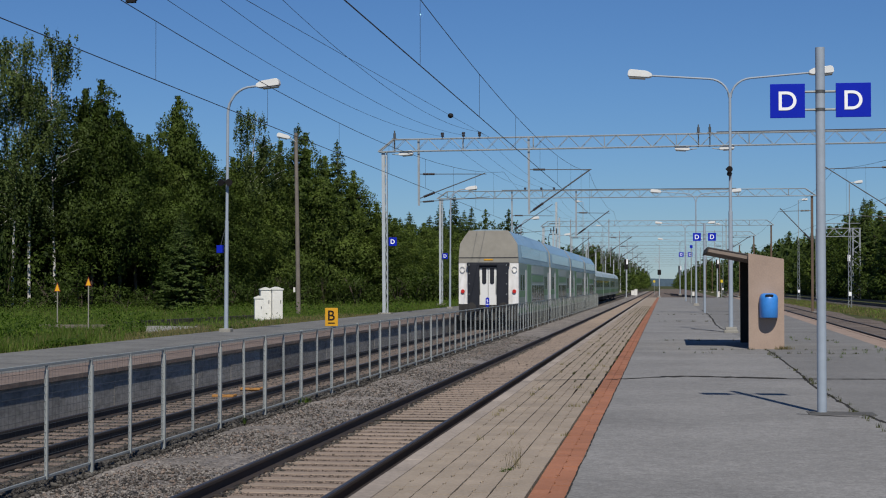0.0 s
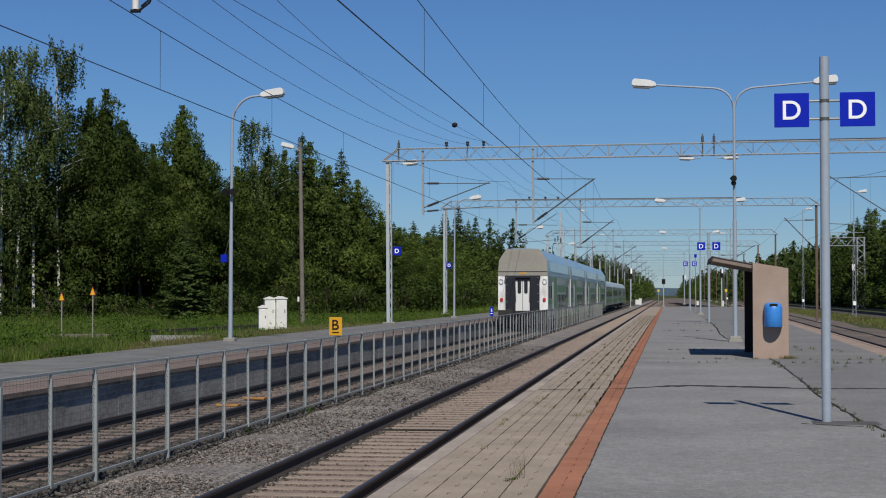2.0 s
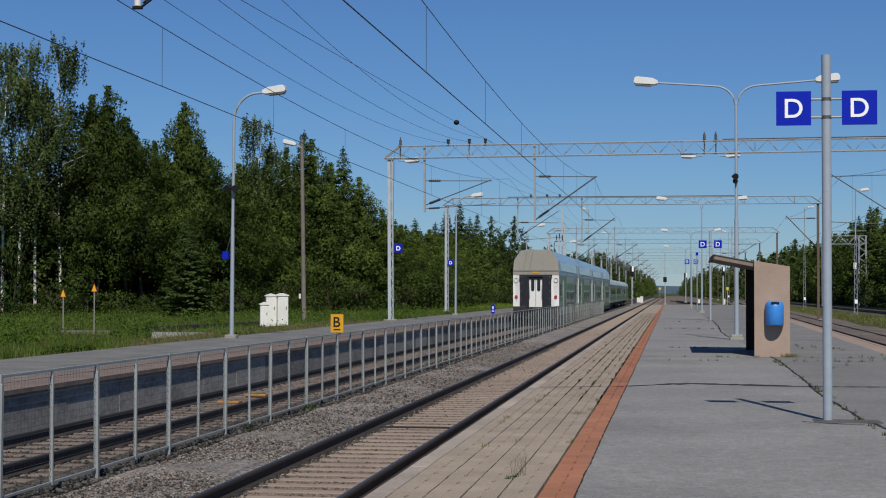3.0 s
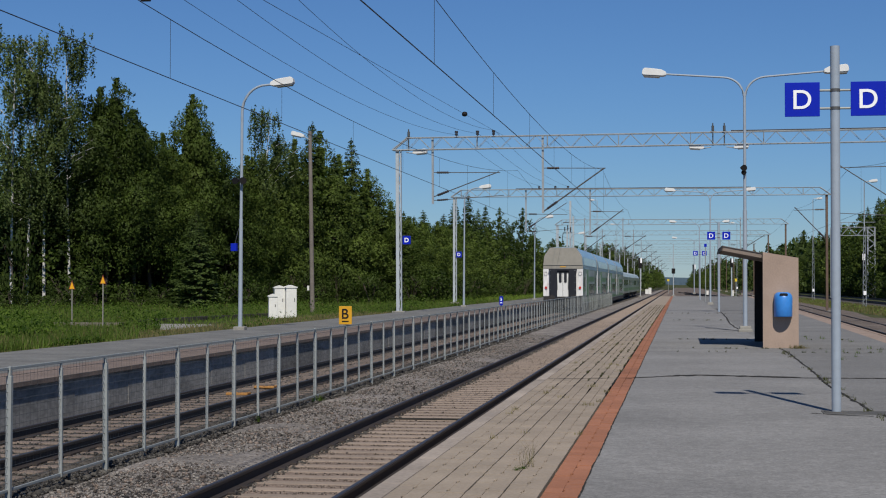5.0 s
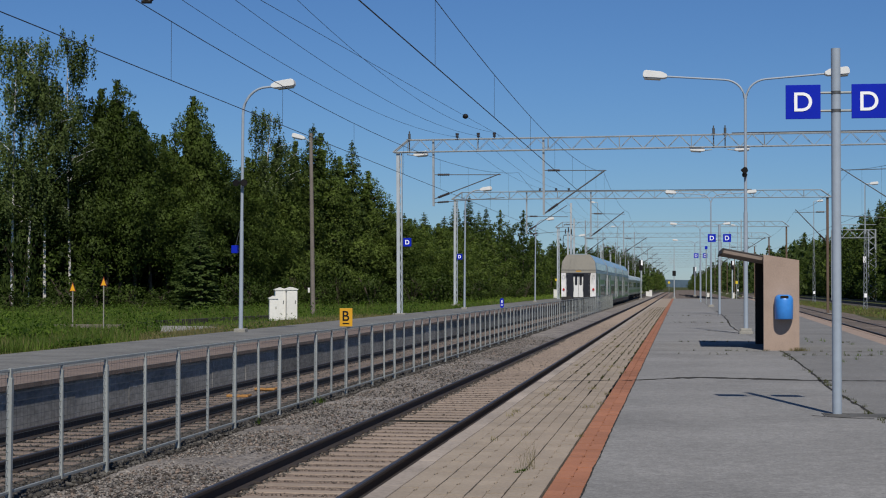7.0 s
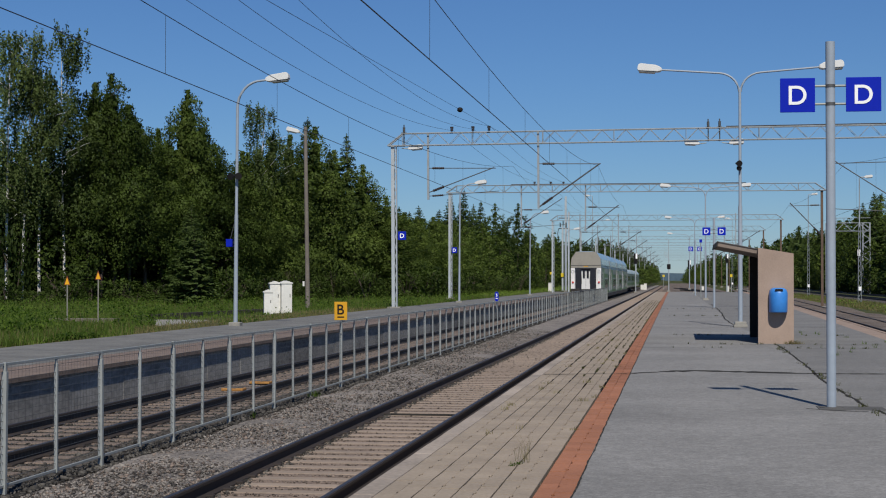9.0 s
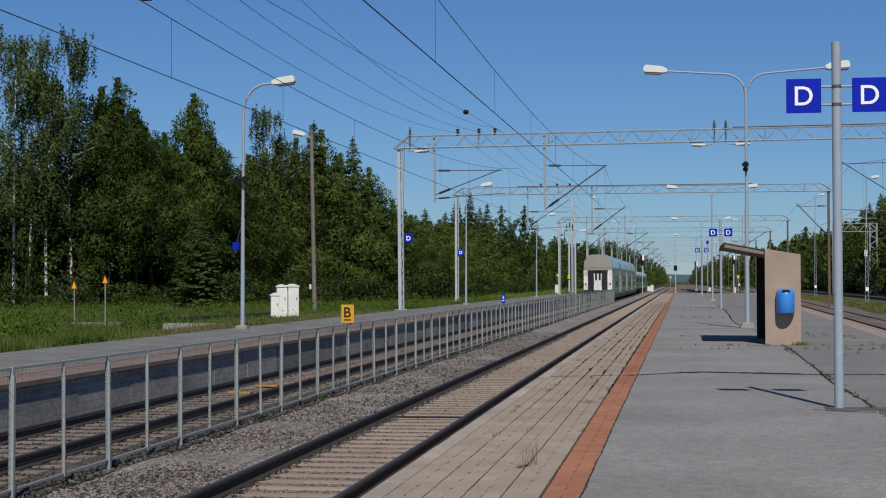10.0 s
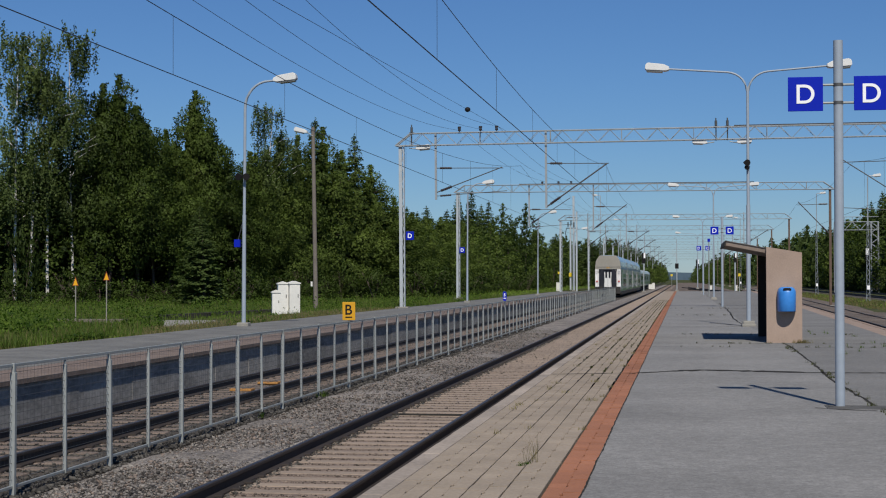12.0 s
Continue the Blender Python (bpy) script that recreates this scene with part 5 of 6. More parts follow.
    return mesh_of(bm, "trunk", M_BARK), quads("crown", np.concatenate(cs), np.concatenate(ss), np.concatenate(ns), mat or M_BIRCH, 1.0, seed, np.concatenate(ar), 3, 0.28)


BIRCHES = [plant("birch_tree", birch_mesh(11 + i, 16.0, 1.75 + 0.12 * i), pose(-74 - 6 * i, 196, -0.3), "leafy green birch with pale trunk at the wood's edge", "tree", "birches of the wood") for i in range(3)]
SPRUCES = [plant("spruce_tree", spruce_mesh(31 + i, 13.0, 2.3 + 0.2 * i), pose(-76 - 6 * i, 203, -0.3), "dark green spruce in the wood beside the line", "tree", "spruces of the wood") for i in range(3)]
LEAFIES = [plant("broadleaf_tree", leafy_mesh(71 + i, 14.0, 3.0 + 0.2 * i, (0.02, 0.05, 0.22, 0.27)[i], (M_ALDER, M_ALDER, M_BIRCH, M_BIRCH)[i], 16500, 1.07, (50, 50, 54, 54)[i], (0.6, 0.6, 0.22, 0.22)[i]), pose(-78 - 6 * i, 209, -0.3), "dense green broadleaf tree clothed to the ground", "tree", "broadleaf trees of the wood") for i in range(4)]
FILLERS = [plant("broadleaf_tree", leafy_mesh(91 + i, 14.0, 3.1 + 0.2 * i, (0.03, 0.06, 0.09)[i], (M_ALDER, M_ALDER, M_BIRCH)[i], 3400, 1.9, 34), pose(-82 - 6 * i, 222, -0.3), "green broadleaf tree deeper in the wood", "tree", "broadleaf trees of the wood") for i in range(3)]
BUSHES = [plant("bush", bush_mesh(51 + i, 2.6, 1.7), pose(-60 - 5 * i, 190, -0.3), "dense green bush under the trees", "bush", "bushes along the wood", ("stem", "foliage")) for i in range(3)]


def put(kinds, x, y, scale, rg, z=-0.3, wide=1.0):
    src = kinds[rg.randrange(len(kinds))]
    m = pose(x, y, z, rg.uniform(-2, 2), rg.uniform(-2, 2), rg.uniform(0, 360)) @ Matrix.Diagonal((wide, wide, scale, 1))
    return copy_thing(src, m)


rg = random.Random(77)
# edge of the big wood: place and height of the trees that make its outline
AIRY = ((-52.0, 120.4, 21.0), (-51.2, 121.6, 20.9), (-50.1, 122.4, 17.6), (-48.7, 124.4, 21.6), (-38.2, 143.7, 17.4))
EDGE_A = ((-47.8, 126.6, 17.5), (-47.1, 127.9, 18.3), (-46.3, 129.2, 16.4), (-45.5, 130.6, 16.0), (-44.6, 132.3, 14.8), (-43.7, 133.9, 14.4), (-42.7, 135.6, 16.9), (-42.0, 136.9, 17.9), (-41.1, 138.4, 14.8), (-40.2, 140.1, 12.3), (-39.0, 142.1, 13.1))
EDGE_B = ((-37.2, 145.5, 14.6), (-36.2, 147.2, 14.9), (-35.1, 149.2, 16.3), (-34.3, 150.6, 16.0), (-33.3, 152.3, 13.6), (-32.4, 154.0, 14.0), (-31.7, 155.2, 15.2), (-30.8, 156.7, 12.8), (-29.9, 158.4, 11.0), (-28.9, 160.2, 9.8))
LINE = ((-27.0, 155.9, 7.6), (-27.5, 160.2, 7.8), (-27.0, 165.2, 7.3), (-27.4, 171.2, 7.7), (-27.0, 176.0, 7.9), (-27.5, 183, 7.9), (-27.0, 189.3, 7.7), (-27.6, 199, 8.2), (-27.0, 209.2, 8.9), (-27.6, 220, 8.6), (-27.0, 230.8, 8.5), (-27.5, 243, 9.0), (-27.0, 254.8, 9.6), (-27.0, 274.9, 13.3), (-27.0, 302.1, 10.0), (-27.0, 335.1, 10.1), (-27.0, 376.0, 10.6))
SPIKES = ((-34.0, 197.5, 10.1), (-34.0, 204.8, 9.8), (-34.0, 215.1, 10.9), (-34.0, 229.7, 11.0), (-34.0, 242.0, 13.6), (-34.0, 256.3, 15.0), (-34.0, 268.6, 12.5), (-34.0, 282.1, 14.5), (-34.0, 323.0, 12.8))
RIGHT = ((33.0, 272.7, 17.2), (33.0, 289.3, 16.4), (33.0, 306.3, 14.9), (33.0, 327.5, 13.5), (33.0, 350.7, 13.7), (33.0, 377.6, 15.1), (33.0, 417.5, 15.0), (33.0, 445.9, 17.2), (33.0, 497.9, 16.0), (33.0, 567.1, 15.0), (33.0, 677.2, 15.1))
for i, (x, y, h) in enumerate(AIRY):
    put(BIRCHES, x, y, h / 14.6, rg, wide=rg.uniform(1.1, 1.35))
    if i in (1, 3):
        put(BUSHES, x + 0.5, y - 2.6, 2.3 if i == 1 else 1.1, rg, wide=1.0)
    put(SPRUCES, x - 1.5, y + 4.0, 11.0 / 13.0, rg, wide=1.3)
for i, (x, y, h) in enumerate(EDGE_A + EDGE_B):
    if x > -35.2 and i % 2:
        put(SPRUCES, x, y, 1.06 * h / 13.0, rg, wide=rg.uniform(1.15, 1.4))
    else:
        put(LEAFIES[2:] if x < -43.2 else LEAFIES if x < -38.5 else LEAFIES[:2], x, y, 1.04 * h / 14.0, rg, wide=rg.uniform(1.0, 1.25))
    d = rg.uniform(3, 6)
    put(SPRUCES if x < -38 else FILLERS[1:], x - d * 0.3, y + d, 0.80 * h / 14.0, rg, wide=rg.uniform(1.0, 1.25))
for x, y, h in ((-38.6, 142.6, 13.5), (-37.7, 145.0, 13.0), (-38.0, 146.5, 14.0)):
    put(LEAFIES[:2], x, y, h / 14.0, rg, wide=1.0)
for x, y, h in EDGE_A[::2] + AIRY[:4]:
    put(SPRUCES, x - 6, y + 11 + rg.uniform(-1, 2), 0.72 * h / 13.0, rg, wide=1.15)
for i in range(15):
    u = i / 14
    put(FILLERS[1:], -57 + 25 * u + rg.uniform(-1, 1), 128 + 42 * u, (12.5 - 2.5 * u) / 14.0, rg, wide=rg.uniform(1.2, 1.5))
for x, y, h in AIRY[:4]:
    put(FILLERS[2:], x - 0.5, y + 3.5, rg.uniform(11, 14) / 14.0, rg, wide=1.15)
for x, y, h in LINE:
    put(LEAFIES[:2] if y < 200 else FILLERS, x + rg.uniform(-0.5, 0.5), y, 1.12 * h / 14.0, rg, wide=rg.uniform(0.9, 1.15))
    put(FILLERS if rg.random() < 0.5 else SPRUCES, x - 3.5, y + rg.uniform(2, 6), 1.10 * h / 13.5, rg, wide=rg.uniform(1.0, 1.2))
    put(FILLERS[:1] if rg.random() < 0.3 else SPRUCES, x - 7.5, y + rg.uniform(-4, 4), 1.16 * h / 13.5, rg, wide=rg.uniform(1.1, 1.4))
CLUMP = ((-25.5, 352, 10.5), (-24.0, 385, 11.5), (-22.0, 410, 12.5), (-20.5, 440, 13.8), (-19.0, 470, 14.5), (-17.8, 500, 15.0), (-16.8, 528, 15.5), (-16.0, 552, 15.8), (-15.8, 580, 14.0), (-20, 560, 14.5))
for x, y, h in CLUMP:
    for k in range(4):
        put(FILLERS if rg.random() < 0.6 else SPRUCES, x - 2.4 * k, y + rg.uniform(-12, 14), h * rg.uniform(0.85, 1.05) / 14.0, rg, wide=rg.uniform(1.0, 1.4))
for x, y, h in SPIKES:
    put(SPRUCES, x, y, 1.08 * h / 13.0, rg, wide=rg.uniform(1.15, 1.4))
for x, y, h in RIGHT:
    put(FILLERS if rg.random() < 0.25 else SPRUCES, x, y, h / 13.6, rg, z=-0.6, wide=rg.uniform(1.0, 1.3))
    for k in range(3):
        put(FILLERS if rg.random() < 0.35 else SPRUCES, x + rg.uniform(0.5, 6), y + rg.uniform(3, 14) * (1 + y / 600), rg.uniform(0.78, 0.98) * h / 13.6, rg, z=-0.6, wide=rg.uniform(1.2, 1.6))
for x, y, h in ((-12, 800, 8), (-12.5, 880, 10), (-13, 960, 11), (-12, 1050, 11), (-14, 720, 8), (8.5, 800, 6), (8, 860, 7), (7.5, 940, 9), (8.2, 1040, 10), (10, 740, 6), (12, 690, 6)):
    put(FILLERS[:1], x, y, h / 14.0, rg, z=-0.6, wide=rg.uniform(0.9, 1.2))
for i in range(16):
    put(FILLERS[:2], 9.5 + 0.75 * (15 - i) + rg.uniform(-1, 2), 600 + 32 * i, rg.uniform(8, 12) / 14.0, rg, z=-0.6, wide=rg.uniform(1.2, 1.7))
y = 243.0
while y < 620:
    put(FILLERS if rg.random() < 0.55 else SPRUCES, 34.0 + rg.uniform(-0.8, 1.6), y, rg.uniform(12.0, 15.2) / 13.8, rg, z=-0.6, wide=rg.uniform(1.25, 1.6))
    y += 2.6 + y / 110
# young spruces before the wood
for x, y, h in ((-34.0, 112.0, 6.2), (-35.2, 114.5, 7.4), (-36.6, 118.0, 6.8)):
    put(SPRUCES, x, y, h / 13.0, rg, wide=0.85)
# bushes before the trees
u = 0.0
while u < 1.0:
    if u < 0.30 and rg.random() < 0.35:
        u += 0.021
        continue
    put(BUSHES, -50.5 + 24 * u + rg.uniform(-2.5, 2), 113 + 43 * u + rg.uniform(-5, 2), rg.uniform(0.3, 0.8) if u < 0.5 else rg.uniform(0.55, 1.25), rg, wide=rg.uniform(0.7, 1.2))
    u += 0.021 if u < 0.5 else 0.013
y = 150.0
while y < 300:
    s = rg.uniform(0.6, 1.3)
    put(BUSHES, -24.8 + rg.uniform(-1.2, 1.2), y, s, rg, wide=s)
    y += rg.uniform(1.8, 4.0)
y = 250.0
while y < 520:
    s = rg.uniform(0.8, 1.6)
    put(BUSHES, 31 + rg.uniform(-0.8, 1.2), y, s, rg, z=-0.6, wide=s)
    y += rg.uniform(3, 8)

# weed clumps in the meadow
WEEDS = [plant("weed_clump", bush_mesh(61 + i, 2.6, 1.7, M_HERB), pose(-64 - 5 * i, 182, -0.3) @ Matrix.Diagonal((0.4, 0.4, 0.4, 1)), "tall bright green weeds in the meadow", "weeds", "weed clumps", ("stem", "foliage")) for i in range(2)]
for i in range(34):
    y = 40 + 62 * rg.random()
    x = -17.6 - y * 0.02 - rg.random() ** 1.3 * (y * 0.42 - 16)
    if (57 < y < 72 and x > -24.5) or (y >= 72 and x > -24.5):
        continue
    s = rg.uniform(0.16, 0.40)
    put(WEEDS, x, y, s, rg, z=-0.28, wide=s * rg.uniform(0.8, 1.5))

# far woods on both sides and at the end of the line
rn = np.random.default_rng(8)
cs, ss, ns = [], [], []
for k in range(1000):
    side = -1 if k % 2 else 1
    y = rn.uniform(380, 1500)
    x = side * (15 + 14 * max(0.0, (700 - y) / 320) + rn.exponential(10))
    h, n = rn.uniform(8, 14), 44
    z = rn.uniform(0, 1, n)
    r = (1 - z) * 2.4 + 0.3
    a = rn.uniform(0, 6.283, n)
    cs.append(np.stack([x + np.cos(a) * r, y + np.sin(a) * r, -0.5 + z * h], 1))
    ss.append(rn.uniform(0.5, 0.95, n))
    ns.append(rn.normal(size=(n, 3)) + [0, -0.3, 0.5])
tagged(new("far_woods", quads("far_woods", np.concatenate(cs), np.concatenate(ss), np.concatenate(ns), M_SPRUCE, corners=3)), "distant dark woods lining the railway", "woods", kind="stuff")
# horizon ridge: its haze is only the bluish surface colour
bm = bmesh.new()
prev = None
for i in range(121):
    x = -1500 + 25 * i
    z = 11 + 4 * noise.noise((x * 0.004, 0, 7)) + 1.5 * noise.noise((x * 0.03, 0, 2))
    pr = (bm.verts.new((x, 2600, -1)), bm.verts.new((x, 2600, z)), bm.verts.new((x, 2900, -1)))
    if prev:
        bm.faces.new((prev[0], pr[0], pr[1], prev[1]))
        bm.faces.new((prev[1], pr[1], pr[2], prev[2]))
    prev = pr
tagged(part("backdrop", bm, M_FAR_HAZE), "wooded ridge on the horizon, blue air haze put into its colour", "backdrop", kind="structure")


# ---- grass ----
def blades(name, n, area, height, mat, seed, label, lean=0.35, wide=0.02, clump=0.0):
    """Single bent blades over an area given as a function of the random source: x, y, ground z."""
    r = np.random.default_rng(seed)
    base = area(r, n)
    a = r.uniform(0, 6.283, n)
    h = height * r.uniform(0.4, 1.25, n)
    d = np.stack([np.cos(a), np.sin(a), 0 * a], 1)
    s = np.stack([-np.sin(a), np.cos(a), 0 * a], 1) * wide
    tip = base + d * (lean * h * r.uniform(0.2, 1.4, n))[:, None] + np.stack([0 * h, 0 * h, h], 1)
    mid = base + d * (lean * h * 0.25)[:, None] + np.stack([0 * h, 0 * h, h * 0.55], 1)
    v = np.stack([base - s, base + s, mid + s * 0.8, tip, mid - s * 0.8], 1).reshape(-1, 3)
    me = bpy.data.meshes.new(name)
    me.vertices.add(5 * n)
    me.vertices.foreach_set("co", v.astype(np.float32).ravel())
    idx = (np.array([0, 1, 2, 4, 4, 2, 3])[None] + 5 * np.arange(n)[:, None]).astype(np.int32)
    me.loops.add(7 * n)
    me.loops.foreach_set("vertex_index", idx.ravel())
    me.polygons.add(2 * n)
    start = np.stack([7 * np.arange(n), 7 * np.arange(n) + 4], 1).astype(np.int32)
    me.polygons.foreach_set("loop_start", start.ravel())
    me.polygons.foreach_set("loop_total", np.tile(np.array([4, 3], dtype=np.int32), n))
    me.update()
    me.validate()
    me.materials.append(mat)
    return tagged(new(name, me), label, "grass", kind="stuff")


def meadow(r, n):
    y = 36 + 120 * r.uniform(0, 1, n) ** 1.3
    x = -16.6 - (r.uniform(0, 1, n) ** 1.2) * (y * 0.47 - 16.6).clip(2, 60)
    return np.stack([x, y, np.full(n, -0.28) + 0.1 * (x > -19)], 1)


def verge_r(r, n):
    y = 60 + 190 * r.uniform(0, 1, n) ** 1.2
    x = 14.8 + r.uniform(0, 1, n) * 5.2
    return np.stack([x, y, np.full(n, -0.76)], 1)


def verge_l(r, n):
    y = 60 + 200 * r.uniform(0, 1, n)
    x = -16.6 - r.uniform(0, 1, n) * 8
    return np.stack([x, y, np.full(n, -0.22)], 1)


def herbs(name, n, area, height, mat, seed, label):
    """Low leafy growth in uneven clumps: small leaves over the ground."""
    r = np.random.default_rng(seed)
    b = area(r, n)
    lump = np.array([max(0.05, 0.42 + 1.5 * noise.noise((x * 0.40, y * 0.25, 5.0))) * (0.5 if x > -19.0 and x < 0 and y < 90 else 1.0) for x, y, _ in b])
    b[:, 2] += height * lump * r.uniform(0, 1, n) ** 0.8
    me = quads(name, b, r.uniform(0.03, 0.075, n), r.normal(size=(n, 3)) + [0, -0.4, 0.6], mat, 1.2, seed, np.tile((0.0, -0.35, 0.8), (n, 1)) + r.normal(0, 0.3, (n, 3)), 3)
    return tagged(new(name, me), label, "undergrowth", kind="stuff")


def near_meadow(r, n):
    y = 36 + 60 * r.uniform(0, 1, n) ** 1.3
    x = -16.5 - (r.uniform(0, 1, n) ** 1.5) * 3.2
    return np.stack([x, y, np.full(n, -0.12)], 1)


def off_path(area):
    """Keeps the growth off the path and low before the timber edging."""
    def inner(r, n):
        p = area(r, n)
        x, y = p[:, 0], p[:, 1]
        left = np.interp(y, (57, 66, 70), (-18.9, -21.8, -23.8))
        right = np.interp(y, (57, 63.6, 69.7), (-16.6, -18.2, -20.6))
        on = (y > 57) & (y < 70) & (x > left) & (x < right)
        on |= (x > -23.3 + 0.09 * (y - 70)) & (y >= 69.5) & (y < 93) & (r.uniform(0, 1, n) < 0.93)
        p[(x > -0.345 * y) & (y > 46) & (y < 57.5), 2] -= 0.22
        on |= (x >= right) & (y > 57) & (y < 70) & (r.uniform(0, 1, n) < 0.8)
        p[on, 2] -= 1.4
        return p
    return inner


blades("meadow_grass", 42000, off_path(meadow), 0.42, M_GRASS, 1, "rough green meadow grass before the wood", wide=0.010)
herbs("meadow_herbs", 90000, off_path(meadow), 0.75, M_HERB, 21, "leafy green meadow growth before the wood")
blades("dry_grass", 5000, off_path(meadow), 0.5, M_DRY, 2, "dry yellowish grass in the meadow", wide=0.009)
blades("dry_edge_grass", 12000, near_meadow, 0.16, M_DRY, 6, "short dry grass along the platform's back edge", wide=0.008)
blades("verge_grass", 14000, verge_l, 0.22, M_GRASS, 3, "green verge grass behind the platform", wide=0.015)
herbs("verge_herbs", 12000, lambda r, n: verge_l(r, n) + [0, 90, 0], 0.6, M_HERB, 22, "leafy growth along the foot of the wood")
blades("verge_weeds", 5000, verge_r, 0.30, M_GRASS, 4, "weeds between the side track and goods tracks", wide=0.015)
herbs("side_weeds", 5000, verge_r, 0.40, M_HERB, 23, "leafy weeds between side track and goods tracks")
blades("verge_straw", 16000, verge_r, 0.26, M_DRY, 5, "dry straw among the weeds", wide=0.014)


# ---- line-side things ----
def marker(x, y, h, label):
    t = thing("marker_post", pose(x, y, -0.22), label, "marker post", "triangle-topped marker posts")
    bm = bmesh.new()
    tube(bm, [(0, 0, 0), (0, 0, h)], 0.026, 10)
    part("post", bm, M_FOOT, t)
    bm = bmesh.new()
    prism(bm, ((-0.145, h - 0.07), (0.145, h - 0.07), (0.0, h + 0.33)), 1, -0.022, -0.006)
    m = part("top_mark", bm, M_MAROON, t, "dark red border")
    bm = bmesh.new()
    prism(bm, ((-0.105, h - 0.045), (0.105, h - 0.045), (0.0, h + 0.25)), 1, -0.028, -0.0225)
    part("yellow_field", bm, M_ORANGE, m, "yellow triangle")
    bm = bmesh.new()
    box(bm, -0.05, -0.006, h - 0.05, 0.05, 0.03, h + 0.05)
    part("clamp", bm, M_GALV, t)


marker(-25.6, 65.6, 1.72, "thin pale post with red-edged yellow triangle in grass")
marker(-24.3, 65.8, 1.95, "taller pale post with red-edged yellow triangle in grass")


def cabinet(x, y, w, d, h, rz, label):
    t = thing("relay_cabinet", pose(x, y, -0.2, 0, 0, rz), label, "cabinet", "white line-side cabinets")
    bm = bmesh.new()
    box(bm, -w / 2, -d / 2, 0.0, w / 2, d / 2, h, 0.015)
    part("body", bm, M_CABINET, t)
    bm = bmesh.new()
    e = 0.04
    prism(bm, ((-w / 2 - e, h), (w / 2 + e, h), (w / 2 + e, h + 0.05), (0, h + 0.16), (-w / 2 - e, h + 0.05)), 1, -d / 2 - e, d / 2 + e)
    part("roof", bm, M_CABINET, t)
    bm = bmesh.new()
    box(bm, -w / 2 + 0.05, -d / 2 - 0.012, 0.12, w / 2 - 0.05, -d / 2 - 0.002, h - 0.08, 0.003)
    dr = part("door", bm, M_CABINET, t)
    bm = bmesh.new()
    box(bm, w / 2 - 0.14, -d / 2 - 0.03, h * 0.55, w / 2 - 0.10, -d / 2 - 0.012, h * 0.66)
    part("handle", bm, M_GALV_DARK, dr)


cabinet(-21.44, 85.0, 0.56, 0.5, 1.62, 22, "tall white line-side cabinet with pitched lid")
cabinet(-20.86, 85.1, 0.58, 0.55, 1.64, 30, "tall white line-side cabinet with double lid")
cabinet(-21.18, 82.6, 0.46, 0.42, 1.18, 20, "low white line-side cabinet beside tall ones")

wp = thing("wooden_pole", pose(-22.55, 97.8, -0.3, 0, -0.9, 0), "weathered wooden pole with a lamp near its top", "utility pole")
bm = bmesh.new()
tube(bm, [(0, 0, 0), (0, 0, 6), (0, 0, 11.45)], 0.145, 12, 0.11)
part("pole", bm, M_WOODPOLE, wp)
bm = bmesh.new()
tube(bm, [(0, -0.1, 10.9), (-0.4, -0.1, 11.15)], 0.03, 6)
part("lamp_arm", bm, M_GALV, wp)
lamp_head(wp, -0.35, 11.15, -1, 14)
bm = bmesh.new()
box(bm, -0.28, -0.12, 1.55, -0.17, 0.05, 1.85, 0.01)
part("junction_box", bm, M_CABINET, wp)

for y in (33.9, 36.2):
    t = thing("balise", pose(LEFT - 0.1, y, RAIL - 0.165), "flat yellow balise between the rails", "balise", "balises in the track")
    bm = bmesh.new()
    box(bm, -0.24, -0.16, 0.0, 0.24, 0.16, 0.055, 0.015)
    part("housing", bm, M_BALISE, t)
    bm = bmesh.new()
    box(bm, -0.20, -0.05, 0.056, 0.20, 0.05, 0.066)
    part("bracket", bm, M_GALV_DARK, t)


# low timber and concrete edges, and the path in the meadow
bm = bmesh.new()
prism(bm, ((-16.6, 57.0), (-18.2, 63.6), (-20.7, 69.6), (-23.8, 70.0), (-21.8, 66.0), (-18.9, 57.0)), 2, -0.30, -0.13)
tagged(part("side_path", bm, M_FOOT), "worn asphalt side path in the meadow", "path", kind="structure")
t = thing("timber_edging", pose(0, 0, 0), "low tarred timber edging beside the path", "edging")
for (xa, ya), (xb, yb) in (((-24.3, 70.6), (-23.35, 79.5)), ((-23.34, 79.52), (-22.3, 88.5))):
    bm = bmesh.new()
    d = Vector((xb - xa, yb - ya, 0)).normalized()
    q = Vector((-d.y, d.x, 0)) * 0.12
    a, b = Vector((xa, ya, -0.3)), Vector((xb, yb, -0.3))
    vs = [bm.verts.new(v) for v in (a - q, b - q, b + q, a + q)]
    top = [bm.verts.new(v.co + Vector((0, 0, 0.34))) for v in vs]
    bm.faces.new(top)
    for i in range(4):
        bm.faces.new((vs[i], vs[(i + 1) % 4], top[(i + 1) % 4], top[i]))
    bmesh.ops.recalc_face_normals(bm, faces=bm.faces[:])
    part("timber", bm, M_DARKWOOD_SHADE, t)
t = thing("low_kerb", pose(0, 0, 0), "low weathered timber kerb in tall grass", "kerb")
bm = bmesh.new()
box(bm, -27.6, 66.3, -0.35, -23.6, 66.55, 0.0, 0.02)
part("kerb_stone", bm, M_WOODPOLE, t)


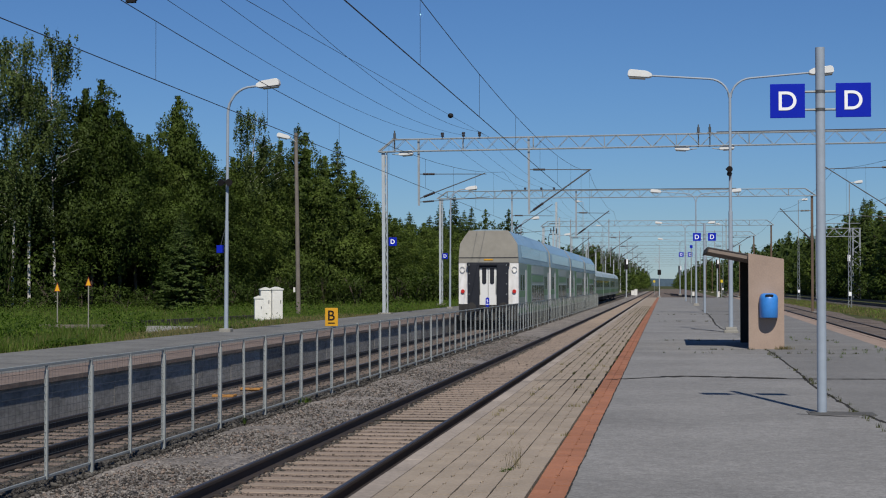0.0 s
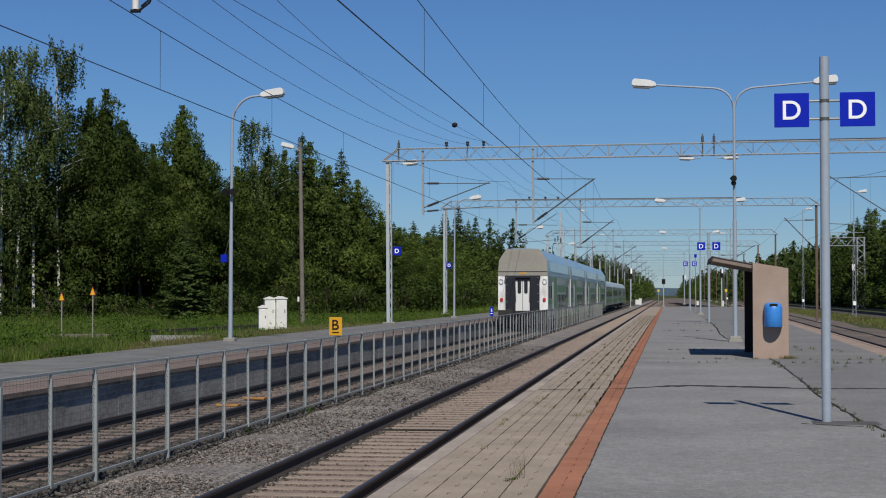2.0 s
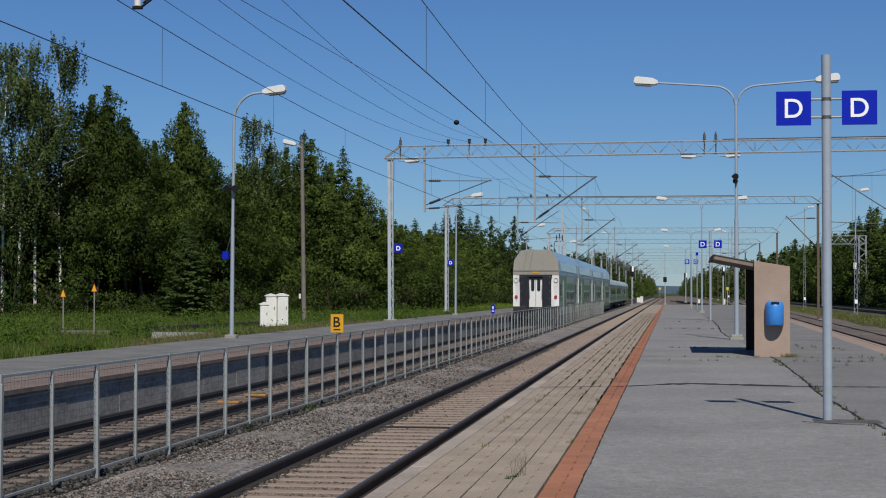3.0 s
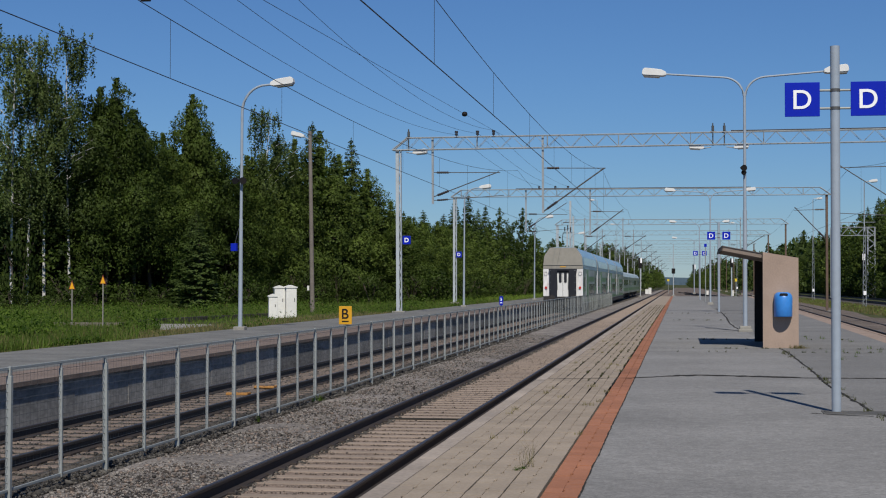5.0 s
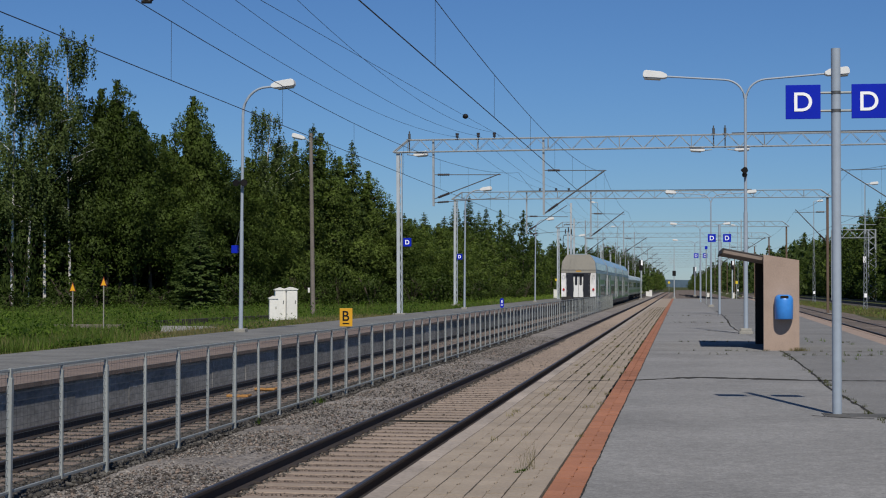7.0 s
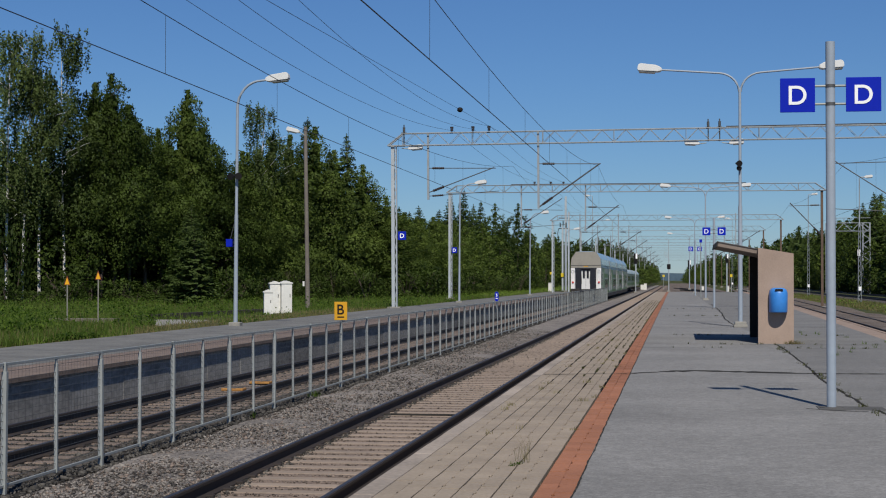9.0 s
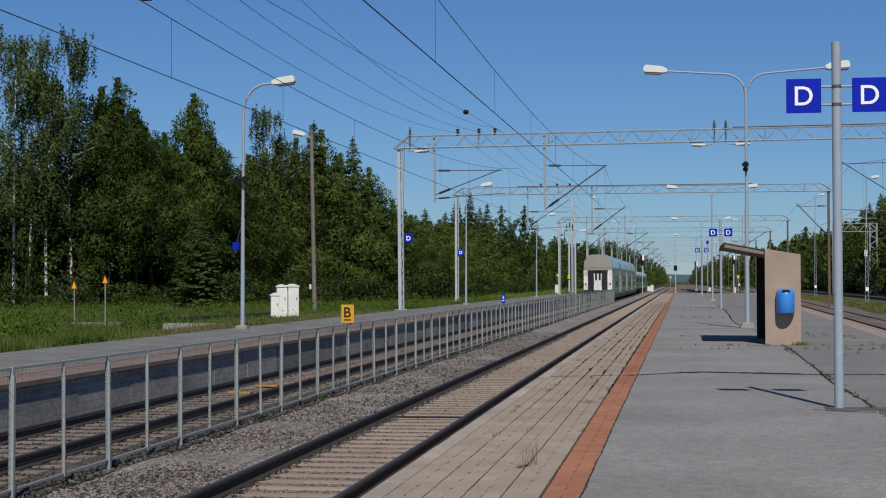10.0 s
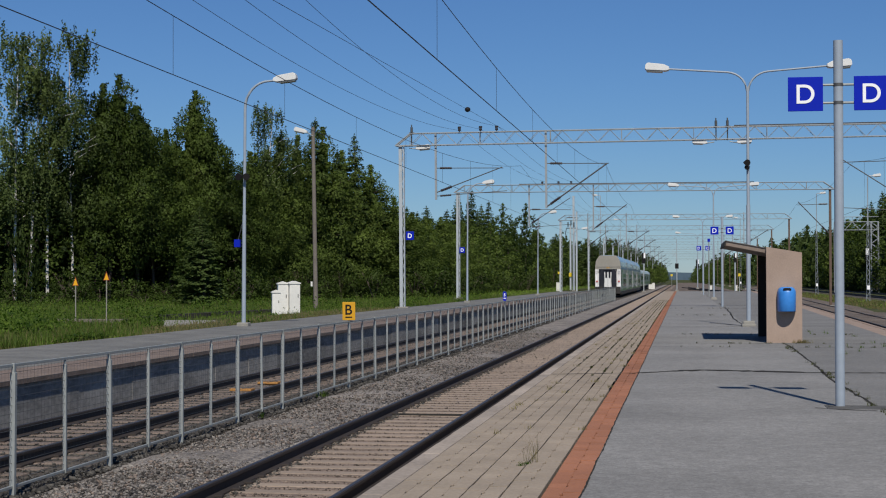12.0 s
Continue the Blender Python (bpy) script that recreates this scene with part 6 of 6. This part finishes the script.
# ---- loose stone along the track ----
def stones(name, n, area, size, seed, label, mat):
    """Sharp-edged stones: squashed, jittered octahedra, one island each."""
    r = np.random.default_rng(seed)
    base = area(r, n)
    o = np.array([(1, 0, 0), (0, 1, 0), (-1, 0, 0), (0, -1, 0), (0, 0, 1), (0, 0, -1)], float)
    s = size * r.lognormal(0, 0.35, n)
    v = o[None] * r.uniform(0.55, 1.2, (n, 6, 1)) + r.normal(0, 0.16, (n, 6, 3))
    v *= s[:, None, None] * r.uniform(0.6, 1.1, (n, 1, 3))
    e1 = r.normal(size=(n, 3))
    e1 /= np.linalg.norm(e1, axis=1, keepdims=True)
    e2 = np.cross(e1, r.normal(size=(n, 3)))
    e2 /= np.linalg.norm(e2, axis=1, keepdims=True)
    turn = np.stack([e1, e2, np.cross(e1, e2)], 1)
    v = np.einsum("nij,njk->nik", v, turn) * [1, 1, 0.75] + base[:, None]
    f = np.array([(0, 1, 4), (1, 2, 4), (2, 3, 4), (3, 0, 4), (1, 0, 5), (2, 1, 5), (3, 2, 5), (0, 3, 5)])
    idx = (f[None] + 6 * np.arange(n)[:, None, None]).reshape(-1).astype(np.int32)
    me = bpy.data.meshes.new(name)
    me.vertices.add(6 * n)
    me.vertices.foreach_set("co", v.astype(np.float32).ravel())
    me.loops.add(len(idx))
    me.loops.foreach_set("vertex_index", idx)
    k = len(idx) // 3
    me.polygons.add(k)
    me.polygons.foreach_set("loop_start", np.arange(0, 3 * k, 3, dtype=np.int32))
    me.polygons.foreach_set("loop_total", np.full(k, 3, dtype=np.int32))
    me.update()
    me.validate()
    me.materials.append(mat)
    return tagged(new(name, me), label, "gravel", kind="stuff")


def strip_area(x0, x1, y0, y1, z, power=1.8):
    def area(r, n):
        y = y0 + (y1 - y0) * r.uniform(0, 1, n) ** power
        x = r.uniform(x0, x1, n)
        return np.stack([x, y, np.array([z(q) for q in x]) if callable(z) else np.full(n, z)], 1)
    return area


MIDZ = lambda x: float(np.interp(x, (-7.12, -6.7, -6.2, -5.75, -5.3), (-0.69, -0.655, -0.655, -0.69, -0.715)))
stones("ballast_stones", 22000, strip_area(-7.05, -5.30, 12, 75, MIDZ, 2.0), 0.021, 1, "loose grey crushed stones beside the rail", M_STONE)
stones("brown_ballast_stones", 7000, strip_area(-7.0, -5.28, 12, 70, MIDZ, 2.1), 0.024, 6, "loose brownish crushed stones beside the rail", M_STONE_WARM)
stones("edge_gravel", 7000, strip_area(-7.48, -7.10, 12, 90, -0.675), 0.031, 2, "dark coarse stones heaped under the fence", M_STONE_DARK)
stones("far_side_stones", 5000, strip_area(-8.45, -7.2, 14, 80, -0.735), 0.025, 3, "dark stones on the far ballast", M_STONE_DARK)


def left_bed(r, n):
    k = (110 * r.uniform(0, 1, n) ** 1.3).astype(int)
    y = 14.575 + k * 0.61 + r.normal(0, 0.075, n)
    return np.stack([LEFT + r.uniform(-1.4, 1.6, n), y, np.full(n, -0.728)], 1)


stones("oily_crib_stones", 9500, left_bed, 0.024, 7, "dark stones between the brown sleepers", M_STONE_DARK)


def between_sleepers(r, n):
    k = (150 * r.uniform(0, 1, n) ** 1.4).astype(int)
    y = 10.305 + k * 0.61 + r.normal(0, 0.055, n)
    x = NEAR + r.uniform(-0.72, 0.74, n)
    return np.stack([x, y, np.full(n, -0.726)], 1)


stones("crib_stones", 9000, between_sleepers, 0.018, 4, "small stones lying between the sleepers", M_STONE_WARM)


def by_rail(r, n):
    side = r.integers(0, 2, n)
    x = NEAR + np.where(side == 0, -0.66, 0.66) + r.normal(0, 0.05, n)
    return np.stack([x, 11 + 60 * r.uniform(0, 1, n) ** 1.7, np.full(n, -0.722)], 1)


stones("rail_side_stones", 5000, by_rail, 0.026, 5, "dark stones along the foot of the rails", M_STONE_DARK)


# ---- cracks and weeds of the platform ----
def crack(name, pts, width, seed, label, z=0.005, stray=0.012):
    """A dirt-filled crack: a ragged ribbon along points on the deck."""
    r = random.Random(seed)
    line = []
    for (xa, ya), (xb, yb) in zip(pts, pts[1:]):
        n = max(2, int(math.hypot(xb - xa, yb - ya) / 0.12))
        for i in range(n):
            u = i / n
            line.append((xa + (xb - xa) * u, ya + (yb - ya) * u))
    line.append(pts[-1])
    vs, fs, off = [], [], 0.0
    for i, (x, y) in enumerate(line):
        xa, ya = line[max(0, i - 1)]
        xb, yb = line[min(len(line) - 1, i + 1)]
        d = Vector((xb - xa, yb - ya)).normalized()
        off = off * 0.85 + r.uniform(-stray, stray)
        w = width * r.uniform(0.35, 1.3) / 2
        zz = z
        vs += [(x - d.y * (off - w), y + d.x * (off - w), zz), (x - d.y * (off + w), y + d.x * (off + w), zz)]
        if i:
            k = 2 * i
            fs.append((k - 2, k, k + 1, k - 1))
    return tagged(new(name, raw(name, vs, fs, M_CRACK)), label, "crack", kind="structure")


crack("crack_cross", [(-0.8, 29.2), (-0.1, 29.9), (0.3, 30.3), (1.3, 30.0), (2.2, 29.6), (4.0, 29.7), (5.2, 29.9)], 0.20, 1, "dark dirt-filled joint across the platform")
crack("crack_wide", [(0.0, 30.0), (0.35, 30.25), (0.9, 30.1), (1.5, 29.95), (2.15, 29.7)], 0.36, 8, "broad dark tarred stretch of the joint", z=0.006)
crack("crack_pavers", [(-2.3, 28.6), (-1.6, 28.9), (-0.85, 29.1)], 0.09, 2, "dark joint across the pavers")
crack("crack_long", [(2.60, 43.1), (2.60, 38.0), (2.55, 33.0), (2.46, 28.5), (2.47, 26.5), (2.5, 24.0), (2.52, 22.2), (2.75, 19.5), (3.1, 16.0)], 0.055, 3, "long wavering crack with weeds")
crack("crack_long_far", [(2.25, 58.5), (2.1, 64.0), (2.15, 72.0), (2.32, 82.0), (2.40, 94.0), (2.42, 110.0)], 0.07, 4, "wavering crack running to the lamp posts")
crack("crack_shelter", [(1.0, 62.0), (1.5, 60.5), (2.2, 58.6)], 0.10, 5, "thin crack beside the lamp foot")
bm = bmesh.new()
box(bm, 1.86, 21.45, -0.01, 2.72, 22.05, 0.006, 0.003)
tagged(part("asphalt_patch", bm, M_PATCH), "dark patch round the sign pole", "patch", kind="structure")
crack("crack_branch", [(1.7, 21.6), (2.0, 21.4), (2.45, 21.2)], 0.05, 6, "short crack at the pole")
crack("crack_red_line", [(-0.80, 8.0), (-0.80, 60.0), (-0.80, 130.0)], 0.016, 7, "dirt and moss along the red pavers", stray=0.003)
for i, y in enumerate((40.3, 42.6, 49.4, 57.5, 75.0, 92.0, 101.0)):
    crack("joint_%d" % (i + 1), [(-0.78, y), (0.2, y + 0.1), (1.6, y + 0.05), (2.2, y), (4.6, y + 0.2), (5.3, y + 0.25)], 0.05 if i < 3 else 0.09, 20 + i, "thin dirt-filled joint across the asphalt")


def weed_tufts(name, spots, mat, seed, label, height=0.06, blades_each=30, spread=0.05, wide=0.003, along=1.0):
    """Small weed tufts at spots (x, y, size)."""
    r = np.random.default_rng(seed)
    rows = []
    for x, y, s in spots:
        n = int(blades_each * s)
        rows.append(np.stack([x + r.normal(0, spread * s, n), y + r.normal(0, spread * s * along, n), np.full(n, 0.0)], 1))
    pts = np.concatenate(rows)
    return blades(name, len(pts), lambda rr, n: pts, height, mat, seed, label, lean=0.8, wide=wide)


# ---- signals, masts and boards further down the line ----
def signal(x, y, zb, h, label, lean=False, size=1.0):
    t = thing("railway_signal", pose(x, y, zb), label, "railway signal", "light signals")
    bm = bmesh.new()
    tube(bm, [(0, 0, 0), (0, 0, h)], 0.09, 10)
    part("mast", bm, M_MAST, t)
    bm = bmesh.new()
    box(bm, -0.33 * size, -0.14, h - 1.9 * size, 0.33 * size, -0.10, h if not lean else h - 0.95, 0.02)
    part("lamp_board", bm, M_BLACK, t, "black light board")
    bm = bmesh.new()
    box(bm, 0.0, -0.165, h - 0.95 * size, 0.32 * size, -0.142, h - 0.02, 0.005)
    part("top_board", bm, M_WHITE, t) if not lean else bm.free()
    for z in (h - 1.65 * size, h - 1.25 * size):
        bm = bmesh.new()
        tube(bm, [(0, -0.14, z), (0, -0.26, z)], 0.11 * size, 12)
        part("lamp_hood", bm, M_BLACK, t)
    if lean:
        bm = bmesh.new()
        tube(bm, [(0, 0, h), (0, 0, h + 3.6)], 0.06, 8)
        for k in range(3):
            tube(bm, [(-0.9, 0, h + 0.7 + 0.4 * k), (0, 0, h + 0.1 + 0.3 * k)], 0.04, 6)
        part("stay", bm, M_MAST, t)
    bm = bmesh.new()
    box(bm, -0.3, -0.3, -0.3, 0.3, 0.3, 0.1)
    part("foot", bm, M_FOOT, t)


signal(-6.95, 291, -0.6, 6.9, "black and white light signal beside the track")
signal(-1.1, 300, -0.5, 5.9, "dark light signal with stay bars", True)
signal(3.05, 345, -0.5, 6.2, "black and white light signal between the tracks")
signal(7.0, 222, -0.6, 5.7, "black and white light signal beyond the shelter", size=0.62)


def board_post(x, y, zb, h, w, hh, mat, label, category="sign"):
    t = thing("line_board", pose(x, y, zb), label, category, "small line-side boards")
    bm = bmesh.new()
    tube(bm, [(0, 0, 0), (0, 0, h)], 0.045, 8)
    part("post", bm, M_GALV, t)
    bm = bmesh.new()
    box(bm, -w / 2, -0.08, h - hh, w / 2, -0.05, h, 0.01)
    part("plate", bm, mat, t)


board_post(-2.35, 345, -0.5, 3.1, 0.45, 0.45, M_LEMON, "yellow board on a post by the track")
board_post(7.0, 205, -0.6, 2.9, 0.28, 0.36, M_LEMON, "yellow board on a post beside the signal")
board_post(-17.6, 232, -0.2, 2.9, 0.45, 0.35, M_LEMON, "small yellow flag board behind the platform")
board_post(2.40, 152, 0.0, 5.4, 0.25, 0.3, M_BLUE, "thin post with a small blue plate")
for x, y, h, w in ((-17.5, 229, 1.3, 0.6), (-6.2, 345, 1.3, 0.6), (-7.0, 352, 1.0, 0.7), (5.6, 330, 0.8, 0.45), (8.9, 150, 1.9, 0.42), (9.6, 300, 1.0, 0.5)):
    t = thing("relay_cabinet", pose(x, y, -0.6 if x > -10 else -0.2), "pale grey equipment cabinet beside the line", "cabinet", "white line-side cabinets")
    bm = bmesh.new()
    box(bm, -w / 2, -0.25, 0, w / 2, 0.25, h, 0.02)
    part("body", bm, M_CABINET, t)
    bm = bmesh.new()
    box(bm, -w / 2 - 0.04, -0.29, h, w / 2 + 0.04, 0.29, h + 0.06, 0.01)
    part("roof", bm, M_CABINET, t)

# switch masts behind the platform end
t = thing("switch_mast", pose(-16.45, 246, -0.3), "group of pale masts with line switches on top", "mast")
for x, h, w in ((-0.50, 10.2, 0.13), (-0.02, 14.6, 0.15), (0.43, 12.2, 0.13)):
    bm = bmesh.new()
    box(bm, x - w, -0.15, 0, x + w, 0.15, h, 0.02)
    part("mast", bm, M_MAST, t)
for k in range(3):
    insulator(t, (-0.85 + 0.45 * k, -0.25, 9.9 + 0.3 * (k % 2)), (-0.85 + 0.45 * k, -0.25, 10.6 + 0.3 * (k % 2)), 0.09)
for z in (9.7, 11.3):
    bm = bmesh.new()
    box(bm, -1.1, -0.07, z - 0.07, 0.6, 0.07, z + 0.07)
    part("cross_arm", bm, M_GALV_DARK, t)
bm = bmesh.new()
tube(bm, [(-1.1, -0.1, 9.7), (-1.25, -0.1, 8.9), (-1.1, -0.1, 8.3)], 0.05, 6)
part("switch_rod", bm, M_INSUL, t)
bm = bmesh.new()
box(bm, -0.75, -0.30, 2.3, -0.35, -0.17, 2.9, 0.02)
part("control_box", bm, M_LEMON, t, "yellow control box")


def lamp_mast(x, y, zb, h, s, label):
    """A thin lattice mast with a lamp on a short arm."""
    t = thing("lamp_mast", pose(x, y, zb), label, "lamp mast", "lattice lamp masts")
    bm = bmesh.new()
    for u in (-1, 1):
        for v in (-1, 1):
            tube(bm, [(u * 0.17, v * 0.17, 0), (u * 0.08, v * 0.08, h * 0.62)], 0.017, 5)
    n = 16
    for k in range(n):
        a, b = k / n, (k + 1) / n
        wa, wb = 0.17 - 0.09 * a, 0.17 - 0.09 * b
        for v in (-1, 1):
            tube(bm, [(-wa if k % 2 else wa, v * wa, a * h * 0.62), (wb if k % 2 else -wb, v * wb, b * h * 0.62)], 0.014, 4, caps=False)
    part("lattice", bm, M_TRUSS, t)
    bm = bmesh.new()
    tube(bm, [(0, 0, h * 0.6), (0, 0, h - 0.1), (s * 0.15, 0, h), (s * 0.5, 0, h)], 0.05, 8)
    part("top_pole", bm, M_MAST, t)
    lamp_head(t, s * 0.45, h, s, 5)
    bm = bmesh.new()
    box(bm, -0.14, -0.26, 1.2, 0.14, -0.235, 1.6)
    part("white_plate", bm, M_WHITE, t)


lamp_mast(18.8, 234, -0.65, 14.4, 1, "thin lattice mast with a lamp beside goods tracks")
lamp_mast(18.37, 166, -0.65, 12.6, 1, "lattice mast with a lamp beside goods tracks")
lamp_mast(-13.2, 262, -0.3, 15.5, -1, "thin lattice mast with a lamp behind the train")
lamp_mast(-12.6, 330, -0.3, 14.0, -1, "thin lattice mast far along the line")
lamp_mast(11.5, 330, -0.6, 14.5, -1, "thin lattice mast beyond the platform")

# signal bridge over the goods tracks
t = thing("signal_bridge", pose(0, 262, -0.6), "galvanised lattice signal bridge over goods tracks", "signal bridge")
lx = 30.05
bm = bmesh.new()
for u in (-0.55, 0.55):
    for v in (-0.5, 0.5):
        box(bm, lx + u - 0.05, v - 0.05, 0, lx + u + 0.05, v + 0.05, 11.2)
for k in range(13):
    a, b = k * 0.86, (k + 1) * 0.86
    for v in (-0.5, 0.5):
        tube(bm, [(lx + (-0.55 if k % 2 else 0.55), v, a), (lx + (0.55 if k % 2 else -0.55), v, b)], 0.04, 5, caps=False)
part("lattice_leg", bm, M_TRUSS, t)
bm = bmesh.new()
for v in (-0.5, 0.5):
    for z in (9.9, 11.2, 12.0):
        tube(bm, [(24.2, v, z), (lx + 0.6, v, z)], 0.06 if z < 12 else 0.035, 6)
    for k in range(5):
        x0 = 24.2 + k * 1.2
        tube(bm, [(x0, v, 9.9 if k % 2 else 11.2), (x0 + 1.2, v, 11.2 if k % 2 else 9.9)], 0.035, 5, caps=False)
        tube(bm, [(x0, v, 11.2), (x0, v, 12.0)], 0.025, 5, caps=False)
part("bridge_beam", bm, M_TRUSS, t)
bm = bmesh.new()
for u in (-0.4, 0.4):
    for v in (-0.4, 0.4):
        box(bm, 24.2 + u - 0.05, v - 0.05, 0, 24.2 + u + 0.05, v + 0.05, 11.2)
part("bridge_leg", bm, M_TRUSS, t)
bm = bmesh.new()
box(bm, 28.55, -0.7, 5.0, 29.15, -0.6, 5.95)
part("signal_board", bm, M_BLACK, t)
bm = bmesh.new()
box(bm, 28.6, -0.72, 6.0, 29.1, -0.62, 7.0)

part("white_board", bm, M_WHITE, t)


# ---- single pavers ----
ROWS_GREY = [(-2.262 + 0.1525 * i + (-0.0028 if i % 2 else 0.0028), 0.146) for i in range(8)]
ROWS_RED = [(-1.029 + 0.152 * i + (-0.0022 if i % 2 else 0.0022), 0.147) for i in range(2)]
lay_pavers("paver", ROWS_GREY, M_PAVER, 11.0 - 0.285 * 100, 19.5, 130.0, 0.285, 3)
lay_pavers("red_paver", ROWS_RED, M_PAVER_RED, 11.0 - 0.285 * 100, 26.0, 130.0, 0.285, 4)
bm = bmesh.new()
box(bm, -2.34, 130.2, -0.05, -1.106, END, -0.004)
part("far_paving", bm, M_PAVER, pave)
bm = bmesh.new()
box(bm, -1.104, 130.2, -0.05, -0.806, END, -0.004)
part("far_red_line", bm, M_PAVER_RED, pave)


# dirt and moss that fills stretches of the joints
rd = random.Random(44)
vs, fs = [], []
for i in range(620):
    x = ROWS_GREY[(1, 3, 5, 7, 3, 5, 7, 7)[rd.randrange(8)]][0] + 0.076 + rd.uniform(-0.004, 0.004)
    y, ln = 24 + 100 * rd.random() ** 0.9, rd.uniform(0.15, 1.3)
    k, n = len(vs), 4
    for j in range(n + 1):
        w = rd.uniform(0.005, 0.017) * (0.3 if j in (0, n) else 1.0)
        vs += [(x - w, y + ln * j / n, 0.0045), (x + w, y + ln * j / n, 0.0045)]
    fs += [(k + 2 * j, k + 2 * j + 1, k + 2 * j + 3, k + 2 * j + 2) for j in range(n)]
tagged(part("joint_dirt", raw("joint_dirt", vs, fs, M_CRACK), None, pave, "dark dirt and moss in the joints"), kind="stuff")


# ---- weeds ----
def rand_spots(n, fx, fy, seed, lo=0.4, hi=1.2):
    r = random.Random(seed)
    return [(fx(r), fy(r), r.uniform(lo, hi)) for _ in range(n)]


weed_tufts("joint_weeds", [(x, y, s) for k, yy in enumerate((40.3, 42.6, 49.4, 75.0, 92.0)) for x, y, s in rand_spots(12, lambda r: r.uniform(-0.7, 5.2), lambda r: yy + r.uniform(-0.05, 0.15), 60 + k, 0.3, 0.9)], M_WEED, 11, "small weeds growing in the joints", 0.06)
weed_tufts("crack_weeds", rand_spots(34, lambda r: 2.52 + r.uniform(-0.06, 0.06), lambda r: 15 + 28 * r.random(), 71, 0.25, 0.8), M_WEED, 12, "small weeds along the long crack", 0.06)
weed_tufts("paver_weeds", rand_spots(90, lambda r: ROWS_GREY[r.randrange(8)][0] + 0.076, lambda r: 16 + 100 * r.random() ** 1.2, 72, 0.2, 0.8), M_DRY, 13, "dry weeds between the pavers", 0.055)
weed_tufts("paver_greens", rand_spots(330, lambda r: ROWS_GREY[(1, 3, 5, 7, 3, 5, 7, 4, 6)[r.randrange(9)]][0] + 0.076, lambda r: 27 + 100 * r.random() ** 0.9, 73, 0.15, 1.0), M_WEED, 14, "dark green weeds between the pavers", 0.04, 30, 0.014, 0.003, 9.0)
weed_tufts("tall_weed", [(-1.42, 15.0, 0.9), (-1.40, 15.15, 0.7), (-1.36, 14.9, 0.5)], M_DRY, 15, "dry tall weed at the red line", 0.26, 15, 0.04, 0.0016)
weed_tufts("moss_tuft", [(-1.44, 14.75, 1.0), (-1.46, 14.6, 0.5)], M_HERB, 16, "yellow-green tuft between pavers", 0.03, 40, 0.03)
weed_tufts("platform_weeds", rand_spots(26, lambda r: r.uniform(3.3, 5.6), lambda r: r.uniform(30, 52), 74, 0.3, 1.0), M_GRASS, 17, "weeds on the platform's far side", 0.09)
weed_tufts("shelter_weeds", rand_spots(14, lambda r: r.uniform(2.85, 3.3), lambda r: 43.1 + r.uniform(-0.10, 0.03), 75, 0.4, 1.0), M_DRY, 18, "dry weeds at the shelter's foot", 0.10)
weed_tufts("fence_weed", [(-7.17, 31.6, 1.2), (-7.15, 31.9, 0.6), (-7.1, 26.7, 0.4)], M_HERB, 19, "yellow-green weed at the foot of the fence", 0.12, 40, 0.05, 0.006).location.z = -0.66


# ---- what moves ----
def motions():
    for t, ahead in cars:
        walk(t, [(s, pose(LEFT, y + ahead, RAIL)) for s, y in TRAIN])


motions()
